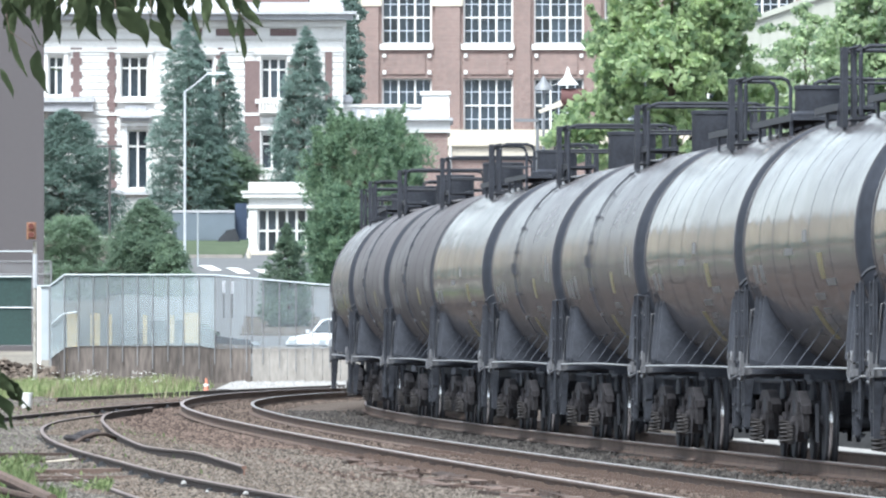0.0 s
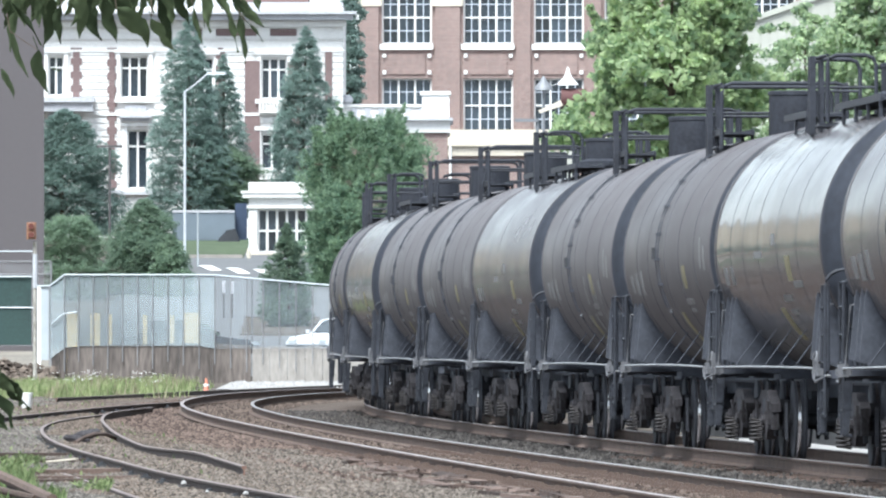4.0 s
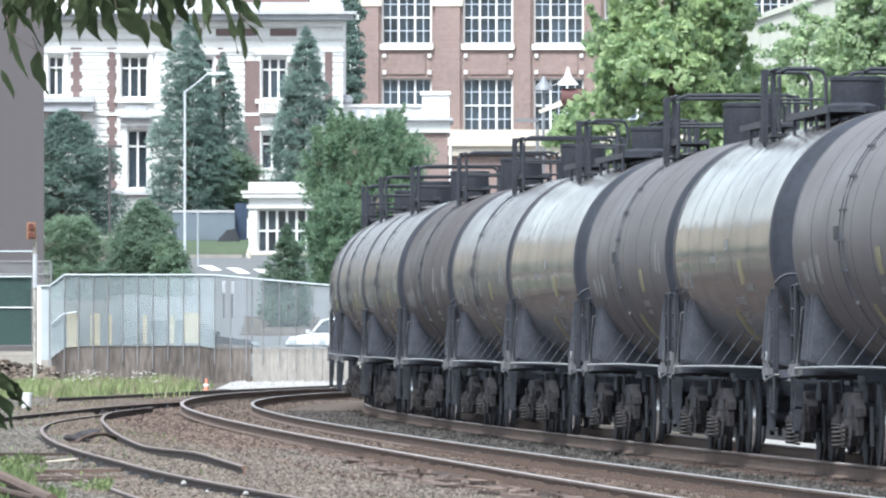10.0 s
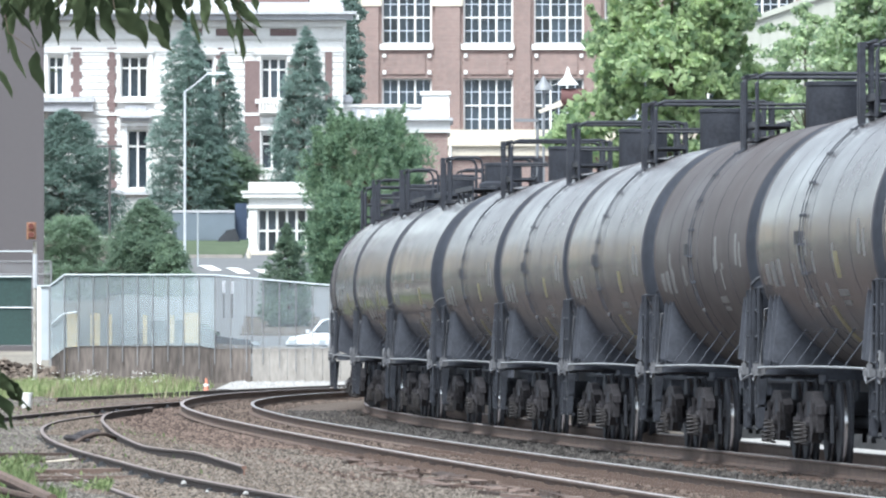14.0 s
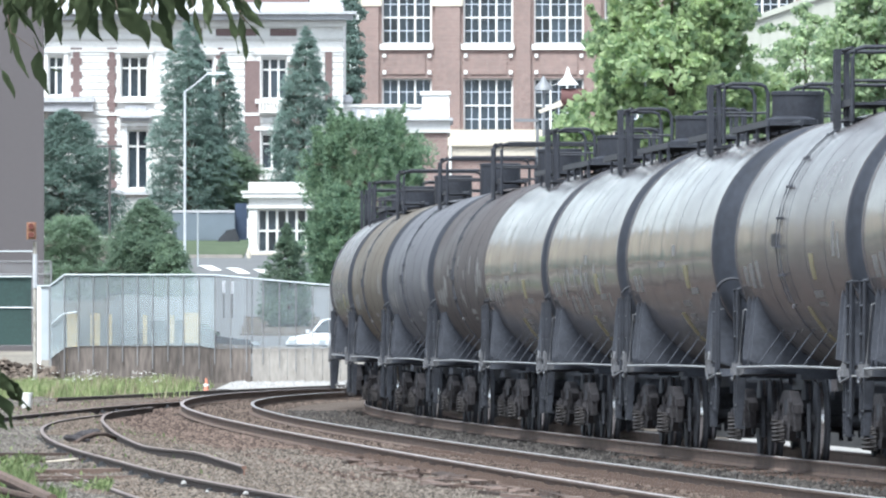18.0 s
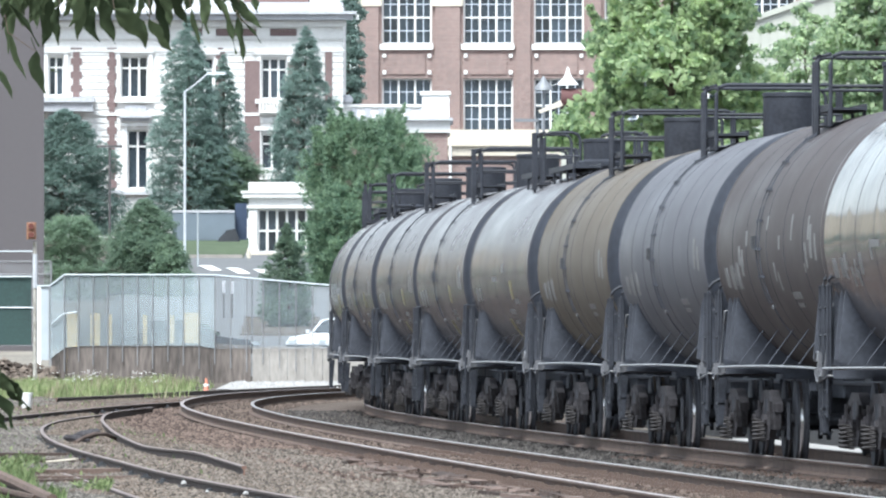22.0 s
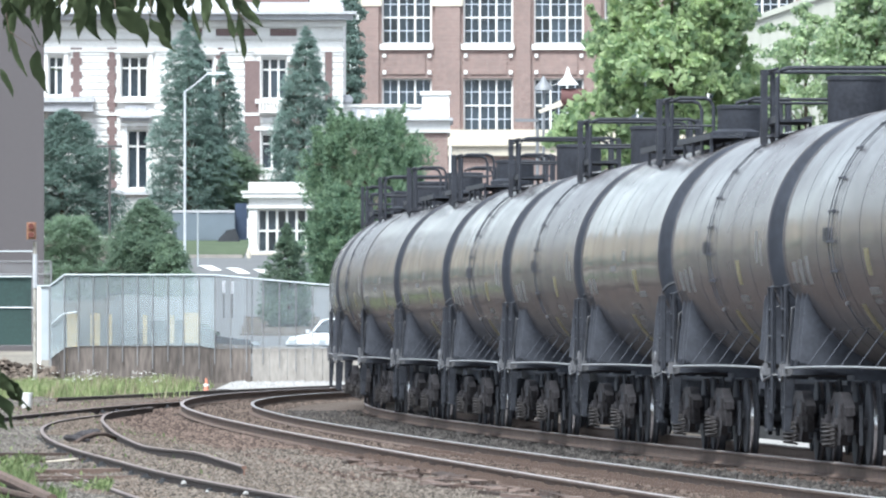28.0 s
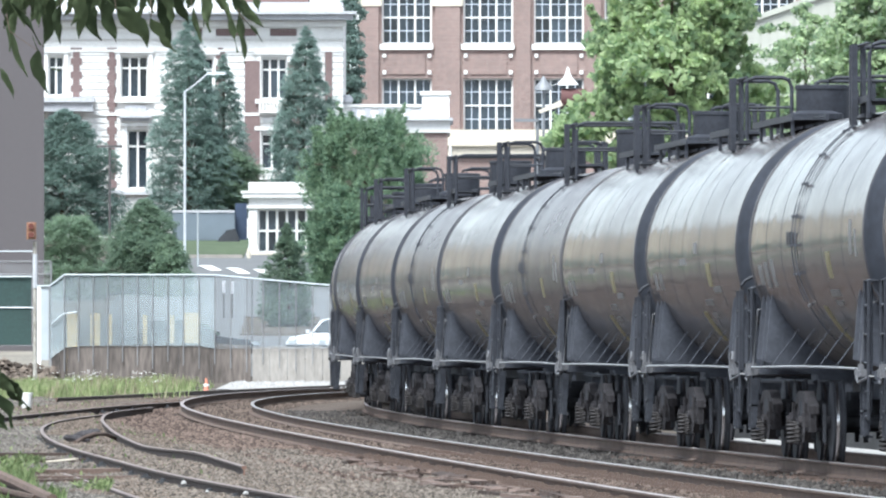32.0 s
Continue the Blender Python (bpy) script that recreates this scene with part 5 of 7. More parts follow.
def brick_building():
    """The big brick block with ranks of wide steel windows."""
    y = 640.0
    b = thing("brick_building", "large red-brown brick building with wide white-framed windows and cream stone bands", "building", at=pose(0, 0, 0))
    lefts, wide = [-2.86448, 0.95483, 4.2702, 7.58558, 10.90095, 14.21633, 17.5317], 2.33402
    rise = 4.11107
    holes, wins = [], []
    for r in range(4):
        zb = 11.35082 + (r - 0) * rise
        for i, x in enumerate(lefts):
            h = (x, x + wide, zb - (0.13 if r == 0 else 0.09), zb + 2.41359)
            holes.append(h)
            wins.append((h, r))
    x0, x1, z0, z1 = -4.00497, 21.64277, 5.2, 11.35082 + 4 * rise + 1.2
    part("wall", wall_with_openings(x0, x1, z0, z1, holes, y, y + 0.45), BRICK, b)
    part("wall", Shape().box(x0, x0 + 0.45, y + 0.45, y + 24, z0, z1), BRICK, b)
    part("wall", Shape().box(x1 - 0.45, x1, y + 0.45, y + 24, z0, z1), BRICK, b)
    part("wall", Shape().box(x0, x1, y + 24, y + 24.4, z0, z1), BRICK, b)
    part("floor_slab", Shape().box(x0 + 0.45, x1 - 0.45, y + 0.5, y + 24, 14.53358 - 0.15, 14.53358 + 0.15), CREAM, b)
    part("inner_wall", Shape().box(x0 + 0.45, x1 - 0.45, y + 5.0, y + 5.2, z0, z1), BLIND, b)
    part("roof", Shape().box(x0 - 0.3, x1 + 0.3, y - 0.3, y + 24.6, z1 + 0.002, z1 + 0.7), CREAM, b)
    for h, r in wins:
        w = window(b, h[0], h[1], h[2], h[3], y + 0.12, 3, 2, (2, 2), 0.075, WHITE, MUNTIN, 0.0, 0.14)
        if r > 0:
            part("sill", Shape().box(h[0] - 0.1, h[1] + 0.06, y - 0.16, y + 0.2, h[2] - 0.26, h[2]), WHITE, w)
    # pilasters and brick panels with small stone blocks
    edges = [x0] + [v for x in lefts for v in (x, x + wide)] + [x1]
    for i in range(0, len(edges), 2):
        a, c = edges[i] + 0.16, edges[i + 1] - 0.16
        if c - a > 0.3:
            part("pilaster", Shape().box(a, c, y - 0.16, y, 10.60818, z1 - 0.5), BRICK, b)
    for r in range(3):
        zt = 15.46189 + r * rise - 0.36
        for x in lefts:
            part("brick_panel", Shape().box(x + 0.3, x + wide - 0.3, y - 0.06, y, zt - 1.15, zt - 0.2), BRICK, b)
            for dx in (0.03, wide - 0.19):
                for dz in (0.36, 1.14):
                    part("stone_block", Shape().box(x + dx, x + dx + 0.16, y - 0.09, y, zt - dz, zt - dz + 0.17), WHITE, b)
    for zt, zb, out in ((11.35734, 10.89993, 0.28), (10.89993, 10.58165, 0.4), (10.58165, 10.13076, 0.24), (26.00801, 25.50801, 0.3)):
        part("stone_band", Shape().box(x0 - 0.05, x1, y - out, y + 0.02, zb, zt - 0.002), CREAM, b)
    for xa, xb in ((x0 - 0.03, -2.88), (-0.52, 0.93)):
        part("stone_band", Shape().box(xa, xb, y - 0.2, y, 17.15, 17.5572), CREAM, b)
    part("downpipe", Shape().tube([(0.3448, y - 0.35, z0), (0.3448, y - 0.35, 10.60818)], 0.06, 8), WHITE, b)
    return b


brick_building()


def white_building():
    """The older white building with brick strips, tall windows and a heavy cornice."""
    y = 604.0
    b = thing("white_building", "ornate white stone building with red brick strips and heavy cornice", "building")
    x0, x1, z0, z1 = -19.12375, -4.4305, 5.0, 16.24843
    tall = [(85, 113, 100, 170), (213, 262, 100, 174), (225, 262, 230, 335), (462, 508, 103, 176), (462, 500, 237, 300), (85, 113, 230, 335), (330, 378, 103, 176), (330, 370, 237, 320)]
    holes = [(0.02503 * (a - 784), 0.02503 * (c - 784), 1.41 + 0.02503 * (604.8 - q), 1.41 + 0.02503 * (604.8 - p)) for a, c, p, q in tall]
    part("wall", wall_with_openings(x0, x1, z0, z1, holes, y, y + 0.5), WHITESTONE, b)
    part("wall", Shape().box(x1 - 0.5, x1, y + 0.5, y + 18, z0, z1), WHITESTONE, b)
    part("wall", Shape().box(x0, x0 + 0.5, y + 0.5, y + 18, z0, z1), WHITESTONE, b)
    part("wall", Shape().box(x0, x1, y + 18, y + 18.5, z0, z1), WHITESTONE, b)
    part("inner_wall", Shape().box(x0 + 0.5, x1 - 0.5, y + 4, y + 4.2, z0, z1), BLIND, b)
    for a, c, p, q in holes:
        w = window(b, a, c, p, q, y + 0.1, 2 if c - a < 1.0 else 3, 2, (1, 1), 0.075, WHITE, MUNTIN, blind=0.35, split=0.72)
        part("window_surround", Shape().box(a - 0.2, a, y - 0.1, y + 0.1, p, q + 0.15).box(c, c + 0.2, y - 0.1, y + 0.1, p, q + 0.15).box(a - 0.28, c + 0.28, y - 0.16, y + 0.1, q + 0.15, q + 0.32), WHITESTONE, w)
        part("sill", Shape().box(a - 0.25, c + 0.25, y - 0.22, y + 0.1, p - 0.2, p), WHITESTONE, w)
    # moulded hoods and recessed aprons between the storeys, greyed for shade in the colour
    for xa, xb in ((212, 268), (85, 128), (328, 384)):
        a, c = 0.02503 * (xa - 784), 0.02503 * (xb - 784)
        hood = part("window_hood", Shape().box(a, c, y - 0.5, y - 0.08, 11.32, 11.46).box(a + 0.1, c - 0.1, y - 0.34, y - 0.08, 11.18, 11.319), GREYSTONE, b)
        part("hood_course", Shape().box(a + 0.2, c - 0.2, y - 0.18, y - 0.08, 11.0, 11.179), WHITESTONE, hood)
        part("apron_panel", Shape().box(a + 0.25, c - 0.25, y - 0.13, y - 0.078, 11.5, 11.85), GREYSTONE, b)
    # toothed brick strips beside the windows
    for cx, z_lo, z_hi, wd in ((135, 175, 85, 14), (198, 345, 85, 12), (390, 260, 85, 12)):
        i = 0
        zz = 1.41 + 0.02503 * (604.8 - z_lo)
        top = 1.41 + 0.02503 * (604.8 - z_hi)
        while zz < top - 0.1:
            hw = 0.02503 * wd * (0.72 if i % 2 else 0.42)
            x = 0.02503 * (cx - 784)
            part("brick_quoin", Shape().box(x - hw, x + hw, y - 0.11, y, zz, min(top, zz + 0.3)), BRICK_D, b)
            zz += 0.3
            i += 1
    for a, c, zb, zt in ((433, 460, 330, 108), (509, 532, 330, 110), (575, 588, 300, 92)):
        part("brick_pier", Shape().box(0.02503 * (a - 784), 0.02503 * (c - 784), y - 0.12, y, 1.41 + 0.02503 * (604.8 - zb), 1.41 + 0.02503 * (604.8 - zt)), BRICK_D, b)
    # recessed brick strip under the cornice
    part("brick_panel", Shape().box(-10.86349, -6.48305, y - 0.04, y, 14.94681, 15.27221), BRICK_D, b)
    for k in range(3):
        part("frieze_block", Shape().box(-10.66324 + k * 2.4, -10.56312 + k * 2.4 + 0.5, y - 0.1, y - 0.04, 14.89675, 15.32228), WHITESTONE, b)
    # stone courses
    for zt, zb, out, m in ((48, 36, 0.25, WHITESTONE), (36, 26, 0.75, GREYSTONE), (26, 21, 1.0, GREYSTONE), (92, 88, 0.12, WHITESTONE), (70, 66, 0.1, WHITESTONE), (205, 200, 0.14, WHITESTONE), (345, 338, 0.3, GREYSTONE)):
        part("cornice_course", Shape().box(x0, x1 + out * 0.6, y - out, y - 0.005, 1.41 + 0.02503 * (604.8 - zt), 1.41 + 0.02503 * (604.8 - zb) - 0.003), m, b)
    for k in range(24):
        xx = -18.1225 + k * 0.62
        part("cornice_bracket", Shape().box(xx, xx + 0.14, y - 0.7, y - 0.26, 15.64768, 15.87296), WHITESTONE, b)
    part("parapet", Shape().box(x0, x1 - 0.1, y + 0.1, y + 0.5, z1 + 0.003, z1 + 0.02).box(-8.61069, -4.53063, y - 0.1, y + 0.5, 16.04818, 16.39861), GREYSTONE, b)
    part("attic_wall", Shape().box(-8.861, -5.98243, y + 1.5, y + 8, 16.24843, 16.79911), BRICK_D, b)
    part("roof", Shape().box(x0, x1, y + 0.5, y + 18, z1 + 0.021, z1 + 0.2), GREYSTONE, b)
    # coursed stonework between the windows
    zc, k = z0 + 0.1, 0
    while zc < 14.22091:
        zt = zc + 0.245
        cuts = sorted((h[0] - 0.3, h[1] + 0.3) for h in holes if h[2] - 0.25 < zt and h[3] + 0.36 > zc)
        xa = x0 + 0.002
        for c0, c1 in cuts + [(x1 - 0.003, 0)]:
            if c0 - xa > 0.15:
                part("stone_course", Shape().box(xa, c0, y - 0.075, y - 0.001, zc, zt), WHITESTONE, b)
            xa = max(xa, c1)
        zc += 0.30
        k += 1
    # small balconies
    for xa, xb, zb, zt in ((458, 512, 200, 177), (458, 500, 318, 298)):
        a, c, p, q = 0.02503 * (xa - 784), 0.02503 * (xb - 784), 1.41 + 0.02503 * (604.8 - zb), 1.41 + 0.02503 * (604.8 - zt)
        bal = part("balcony", Shape().box(a, c, y - 0.5, y - 0.12, p, p + 0.1).box(a, c, y - 0.5, y - 0.4, q - 0.1, q), WHITESTONE, b)
        n = 9
        for i in range(n):
            xx = a + 0.06 + (c - a - 0.12) * i / (n - 1)
            part("baluster", Shape().turn([(p + 0.1, 0.04), (p + 0.2, 0.06), (p + 0.4, 0.03), (q - 0.1, 0.045)], "z", 8, (xx, y - 0.45, 0)), WHITESTONE, bal)
    # ledge above the lower floor
    part("ledge", Shape().box(x0, -15.49424, y - 0.9, y - 0.045, 11.59264, 11.99314), GREYSTONE, b)
    part("ledge_top", Shape().box(x0, -15.41915, y - 1.05, y - 0.045, 11.99815, 12.21842), GREYSTONE, b)
    # the lower wing with a parapet, reaching towards the brick building
    w0, w1, yw = -4.4305, 0.3254, y + 1.0
    part("wing_wall", Shape().box(w0, w1 - 0.12, yw, yw + 12, z0, 10.65675), BRICK, b)
    part("wing_course", Shape().box(w0, w1, yw - 0.15, yw + 12, 10.68182, 11.20834), WHITESTONE, b)
    part("wing_ledge", Shape().box(w0, w1 + 0.12, yw - 0.4, yw + 12, 11.21336, 11.3337), GREYSTONE, b)
    part("wing_parapet", Shape().box(w0, -0.92768, yw, yw + 0.4, 11.33872, 11.81008).box(w0, -0.97783, yw - 0.1, yw + 0.5, 11.8151, 11.93545), WHITESTONE, b)
    part("wing_pedestal", Shape().box(-0.92468, w1 - 0.05, yw - 0.12, yw + 3, 11.34123, 12.36168).box(-1.0029, w1 + 0.02, yw - 0.2, yw + 3.1, 12.36669, 12.51211), WHITE, b)
    for k in range(6):
        xx = w0 + 0.35 + k * 0.6
        part("parapet_block", Shape().box(xx, xx + 0.25, yw - 0.06, yw - 0.003, 11.35878, 11.78501), GREYSTONE, b)
    part("urn", Shape().turn([(11.93545, 0.2), (12.06081, 0.3), (12.26139, 0.25), (12.36168, 0.12)], "z", 12, (-4.2874, yw + 0.2, 0)), GREYSTONE, b, smooth=True)
    return b


white_building()


def portico():
    y = 570.0
    b = thing("white_pavilion", "small white pavilion with a flat corniced roof and a glazed front", "pavilion", at=pose(0, 0, 0))
    g = ground_z(-6.70866, y)
    x0, x1 = -8.12598, -4.93701
    for z1, z0, out, m in ((323, 338, 0.0, WHITE), (338.2, 342, 0.32, WHITE), (342.2, 350, 0.26, WHITE), (350.2, 363, 0.0, WHITE), (363.2, 369, 0.08, WHITE)):
        part("entablature", Shape().box(x0 - out, x1 + out, y - out, y + 5 + out, 1.41 + 0.023622 * (604.8 - z0), 1.41 + 0.023622 * (604.8 - z1)), m, b)
    zt = 6.97535
    for x in (x0, -5.29134):
        part("corner_pier", Shape().box(x, x + 0.36, y, y + 0.4, g - 0.2, zt, bev=0.02).box(x - 0.05, x + 0.41, y - 0.05, y + 0.45, g - 0.2, g + 0.25), WHITE, b)
    part("side_wall", Shape().box(x0 + 0.05, x0 + 0.25, y + 0.42, y + 5, g - 0.2, zt), WHITE, b)
    part("back_wall", Shape().box(x0 + 0.25, x1, y + 4.8, y + 5, g - 0.2, zt), WHITE, b)
    part("side_wall", Shape().box(x1 - 0.2, x1, y + 0.42, y + 4.8, g - 0.2, zt), WHITE, b)
    a, c = x0 + 0.365, -5.29134 - 0.005
    window(b, a, c, g + 0.1, zt - 0.01, y + 0.1, 6, 2, (1, 1), 0.085, mat("pale_grey_paint", (0.60, 0.60, 0.58), 0.6, var=0.08), MUNTIN, blind=0.9)
    part("threshold", Shape().box(x0 - 0.1, x1 + 0.1, y - 0.4, y, g - 0.2, g + 0.1), CREAM, b)
    return b


portico()


def grey_building():
    """The plain grey-brown wall that closes the view on one side."""
    b = thing("grey_building", "tall plain grey-brown panelled building with no windows in sight", "building")
    x1, y = -13.75135, 470.0
    part("wall", Shape().prism([(-17.6, y), (x1, y), (-14.61732, y + 24), (-20, y + 24)], -0.2, 14.35886), STUCCO, b)
    part("roof", Shape().prism([(-17.7, y - 0.1), (x1, y - 0.1), (-14.61732, y + 24.1), (-20, y + 24.1)], 14.36186, 14.75886), GREYSTONE, b)


grey_building()


def tan_hall():
    """A long tan hall outside the view, that the glossy tanks mirror."""
    b = thing("tan_hall", "long tan masonry hall beyond the grey building", "building")
    part("wall", Shape().box(-95, -20.5, 530, 560, -0.3, 15.5), TAN, b)
    part("roof", Shape().box(-95.3, -20.2, 529.7, 560.3, 15.503, 16.0), GREYSTONE, b)
    for k in range(12):
        part("buttress", Shape().box(-93 + 6 * k, -92 + 6 * k, 529.5, 529.99, -0.3, 14.6), CREAM, b)


tan_hall()


def gable_building():
    """A pale gabled hall behind the trees."""
    y = 545.0
    b = thing("gabled_hall", "pale grey-green gabled hall with a pale roof edge", "building", at=pose(0, 0, 0))
    ax, az = 17.52673, 15.95
    ex, ez = 11.06, 13.79
    wx = 2 * ax - ex
    ring = [(ex + 0.5, 3.6), (wx - 0.5, 3.6), (wx - 0.5, ez + 0.1), (ax, az - 0.01), (ex + 0.5, ez + 0.1)]
    part("wall", Shape().plate(ring, y, y + 10), SIDING, b)
    for x0, z0, x1, z1 in ((ex - 0.2, ez - 0.12, ax, az), (wx + 0.2, ez - 0.12, ax, az)):
        part("roof", Shape().plate([(x0, z0), (x1, z1), (x1, z1 + 0.22), (x0, z0 + 0.22)], y - 0.14, y + 10.5), SIDING, b)
    for k in range(34):
        xx = ex + 0.9 + k * 0.34
        top = ez + (az - ez) * max(0.0, min(1.0, 1 - abs(xx - ax) / (ax - ex))) - 0.35
        part("siding_joint", Shape().box(xx, xx + 0.05, y - 0.025, y - 0.003, 3.6, top), SIDING, b)


gable_building()


# ---- street furniture, fence and wall ----
def street_lamp():
    y = 548.0
    x, g = -10.37862, ground_z(-10.37862, 548)
    b = thing("street_lamp", "tall pale grey street lamp with a single upswept arm", "street lamp", at=pose(0, 0, 0))
    part("post", Shape().tube([(x, y, g - 0.1), (x, y, g + 0.8), (x, y, 11.46613)], 0.066, 10, 0.045), LAMPPOST, b, smooth=True)
    part("base", Shape().turn([(g - 0.1, 0.2), (g + 0.3, 0.19), (g + 0.36, 0.12)], "z", 12, (x, y, 0)), LAMPPOST, b)
    part("arm", Shape().tube([(x, y, 11.44342), (-9.96983, y, 11.73865), (-9.49291, y, 12.14744), (-9.22039, y, 12.23828)], 0.028, 8), LAMPPOST, b, smooth=True)
    part("lamp_head", Shape().box(-9.49291, -8.72076, y - 0.16, y + 0.16, 12.13, 12.25, bev=0.05), LAMPPOST, b)


street_lamp()


def area_lamp(px, top, arm, y, tag):
    b = thing("area_lamp", tag, "street lamp", "grey area lamps")
    x, g = px, ground_z(px, y)
    part("post", Shape().tube([(x, y, g - 0.1), (x, y, top)], 0.075, 8), POLE, b)
    part("lamp_head", Shape().box(min(x, x + arm) - 0.05, max(x, x + arm) + 0.05, y - 0.15, y + 0.15, top, top + 0.14, bev=0.04), POLE, b)


area_lamp(4.15251, 11.07763, -0.95, 600, "low grey area lamp with a flat head before the brick building")


def bell_lamp():
    y = 596.0
    x, g = 4.39652, ground_z(12, 596)
    b = thing("bell_lamp", "grey post lamp with a bell-shaped shade", "street lamp")
    part("post", Shape().tube([(x, y, g - 0.1), (x, y, 12.44576)], 0.06, 8), POLE, b)
    part("shade", Shape().turn([(12.39636, 0.42), (12.56925, 0.36), (12.81625, 0.14), (13.01385, 0.05)], "z", 14, (x, y, 0)), POLE, b, smooth=True)
    part("arm", Shape().tube([(x, y, 12.14936), (4.71761, y, 12.56925), (5.03871, y, 12.66805)], 0.04, 6), POLE, b)


bell_lamp()


def kiosk():
    """The peaked white canopy with a brown sign box and a grey box below, seen over the train."""
    y = 575.0
    b = thing("peaked_kiosk", "kiosk with a peaked white canopy above a rusty brown drum", "kiosk", at=pose(0, 0, 0))
    x = 5.26627
    g = ground_z(x, y)
    s = Shape()
    prof = [(12.22372, 0.44), (12.31903, 0.40), (12.5335, 0.19), (12.74796, 0.09), (13.01008, 0.015)]
    part("canopy", s.turn(prof, "z", 16, (x, y, 0)), WHITE, b, smooth=True)
    part("post", Shape().box(x - 0.28, x + 0.3, y - 0.2, y + 0.2, g - 0.1, 10.96077, bev=0.03), SIDING, b)
    part("drum", Shape().turn([(4.95649, 0.02), (4.98031, 0.45), (6.05, 0.45), (6.07, 0.02)], "x", 16, (0, y, 11.62799)), AWNING, b, smooth=True)
    part("awning", Shape().plate([(4.02714, 11.1514), (4.0748, 11.03225), (5.0518, 11.34203), (4.95649, 11.58033)], y - 0.7, y + 0.5), CREAM, b)


kiosk()


def wall_and_fence():
    yw = 425.0
    # retaining wall: dark stained part, then a paler part
    prof = [(92, 633), (106, 622), (119, 615), (165, 612), (240, 610), (317, 607.5), (375, 608), (432, 611), (445, 611.5)]
    xs = [0.0176129 * (p - 784) for p, _ in prof]
    zs = [1.41 + 0.0176129 * (604.8 - q) for _, q in prof]
    ring = [(x, z) for x, z in zip(xs, zs)] + [(xs[-1], -0.2), (xs[0], -0.2)]
    w = thing("retaining_wall", "low stained concrete retaining wall under the fence", "wall", kind="structure")
    for i in range(len(xs) - 1):
        part("wall_segment", Shape().plate([(xs[i], zs[i]), (xs[i + 1] - 0.012, zs[i + 1]), (xs[i + 1] - 0.012, -0.2), (xs[i], -0.2)], yw - 0.35, yw), CONCRETE, w)
    for i in range(7):
        x = -5.93916 + 0.55 * i
        part("wall_segment", Shape().box(x, x + 0.535, yw - 0.3, yw + 0.05, -0.2, 1.24834 + 0.02 * (i % 2)), CONCRETE_L, w, "pale concrete")
    f = thing("wire_fence", "tall galvanised wire fence with pale blue-grey slats on the wall", "fence")
    yf = yw - 0.42
    pts = [(65, 507, 634), (88, 507, 634)]
    for k in range(18):
        px = 114.5 + 25.2 * k + 0.14 * k * k
        pts.append((px, 487 + max(0.0, (px - 375) * 0.088), 613 if k == 0 else 609 if px < 380 else 614))
    P = [(0.0176129 * (a - 784), 1.41 + 0.0176129 * (604.8 - q), 1.41 + 0.0176129 * (604.8 - r)) for a, q, r in pts]
    for i, (x, zt, zb) in enumerate(P):
        part("post", Shape().tube([(x, yf, zb - (0.55 + 0.12 * (i % 3))), (x, yf, zt + 0.03)], 0.016, 8), FENCEPOST, f)
    for i in range(len(P) - 1):
        (xa, ta, ba), (xb, tb, bb) = P[i], P[i + 1]
        part("top_rail", Shape().tube([(xa, yf, ta), (xb, yf, tb)], 0.026, 8), GALV, f)
        part("fence_panel", Shape().plate([(xa, ba - 0.06), (xb - 0.004, bb - 0.06), (xb - 0.004, tb - 0.03), (xa, ta - 0.03)], yf + 0.03, yf + 0.045), GALV if i == 0 else SLATS if i < 12 else WIRE, f)
    part("brace", Shape().tube([(-12.18815, yf - 0.05, 1.97009), (-11.83589, yf - 0.05, 2.26951), (-11.39557, yf - 0.05, 2.33996)], 0.02, 6), GALV, f)
    # posts and boxes that stand behind the fence
    for a, c, q in ((119, 138, 556), (160, 164, 556), (167, 178, 555), (193, 199, 556), (253, 261, 558), (301, 309, 558)):
        x0, x1 = 0.018 * (a - 784), 0.018 * (c - 784)
        solid("bollard", Shape().box(x0, x1, 434 - (x1 - x0) / 2, 434 + (x1 - x0) / 2, 0.3, 1.41 + 0.018 * (604.8 - q), bev=0.02), POST_Y, "pale yellow post behind the slatted fence", "bollard", "pale posts behind the fence")
    solid("utility_cabinet", Shape().box(-8.27551, -7.76958, 436, 436.6, 0.3, 2.32789, bev=0.03), POST_Y, "pale yellow utility cabinet behind the fence", "cabinet")


wall_and_fence()


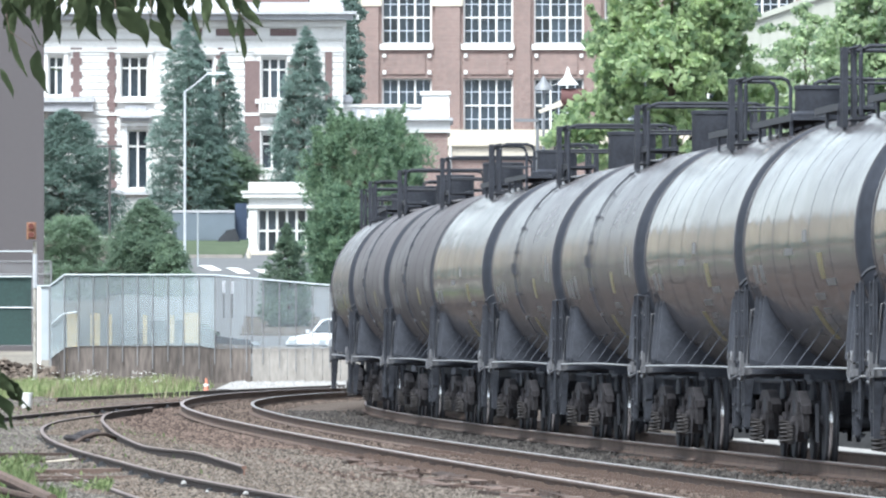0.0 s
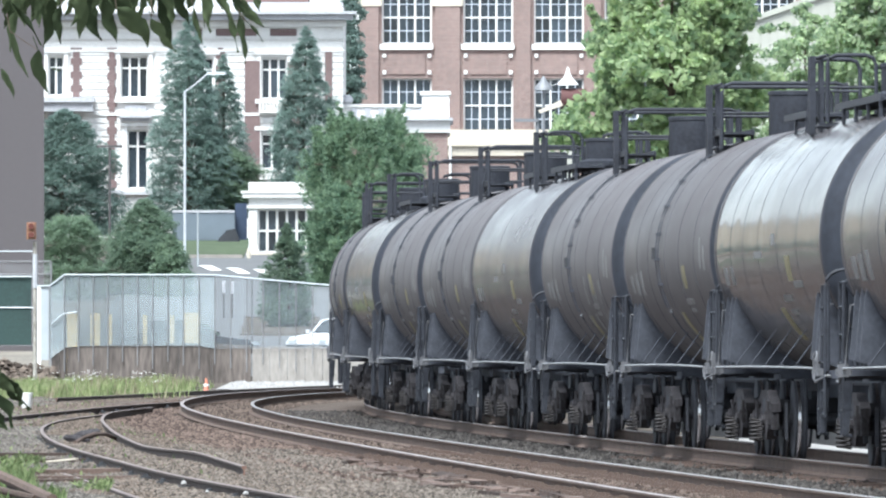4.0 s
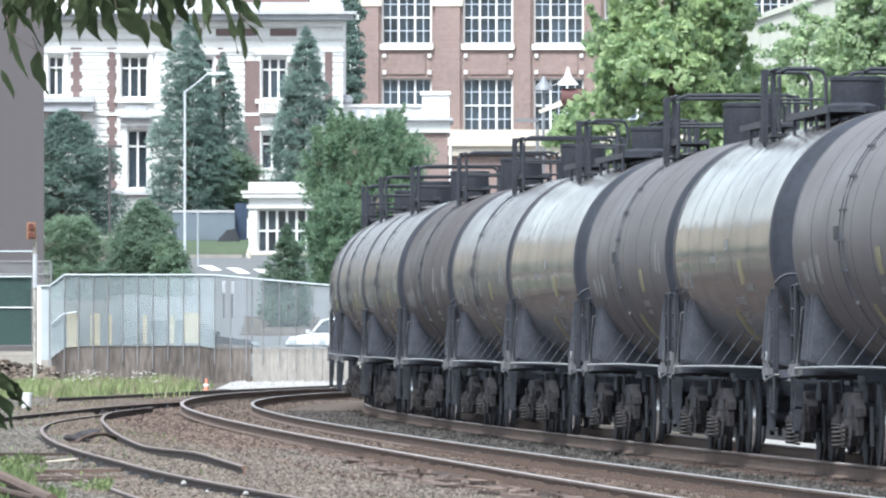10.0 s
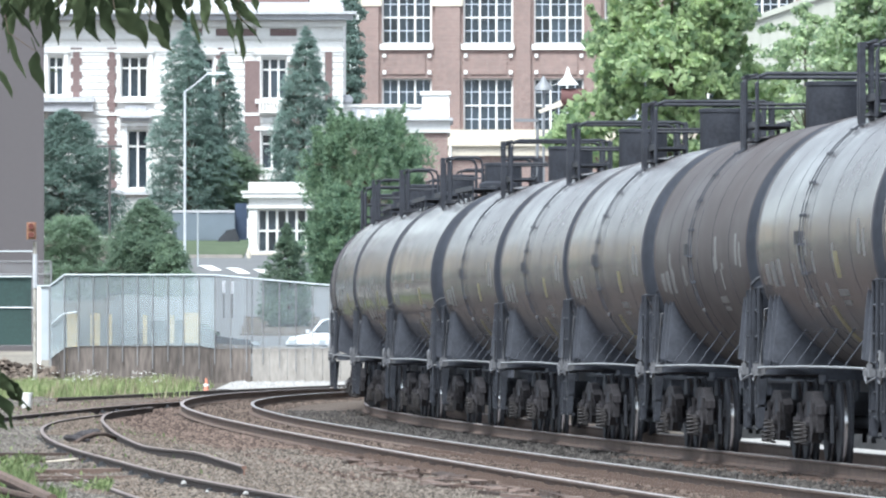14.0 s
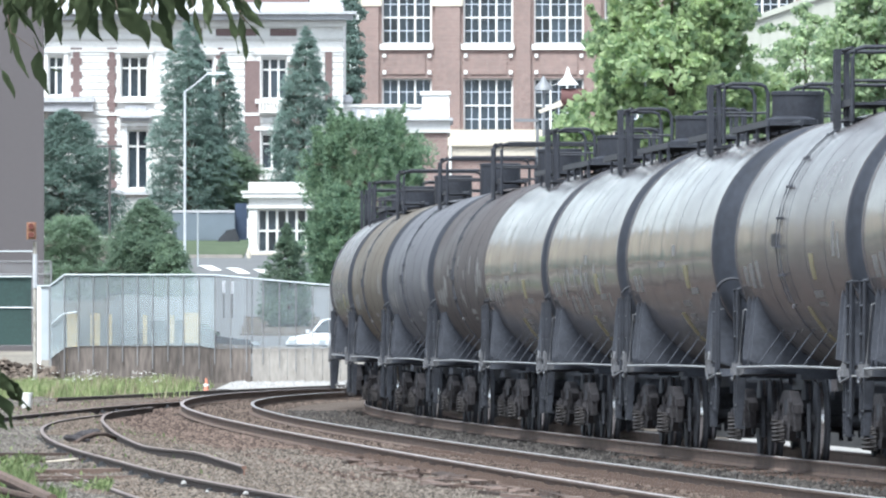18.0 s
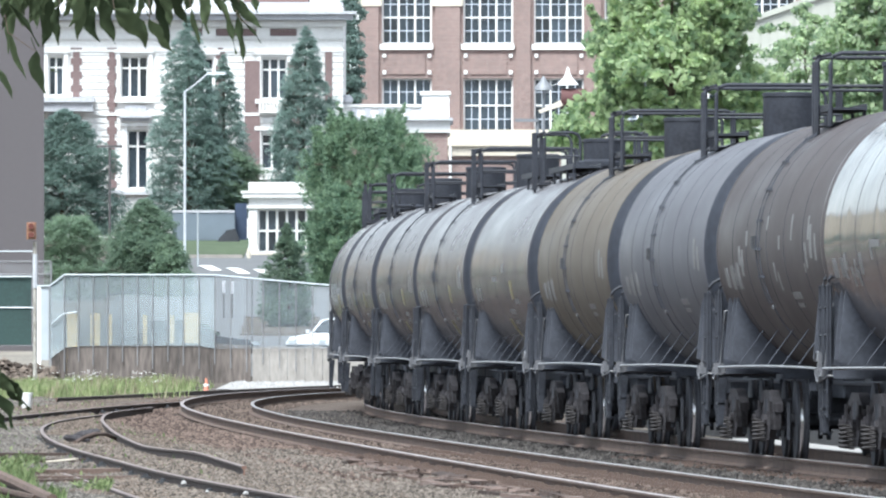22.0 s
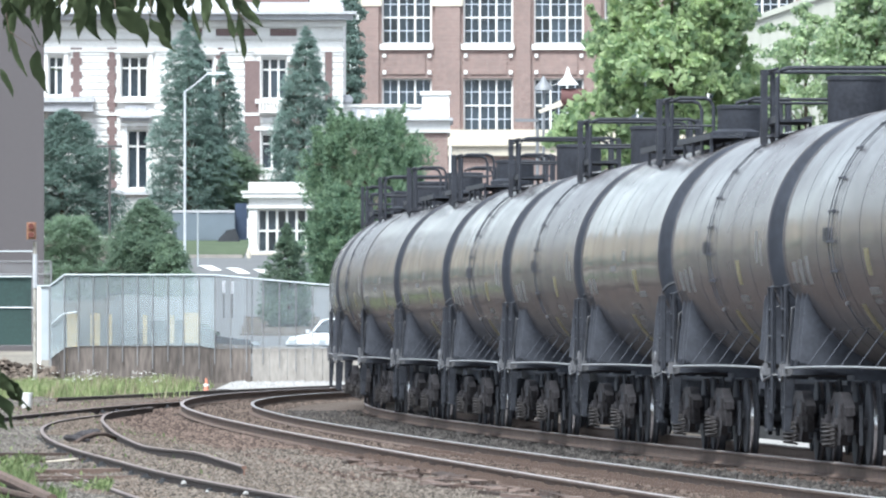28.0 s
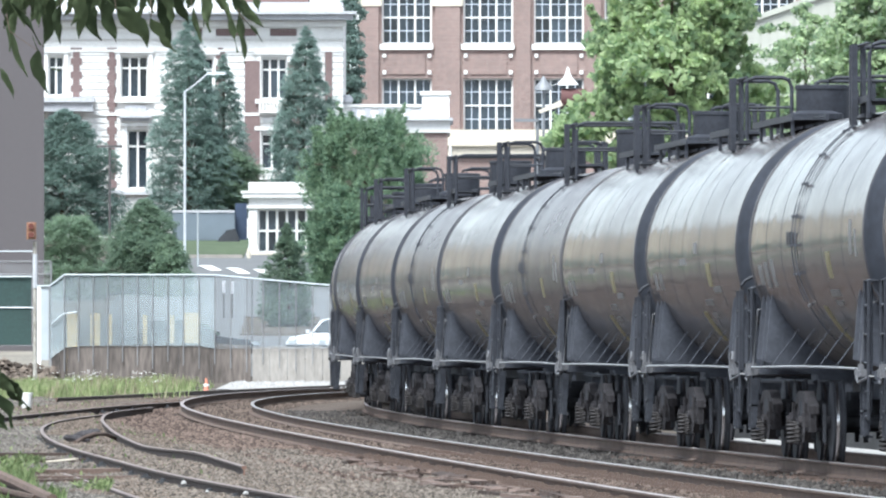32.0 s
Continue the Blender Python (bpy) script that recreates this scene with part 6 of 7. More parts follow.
def back_fence():
    """Wire fence and dark green screens beside the grey building."""
    y = 440.0
    f = thing("screened_fence", "wire fence with dark green screening beside the grey building", "fence")
    x0, x1 = -15.75466, -13.20182
    g = 0.3
    k = 0
    x = x0
    while x < x1 - 0.1:
        part("screen", Shape().box(x + 0.01, x + 1.23, y, y + 0.03, 1.29695, 2.48219), SCREEN, f)
        part("screen", Shape().box(x + 0.01, x + 1.23, y + 0.04, y + 0.07, 2.5369, 3.48509), SCREEN, f)
        x += 1.24
    for z in (2.50043, 3.50333):
        part("rail", Shape().tube([(x0, y - 0.02, z), (x1, y - 0.02, z)], 0.025, 6), GALV, f)
    f2 = thing("upper_wire_fence", "dull wire fence on the rise behind the screens", "fence")
    y2 = 452.0
    for a, c in ((-16.18433, -14.92), (-14.91, -13.01)):
        part("fence_panel", Shape().box(a, c, y2, y2 + 0.02, 1.2564, 4.06618), WIRE_D, f2)
    for x, z, m in ((-13.59934, 4.40, GALV), (-12.99992, 4.06618, FENCEPOST), (-12.99992, 3.64, FENCEPOST)):
        part("rail", Shape().tube([(-16.18433, y2 - 0.03, z), (x, y2 - 0.03, z)], 0.022, 6), m, f2)
    for x in (-14.915, -12.99):
        part("post", Shape().tube([(x, y2 - 0.01, 0.3), (x, y2 - 0.01, 4.06618)], 0.03, 6), FENCEPOST, f2)


back_fence()


def rail_signal():
    y = 405.0
    x = -12.11811
    b = thing("rail_signal", "railway signal with two lenses in an amber box", "railway signal")
    part("post", Shape().tube([(x, y, ground_z(x, y) - 0.1), (x, y, 4.37743)], 0.06, 8), TANPOST, b)
    part("post_sleeve", Shape().tube([(x, y - 0.01, 3.00113), (x, y - 0.01, 4.00818)], 0.07, 8), GREYSTONE, b)
    part("signal_box", Shape().box(-12.36987, -12.08454, y - 0.1, y + 0.15, 4.44456, 4.94809, bev=0.03), AMBER, b)
    for z in (4.8306, 4.57884):
        h = part("hood", Shape().turn([(y - 0.28, 0.10), (y - 0.1, 0.11)], "y", 14, (-12.22721, 0, z)), AMBER, b)
        part("lens", Shape().turn([(y - 0.292, 0.085), (y - 0.281, 0.088)], "y", 14, (-12.22721, 0, z)), LENS, h)
    solid("marker_post", Shape().box(-12.34853, -12.24534, 415, 415.1, 0, 3.07482), WHITE, "white painted post at the end of the fence", "post")


rail_signal()


def container():
    y = 588.0
    b = thing("storage_container", "blue-grey steel storage container on the lawn", "container")
    x0, x1 = -11.67228, -8.99179
    z0 = ground_z(-10, y) - 0.05
    part("body", Shape().box(x0, x1, y, y + 2.4, z0, 7.0585), BLUEBOX, b)
    n = 18
    for i in range(n):
        x = x0 + 0.1 + (x1 - x0 - 0.25) * i / (n - 1)
        part("rib", Shape().box(x, x + 0.06, y - 0.03, y - 0.001, z0 + 0.15, 6.96103), BLUEBOX, b)
    part("top_rail", Shape().box(x0, x1, y - 0.05, y - 0.001, 6.97322, 7.07069), GREYSTONE, b)
    solid("dark_doorway_screen", Shape().box(-8.98268, -8.47008, 589, 589.3, z0, 7.38543), NAVY, "dark navy panel between the container and the pavilion", "panel")
    t = Shape()
    vs = [(-9.73833, 586, z0), (-8.71836, 586, z0), (-8.71836, 587.5, z0), (-9.73833, 587.5, z0), (-9.32549, 586.4, 6.18931), (-8.93692, 586.4, 6.26217), (-8.93692, 587.2, 6.26217), (-9.32549, 587.2, 6.18931)]
    t.add(vs, [(0, 1, 5, 4), (1, 2, 6, 5), (2, 3, 7, 6), (3, 0, 4, 7), (4, 5, 6, 7), (3, 2, 1, 0)])
    solid("tarpaulin_cover", t, TARP, "dark tarpaulin over a low heap beside the container", "tarpaulin")


container()


def thin_pole():
    y = 552.0
    x = -9.92822
    g = ground_z(x, y)
    b = thing("thin_pole", "thin grey pole beside the lawn", "pole")
    part("pole", Shape().tube([(x, y, g - 0.1), (x, y, 6.5983)], 0.035, 8), GALV, b)
    part("cap", Shape().turn([(6.5983, 0.05), (6.64405, 0.02)], "z", 8, (x, y, 0)), GALV, b)
    x, y = -13.57, 555.0
    c = thing("cross_pole", "dark pole with a cross arm before the evergreens", "pole")
    g = ground_z(x, y)
    part("pole", Shape().tube([(x, y, g - 0.1), (x, y, 9.386)], 0.05, 8), POLE_DARK, c)
    part("cross_arm", Shape().box(x - 0.52, x + 0.52, y - 0.11, y - 0.051, 9.3, 9.4, bev=0.01), POLE_DARK, c)


thin_pole()


def vehicle(x, y, rz, paint, label, scale=1.0, van=False):
    """A parked car: body, cabin with glass, wheels."""
    b = thing("parked_car", label, "car", "parked cars behind the fence", at=pose(x, y, ground_z(x, y) + 0.031, 0, 0, rz))
    low = [(-2.2, 0.35), (2.2, 0.35), (2.25, 0.62), (2.0, 0.82), (1.1, 0.92), (-1.7, 0.95), (-2.2, 0.85), (-2.28, 0.55)]
    part("body", Shape().plate(low, -0.86, 0.86), paint, b)
    cab = [(-1.75, 0.95), (1.05, 0.92), (0.35, 1.40), (-0.2, 1.47), (-1.2, 1.44)] if not van else [(-2.1, 0.95), (1.3, 0.92), (0.8, 1.75), (-1.9, 1.85)]
    part("cabin", Shape().plate(cab, -0.72, 0.72), paint, b)
    glass = [(-1.5, 1.0), (0.85, 0.98), (0.3, 1.34), (-0.2, 1.40), (-1.15, 1.37)] if not van else [(-0.4, 1.1), (1.1, 1.05), (0.7, 1.6), (-0.4, 1.65)]
    part("side_window", Shape().plate(glass, -0.735, -0.722), CAR_GLASS, b)
    part("side_window", Shape().plate(glass, 0.722, 0.735), CAR_GLASS, b)
    part("windscreen", Shape().add([(1.0, -0.62, 0.97), (1.0, 0.62, 0.97), (0.40, 0.58, 1.39), (0.40, -0.58, 1.39), (0.97, -0.62, 0.95), (0.97, 0.62, 0.95), (0.37, 0.58, 1.37), (0.37, -0.58, 1.37)], [(0, 1, 2, 3), (7, 6, 5, 4), (0, 3, 7, 4), (1, 5, 6, 2), (3, 2, 6, 7), (0, 4, 5, 1)]), CAR_GLASS, b)
    part("bumper", Shape().box(2.2, 2.34, -0.84, 0.84, 0.36, 0.56, bev=0.05), CAR_GLASS, b)
    for sy in (-0.62, 0.62):
        part("headlight", Shape().box(2.1, 2.27, sy - 0.16, sy + 0.16, 0.62, 0.74, bev=0.05), GALV, b)
        part("door_mirror", Shape().box(0.78, 0.92, sy * 1.46 - 0.07, sy * 1.46 + 0.07, 0.96, 1.08, bev=0.03), paint, b)
    for wx in (-1.35, 1.38):
        for wy in (-0.8, 0.8):
            w = part("wheel", Shape().turn([(wy - 0.1, 0.2), (wy - 0.1, 0.31), (wy + 0.1, 0.31), (wy + 0.1, 0.2)], "y", 16, (wx, 0, 0.31)), RUBBER, b)
            part("rim", Shape().turn([(wy - 0.105, 0.05), (wy - 0.105, 0.2), (wy + 0.105, 0.2), (wy + 0.105, 0.05)], "y", 12, (wx, 0, 0.31)), GALV, w)
    return b


vehicle(-3.3, 458, 236, CAR_WHITE, "white parked car behind the wire fence")
vehicle(-8.44758, 455, -4, CAR_DARK, "dark parked car behind the wire fence")


def parking_island():
    """A kerbed strip under the small conifer, and a sign post behind it."""
    x0, x1, y = -7.23058, -4.51156, 486.0
    z = ground_z(x0, y)
    b = thing("parking_island", "low kerbed planting island in the parking lot", "island")
    part("kerb", Shape().box(x0, x1, y, y + 0.15, z - 0.05, z + 0.12, bev=0.03), STONE_PALE, b)
    part("kerb", Shape().box(x0, x1, y + 12.0, y + 12.15, ground_z(x0, y + 12) - 0.05, ground_z(x0, y + 12) + 0.16, bev=0.03), STONE_PALE, b)
    za, zb = z + 0.1, ground_z(x0, y + 12) + 0.1
    part("soil_bed", Shape().add([(x0, y + 0.152, za), (x1, y + 0.152, za), (x1, y + 11.998, zb), (x0, y + 11.998, zb), (x0, y + 0.152, za - 0.3), (x1, y + 0.152, za - 0.3), (x1, y + 11.998, zb - 0.3), (x0, y + 11.998, zb - 0.3)], [(0, 1, 2, 3), (7, 6, 5, 4), (0, 4, 5, 1), (1, 5, 6, 2), (2, 6, 7, 3), (3, 7, 4, 0)]), GROUND, b)
    for x, y, top, plate in ((-8.04, 500.0, 3.68, True), (-7.73, 500.0, 3.66, True), (-6.58, 470.0, 3.51, False)):
        g = ground_z(x, y)
        c = thing("sign_post", "grey street sign post with a small pale plate" if plate else "thin bare dark post in the parking lot", "sign post")
        part("post", Shape().tube([(x, y, g), (x, y, top)], 0.03, 8), POLE_DARK, c)
        if plate:
            part("plate", Shape().box(x - 0.06, x + 0.06, y - 0.05, y - 0.033, top - 0.5, top - 0.03, bev=0.004), GREYSTONE, c)


parking_island()


# ---- small things beside the track ----
def traffic_cone():
    x, y = -6.5116, 375.0
    g = ground_z(x, y) + 0.01
    b = thing("traffic_cone", "small faded orange traffic cone on the gravel", "traffic cone", at=pose(x, y, g))
    part("base", Shape().box(-0.11, 0.11, -0.11, 0.11, 0, 0.03, bev=0.02), ORANGE, b)
    part("cone", Shape().turn([(0.03, 0.085), (0.16, 0.065), (0.42, 0.025)], "z", 16), ORANGE, b, smooth=True)
    part("reflective_band", Shape().turn([(0.2, 0.068), (0.26, 0.058)], "z", 16), WHITE, b, "pale band")


traffic_cone()


def bucket():
    x, y = -9.16287, 300.0
    g = ground_z(x, y)
    b = thing("white_bucket", "white plastic bucket standing on the gravel", "bucket", at=pose(x, y, g))
    part("shell", Shape().turn([(0, 0.10), (0.02, 0.11), (0.30, 0.13), (0.31, 0.14), (0.33, 0.14)], "z", 18), WHITE, b, smooth=True)
    part("lid", Shape().turn([(0.331, 0.142), (0.35, 0.14), (0.352, 0.05)], "z", 18), WHITE, b)


bucket()


def debris():
    z = ground_z(-4.2, 205)
    zg = z + 0.03
    s = Shape().tube([(-5.41782, 201.0, zg - 0.01), (-5.33369, 202.0, zg + 0.05), (-5.2075, 203.0, zg + 0.10), (-5.05607, 204.0, zg + 0.10), (-4.91305, 205.0, zg + 0.02)], 0.03, 8)
    solid("bent_bar", s, RAIL, "bent rusty bar lying between the side tracks", "scrap", smooth=True)
    s = Shape().turn([(-0.25, 0.02), (-0.2, 0.06), (-0.08, 0.085), (0.06, 0.075), (0.18, 0.06), (0.22, 0.02)], "x", 9)
    solid("rusty_lump", s, TRUCK, "dark rotten lump of wood on the gravel", "scrap", at=pose(-5.34306, 204.5, zg + 0.08, 0, -14, 15))
    s = Shape().turn([(-0.2, 0.02), (-0.16, 0.05), (0.0, 0.06), (0.16, 0.045), (0.2, 0.02)], "x", 8)
    solid("rusty_lump", s, TRUCK, "dark rotten lump of wood on the gravel", "scrap", at=pose(-5.45147, 203, zg + 0.03, 0, 8, 10))
    s = Shape().prism([(-0.2, 0.0), (-0.1, -0.04), (0.05, -0.05), (0.17, -0.03), (0.2, 0.01), (0.06, 0.035), (-0.1, 0.03)], 0, 0.02)
    solid("pale_board", s, CREAM, "short pale painted board on the gravel", "board", at=pose(-4.69258, 168, ground_z(-4.6, 168) + 0.06, 0, -5, 4))
    for px, py, r in ((-2.68, 141, 0.035), (-1.9, 131.5, 0.03), (-2.3, 133, 0.02)):
        solid("pale_stone", Shape().turn([(-r * 0.7, r * 0.4), (-r * 0.2, r), (r * 0.5, r * 0.7), (r * 0.8, r * 0.2)], "z", 8), PALE, "pale round stone on the ballast", "stone", "pale loose stones", at=pose(px, py, ground_z(px, py) + 0.07))
    # a cut length of old beam propped at the corner of the view
    za, zb = 0.13, 0.00494
    s = Shape()
    s.tube([(-4.47344, 131, 0.20912), (-4.11637, 128, za), (-3.47004, 121, zb)], 0.055, 8)
    solid("rusty_beam", s, RAIL, "rusty beam propped at the edge of the weeds", "beam", smooth=True)
    s = Shape().box(-0.05, 0.05, -0.05, 0.05, -0.35, 0.0, bev=0.01)
    solid("beam_prop", s, TRUCK, "dark post that props the rusty beam", "post", at=pose(-4.02105, 127.3, za - 0.06, 0, 6, 0))
    s = Shape().tube([(-4.25048, 127, 0.05632), (-3.66051, 122.5, -0.00162)], 0.035, 8)
    solid("old_plank", s, TIE, "rotten dark plank under the rusty beam", "plank")


debris()


# ---- trees ----
def leaf_cloud(boughs, per, size, rng, flat=0.8, spray=0.0):
    """Small leaves round the outside of each bough (x, y, z, radius), facing out and up."""
    c = np.repeat(np.asarray(boughs), per, axis=0)
    n = len(c)
    d = rng.normal(size=(n, 3))
    d[:, 2] = np.where(d[:, 2] < -0.3, -d[:, 2], d[:, 2])
    d /= np.linalg.norm(d, axis=1, keepdims=True)
    r = c[:, 3:4] * (0.55 + 0.5 * rng.random((n, 1)))
    p = c[:, :3] + d * r * np.array([1.0, 1.0, flat])
    nor = d + (np.array([0, -0.25, 0.45]) + rng.normal(size=(n, 3)) * 0.3 if spray else rng.normal(size=(n, 3)) * 0.8)
    nor /= np.linalg.norm(nor, axis=1, keepdims=True)
    u = np.cross(nor, rng.normal(size=(n, 3)))
    u /= np.linalg.norm(u, axis=1, keepdims=True) + 1e-9
    if spray:
        u = d * np.array([1.0, 1.0, 0.35]) + np.array([0, 0, 0.45 - 0.75 * (spray > 1)]) + rng.normal(size=(n, 3)) * 0.35
        u /= np.linalg.norm(u, axis=1, keepdims=True)
        w = np.cross(nor, u)
        w /= np.linalg.norm(w, axis=1, keepdims=True) + 1e-9
        w *= 0.55
        u *= 1.5
    else:
        w = np.cross(nor, u)
    s = size * (0.6 + 0.8 * rng.random((n, 1)))
    v = np.stack([p - u * s, p + w * s * 0.6, p + u * s, p - w * s * 0.6], 1).reshape(-1, 3)
    return v.tolist(), np.arange(4 * n).reshape(-1, 4).tolist()


def limbs(shape, base, top, r, tips, rng):
    """A tapered trunk with limbs that reach towards some of the clumps."""
    base, top = Vector(base), Vector(top)
    mid = base.lerp(top, 0.5) + Vector((rng.normal() * 0.1, rng.normal() * 0.1, 0))
    shape.tube([base, base.lerp(mid, 0.5), mid, mid.lerp(top, 0.6), top], r, 8, r * 0.18)
    for tip in tips:
        tip = Vector(tip)
        k = max(0.15, min(0.9, (tip.z - base.z) / max(0.1, top.z - base.z) - 0.15))
        st = base.lerp(top, k)
        m = st.lerp(tip, 0.5) + Vector((0, 0, 0.12 * (tip - st).length))
        shape.tube([st, m, tip], r * 0.35 * (1 - k * 0.6), 5, r * 0.06)


def tree(name, label, x, y, z0, z1, envelope, leaf, boughs, radius, per, size, seed, trunk=0.16, inner=0.35, lean=0.0, group="", flat=0.8, ragged=1.0, spray=0.0, shoots=0):
    """envelope: (share of the height, half width) pairs; the crown is made of boughs of leaves with gaps between."""
    rng = np.random.default_rng(seed)
    g = ground_z(x, y) - 0.1
    hs, ws = [e[0] for e in envelope], [e[1] for e in envelope]
    cs = []
    ph = rng.random(6) * 6.283
    while len(cs) < boughs:
        h = rng.random()
        w = float(np.interp(h, hs, ws))
        if rng.random() > w / max(ws) + 0.06:
            continue
        a = rng.random() * 6.283
        lump = 1 + ragged * (0.14 * math.sin(3 * a + ph[0] + 5 * h) + 0.12 * math.sin(2 * a + ph[1] - 9 * h) + 0.10 * math.sin(17 * h + ph[2] + a))
        r = max(0.0, w * lump * 1.06 - radius * 0.35) * (inner + (1 - inner) * rng.random() ** 0.5)
        cs.append((x + lean * h + r * math.cos(a), y + r * math.sin(a) * 0.9, z0 + h * (z1 - z0), radius * rng.uniform(0.55, 1.25) * (0.45 + 0.55 * min(1, w / max(ws) * 1.3))))
    for _ in range(shoots):
        # shoots that rise out of the crown
        h, a = 0.35 + 0.62 * rng.random(), rng.random() * 6.283
        w = float(np.interp(h, hs, ws)) * (0.55 + 0.4 * rng.random())
        ln, out = rng.uniform(0.4, 1.15), rng.uniform(0.15, 0.8)
        for k in range(6):
            q = k / 5 * ln
            cs.append((x + (w + out * q * 0.7) * math.cos(a), y + (w + out * q * 0.7) * math.sin(a), z0 + h * (z1 - z0) - 0.25 + q, radius * (0.62 - 0.42 * k / 5)))
    t = thing(name, label, "tree" if "shrub" not in name else "shrub", group)
    s = Shape()
    tips = [cs[int(i)][:3] for i in rng.integers(0, len(cs), 16)]
    limbs(s, (x, y, g), (x + lean * 0.8, y, z0 + 0.85 * (z1 - z0)), trunk, tips, rng)
    part("trunk", s, BARK, t)
    v, f = leaf_cloud(cs, per, size, rng, flat, spray)
    part("crown", bulk("crown", v, f, leaf), None, t)
    return t


CONE = ((0, 0.8), (0.12, 1.0), (0.45, 0.85), (0.75, 0.53), (0.93, 0.22), (1.0, 0.04))
ROUND = ((0, 0.35), (0.15, 0.8), (0.4, 1.0), (0.65, 0.95), (0.85, 0.65), (1.0, 0.2))
BUSH = ((0, 0.9), (0.3, 1.0), (0.6, 0.85), (0.85, 0.5), (1.0, 0.1))


def env(shape, w):
    return [(h, k * w) for h, k in shape]


# evergreens before the white building
EG = "evergreens before the white building"
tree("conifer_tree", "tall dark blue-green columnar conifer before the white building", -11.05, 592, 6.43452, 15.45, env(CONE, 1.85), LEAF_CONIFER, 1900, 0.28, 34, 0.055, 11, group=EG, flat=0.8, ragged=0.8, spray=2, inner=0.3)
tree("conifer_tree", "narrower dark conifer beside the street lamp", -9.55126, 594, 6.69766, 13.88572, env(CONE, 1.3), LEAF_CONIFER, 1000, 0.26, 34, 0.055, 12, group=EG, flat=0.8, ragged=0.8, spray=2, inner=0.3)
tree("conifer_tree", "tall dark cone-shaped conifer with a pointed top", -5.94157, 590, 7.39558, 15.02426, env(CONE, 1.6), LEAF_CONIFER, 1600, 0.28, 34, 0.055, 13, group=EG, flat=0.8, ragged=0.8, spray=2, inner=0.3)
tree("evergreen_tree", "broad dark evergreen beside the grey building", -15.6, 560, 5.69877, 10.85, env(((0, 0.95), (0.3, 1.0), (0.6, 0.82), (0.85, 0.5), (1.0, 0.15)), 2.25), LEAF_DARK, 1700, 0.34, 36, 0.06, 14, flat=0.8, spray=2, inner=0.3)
tree("evergreen_tree", "low dense foliage below the tall conifers", -9.43688, 593, 6.81163, 9.83438, env(ROUND, 1.6), LEAF_HEDGE, 700, 0.3, 36, 0.055, 15, flat=0.6, spray=2, inner=0.3)
tree("evergreen_shrub", "big rounded dark evergreen shrub above the fence", -11.39992, 520, 3.02194, 6.77162, env(((0, 0.9), (0.25, 1.0), (0.5, 0.85), (0.8, 0.5), (1.0, 0.12)), 1.75), LEAF_SHRUB, 1500, 0.3, 36, 0.05, 16, trunk=0.12, flat=0.7, spray=2, inner=0.3)
tree("evergreen_shrub", "clipped green hedge shrub above the fence", -14.06486, 515, 3.00644, 6.0371, env(((0, 1), (0.5, 1), (0.85, 0.9), (1, 0.6)), 1.25), LEAF_HEDGE, 800, 0.28, 36, 0.05, 17, trunk=0.1, spray=2, inner=0.3)
tree("evergreen_shrub", "small green shrub between the hedge and the evergreen", -10.39005, 518, 3.01574, 5.37711, env(BUSH, 0.75), LEAF_HEDGE, 159, 0.34, 70, 0.055, 18, trunk=0.08)
tree("young_conifer", "small dark green conifer before the pavilion", -5.62752, 492, 1.95644, 5.66734, env(CONE, 0.95), LEAF_SHRUB, 800, 0.21, 34, 0.046, 19, trunk=0.07, flat=0.8, spray=2, inner=0.3)
tree("broadleaf_tree", "full mid-green broadleaf tree beside the pavilion", -2.86013, 535, 3.51186, 10.11899, env(((0, 0.75), (0.2, 1.0), (0.5, 1.0), (0.75, 0.92), (0.9, 0.7), (1.0, 0.35)), 2.5), LEAF_MID, 620, 0.34, 40, 0.07, 20, trunk=0.2, flat=1.3, ragged=1.5, spray=1, shoots=200)
tree("broadleaf_tree", "darker foliage at the foot of the broadleaf tree", -4.02619, 528, 3.37496, 7.42303, env(BUSH, 1.2), LEAF_MID, 420, 0.36, 40, 0.07, 21, trunk=0.12, spray=1, shoots=40)
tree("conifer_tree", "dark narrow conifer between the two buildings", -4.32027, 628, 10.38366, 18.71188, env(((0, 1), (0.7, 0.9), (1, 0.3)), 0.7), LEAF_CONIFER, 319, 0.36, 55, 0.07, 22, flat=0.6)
# light green trees behind the train
PT = "light green trees behind the train"
tree("plane_tree", "large light green broadleaf tree rising behind the train", 7.4, 440, 6.23851, 13.75, env(((0, 0.62), (0.2, 0.95), (0.45, 1.03), (0.65, 0.9), (0.8, 0.68), (1.0, 0.35)), 2.75), LEAF_LIGHT, 640, 0.42, 38, 0.15, 23, trunk=0.2, group=PT, flat=0.9, ragged=1.6, shoots=60, inner=0.55)
tree("plane_tree", "light green tree with gaps in its crown behind the train", 12.08682, 455, 6.59168, 12.53138, env(ROUND, 1.9), LEAF_SHADY, 170, 0.40, 44, 0.105, 24, trunk=0.14, group=PT, flat=0.9, ragged=1.5)
tree("plane_tree", "dense green tree behind the tank cars", 14.28512, 450, 6.53474, 13.80785, env(ROUND, 1.7), LEAF_SHADY, 340, 0.45, 46, 0.12, 25, trunk=0.16, group=PT, flat=0.9)


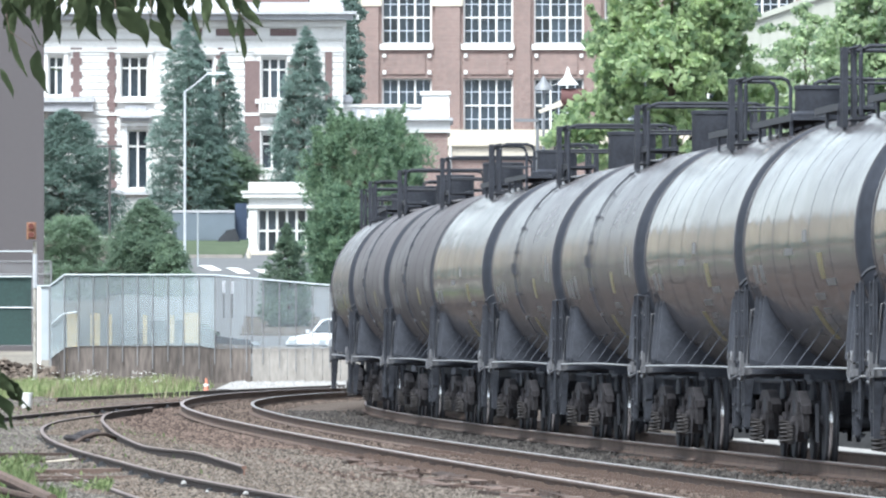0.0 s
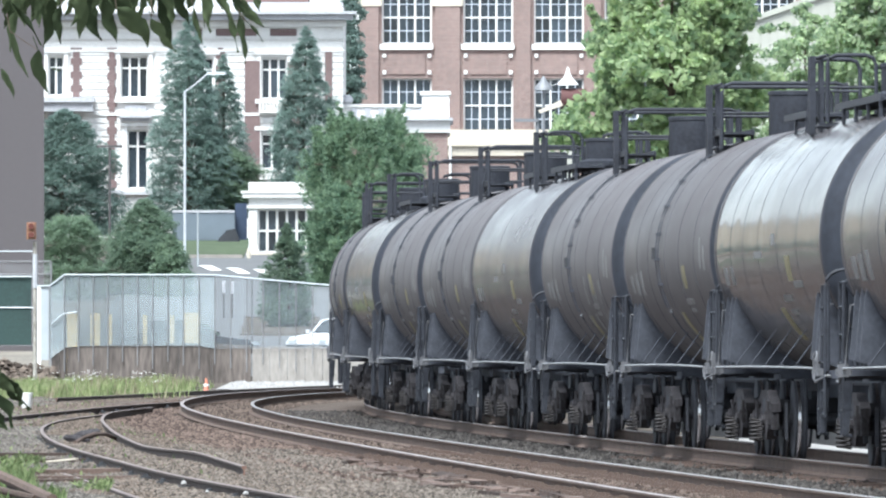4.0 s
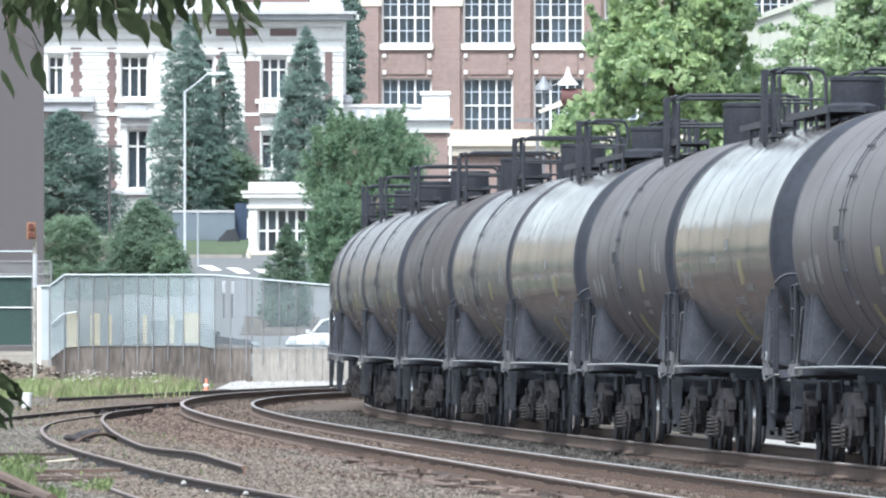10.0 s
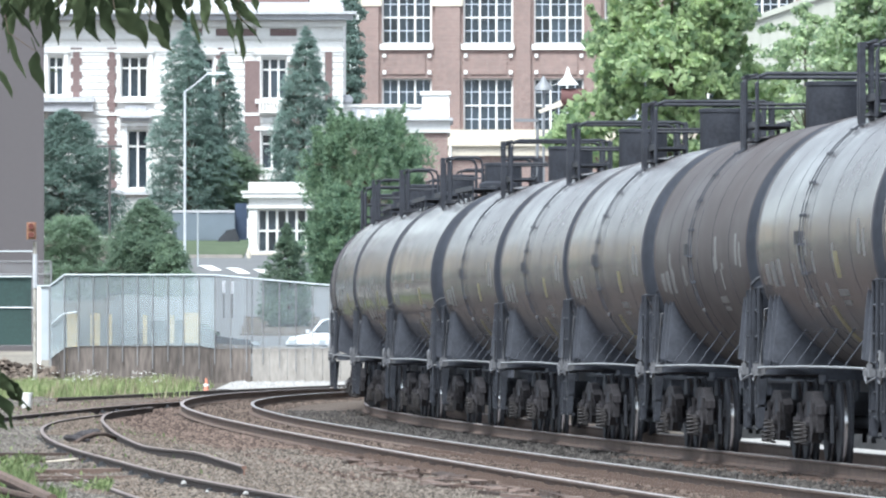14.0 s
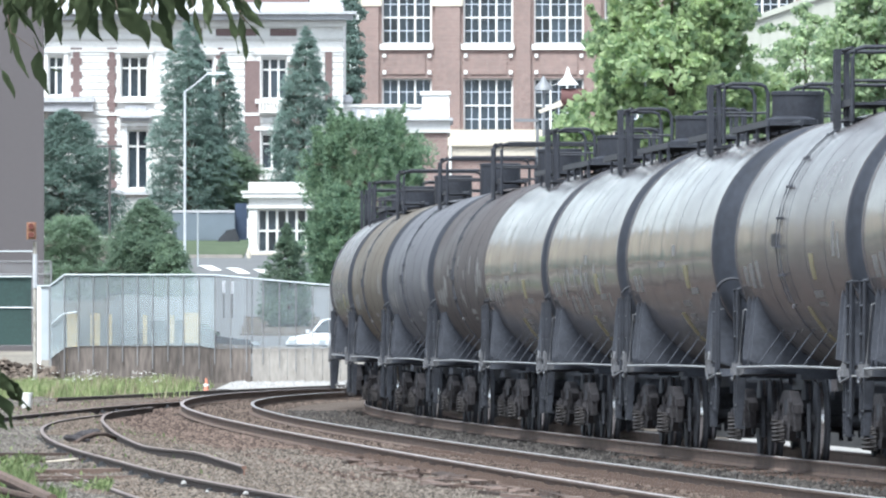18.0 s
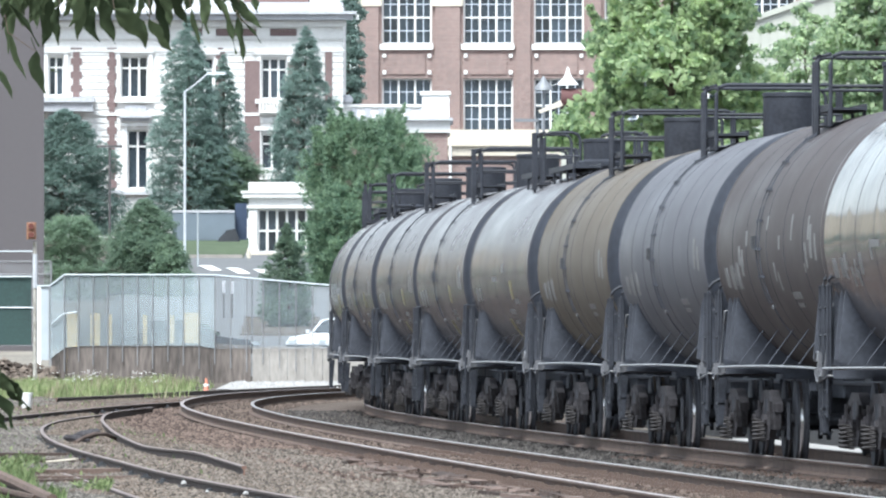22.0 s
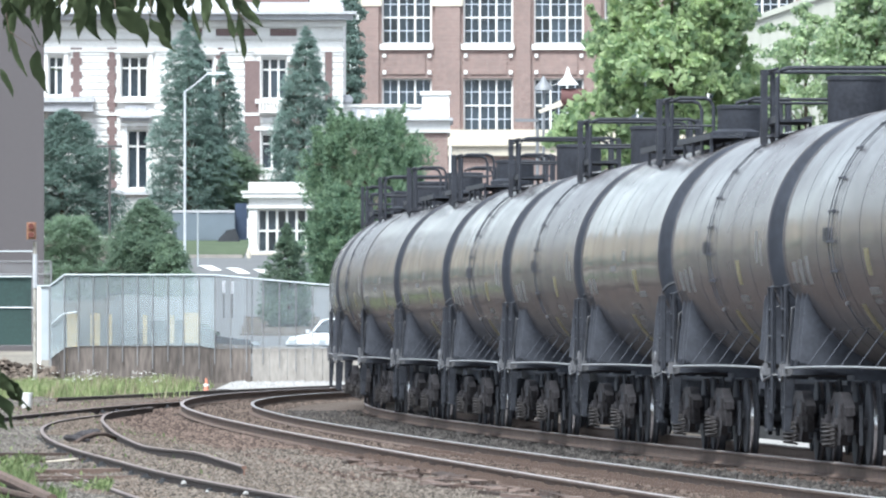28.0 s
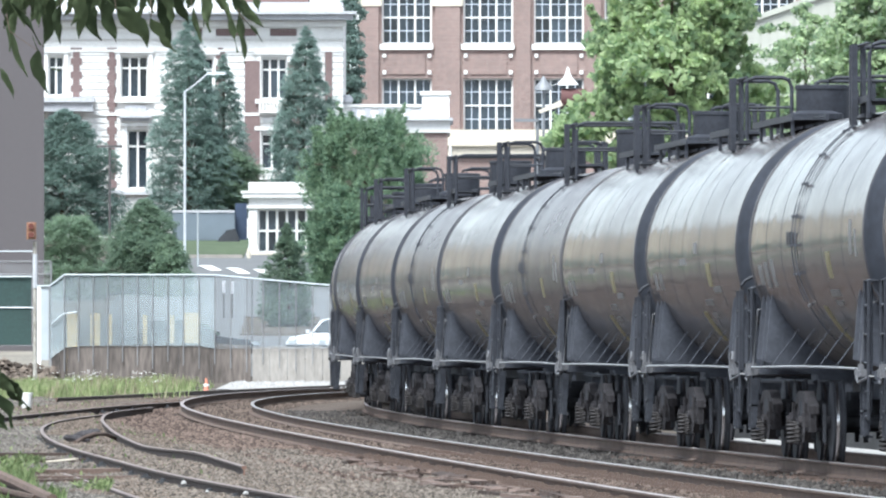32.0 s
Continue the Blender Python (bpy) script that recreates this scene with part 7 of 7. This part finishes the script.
# ---- the branch that hangs into view near the camera ----
def leaf_mesh(seed):
    """A long pointed leaf folded along its midrib and curling down."""
    rng = random.Random(seed)
    n, s = 9, Shape()
    ln, wd = 0.105, 0.016
    curl, fold = rng.uniform(0.3, 1.1), rng.uniform(0.2, 0.5)
    rows = []
    for i in range(n + 1):
        t = i / n
        w = wd * math.sin(math.pi * min(1, t * 1.02) ** 0.8) ** 0.9 * (1 - 0.25 * t) * (1 + 0.10 * math.sin(t * 23 + seed) * rng.uniform(0.4, 1)) + 0.0005
        a = curl * t
        px, pz = ln * math.sin(a) / max(curl, 0.01), -ln * t
        bend = 0.010 * math.sin(t * 3.0) * (1 if seed % 2 else -1) + 0.0025 * math.sin(t * 9 + seed)
        wav = 0.007 * math.sin(t * (11 + 2 * (seed % 3)) + seed)
        rows.append([(bend + k * w, px * 0.5 + fold * w * abs(k) ** 1.3 + wav * k, pz) for k in (-1, -0.5, 0, 0.5, 1)])
    k = 5
    vs = [p for r in rows for p in r]
    fs = [(i * k + j, i * k + j + 1, (i + 1) * k + j + 1, (i + 1) * k + j) for i in range(n) for j in range(k - 1)]
    s.add(vs, fs)
    s.tube([(0, 0, 0.03), (0, 0, 0)], 0.0012, 5)
    me = s.mesh("leaf", LEAF_NEAR)
    me.shade_smooth()
    return me


LEAVES = [leaf_mesh(i) for i in range(6)]
K = 0.00124


def hanging_branch(name, label, y, stem, twigs, spots):
    """stem and twigs in x and z at that distance; spots: x, z, roll, spin, length, width."""
    b = thing(name, label, "branch")
    part("stem", Shape().tube([(x, y, z) for x, z in stem], 0.006, 7, 0.003), BARK, b, smooth=True)
    for tw in twigs:
        part("twig", Shape().tube([(x, y + 0.01, z) for x, z in tw], 0.0022, 6, 0.001), BARK, b)
    rng = random.Random(5)
    for i, (x, z, roll, spin, ln, wd) in enumerate(spots):
        m = Matrix.Translation((x, y + rng.uniform(-0.12, 0.12), z)) @ Euler((0, radians(roll), 0)).to_matrix().to_4x4() @ Euler((rng.uniform(-0.25, 0.25), 0, radians(spin))).to_matrix().to_4x4() @ Matrix.Diagonal((wd, (wd + ln) / 2, ln, 1))
        part("leaf", LEAVES[i % 6], None, b, at=m)
    return b


def leaf_spot(x0, y0, x1, y1, wide, spin):
    """A leaf by its root, its tip and its width, in steps of K from the view's middle."""
    ln = math.hypot(x1 - x0, y1 - y0)
    return (K * (x0 - 784), 1.41 + K * (604.8 - y0), math.degrees(math.atan2(x0 - x1, y1 - y0)), spin, ln * K / 0.105, 0.85 * wide * K / 0.032)


rngb = random.Random(12)
# single leaves that hang free: root, tip, width
FREE_A = ((15, 55, 46, 142, 15), (-5, 120, 28, 177, 15), (62, 86, 94, 168, 30), (18, 5, 62, 86, 12), (84, 118, 102, 128, 5), (8, -30, 6, 84, 26), (32, -25, 37, 46, 24), (82, -15, 88, 83, 36), (106, 10, 112, 76, 22), (128, -25, 146, 82, 34), (150, -18, 176, 63, 36), (168, -30, 174, 18, 20), (186, -15, 194, 69, 38))
FREE_B = ((204, 18, 263, 98, 46), (222, -35, 231, 50, 36), (257, -18, 243, 56, 15), (266, 30, 288, 108, 28), (276, -20, 313, 84, 36), (312, -20, 311, 53, 32), (332, -25, 334, 24, 26), (338, 10, 353, 76, 13), (353, -30, 358, 46, 10), (372, -25, 378, 52, 26), (384, -12, 398, 98, 17), (404, -32, 420, 34, 20))
FREE_C = ((420, 22, 441, 107, 18), (424, -4, 466, 44, 24), (434, 38, 458, 78, 7), (418, -30, 436, 26, 24), (58, -30, 66, 40, 24), (196, -30, 206, 40, 34), (142, -30, 118, 52, 30), (296, -30, 292, 46, 30), (244, -35, 262, 12, 16), (-12, -20, -6, 70, 26))
spots = [leaf_spot(*q, rngb.uniform(-30, 30)) for q in FREE_A + FREE_B + FREE_C]
# more leaves on the stem, mostly above the view
for k in range(34):
    x, y = -30 + 14.2 * k, rngb.uniform(-62, -38)
    if k in (8, 9, 12, 13, 16, 17):
        y -= 34
    spots.append(leaf_spot(x, y, x + rngb.uniform(-14, 22), y + rngb.uniform(50, 80), rngb.uniform(18, 30), rngb.uniform(-50, 50)))
# a thicker clump where the branch enters the view
for k in range(16):
    x, y = rngb.uniform(-25, 150), rngb.uniform(-40, -2)
    spots.append(leaf_spot(x, y, x + rngb.uniform(-20, 24), y + rngb.uniform(34, 62), rngb.uniform(12, 24), rngb.uniform(-50, 50)))
stem = [(K * (px - 784), 1.41 + K * (604.8 - py)) for px, py in ((-120, -70), (0, -55), (120, -62), (240, -58), (350, -60), (430, -40))]
twigs = [[(K * (a - 784), 1.41 + K * (604.8 - b)) for a, b in q] for q in (((0, -55), (5, 0), (14, 55), (62, 88)), ((100, -58), (106, 10)), ((190, -60), (204, 18)), ((262, -58), (266, 30)), ((330, -60), (338, 10)), ((425, -40), (424, -4), (420, 22), (434, 38)))]
BRANCH = hanging_branch("leafy_branch", "dark green leafy branch hanging into view close to the camera", 30.0, stem, twigs, spots)
spots2 = [(K * (px - 800), 1.41 + K * (604.8 - py), roll, rngb.uniform(-40, 40), sc, sc * 1.15) for px, py, roll, sc in ((-25, 640, -24, 1.0), (-25, 655, -16, 1.1), (-32, 690, -10, 1.0), (-12, 690, -12, 0.9), (-28, 715, -20, 0.8), (-35, 660, -40, 1.2))]
hanging_branch("leafy_sprig", "dark green leafy sprig at the edge of view", 30.5, [(K * (px - 800), 1.41 + K * (604.8 - py)) for px, py in ((-90, 560), (-45, 620), (-25, 650), (-22, 700))], [], spots2)


# leafy weeds at the edge of the gravel
def leafy_weeds():
    rng = np.random.default_rng(77)
    cs = []
    for px, d, n, w in ((18, 158, 16, 22), (45, 160, 14, 20), (68, 156, 8, 12), (8, 150, 10, 14), (160, 139, 12, 30), (190, 140, 6, 14)):
        for _ in range(n):
            y = d + rng.uniform(-2.5, 2.5)
            x = (px + rng.uniform(-w, w) - 784) * y / 24130
            cs.append((x, y, ground_z(x, y) + rng.uniform(0.02, 0.17 if px < 100 else 0.09), rng.uniform(0.04, 0.09)))
    v, f = leaf_cloud(cs, 15, 0.026, rng, 0.8, 1)
    tagged(new("leafy_weeds", bulk("leafy_weeds", v, f, WEED)), "bright green leafy weeds beside the half-buried rail", "weeds", kind="stuff")


leafy_weeds()


# a green hedge before the tan hall, mirrored in the glossy tanks
def far_hedge():
    rng = np.random.default_rng(91)
    cs = [(-90 + 68 * rng.random(), 512 + 10 * rng.random(), 0, 0) for _ in range(420)]
    cs = [(x, y, ground_z(x, y) + (1.2 + 2.6 * rng.random()) * (0.75 + 0.35 * math.sin(x * 0.35)), rng.uniform(0.6, 1.3)) for x, y, _, _ in cs]
    v, f = leaf_cloud(cs, 40, 0.28, rng, 0.8)
    tagged(new("far_hedge", bulk("far_hedge", v, f, LEAF_DARK)), "rough green hedge before the tan hall", "hedge", kind="stuff")


far_hedge()


# ---- the two main tracks ----
main_track("empty main line track with polished rail heads", -3.97, near_z, -6, 75, (-0.018, 0.038), bright="right")
main_track("main line track under the tank train", 0.0, line_z, -6, 60, anchors=False, bright="none")

motions()
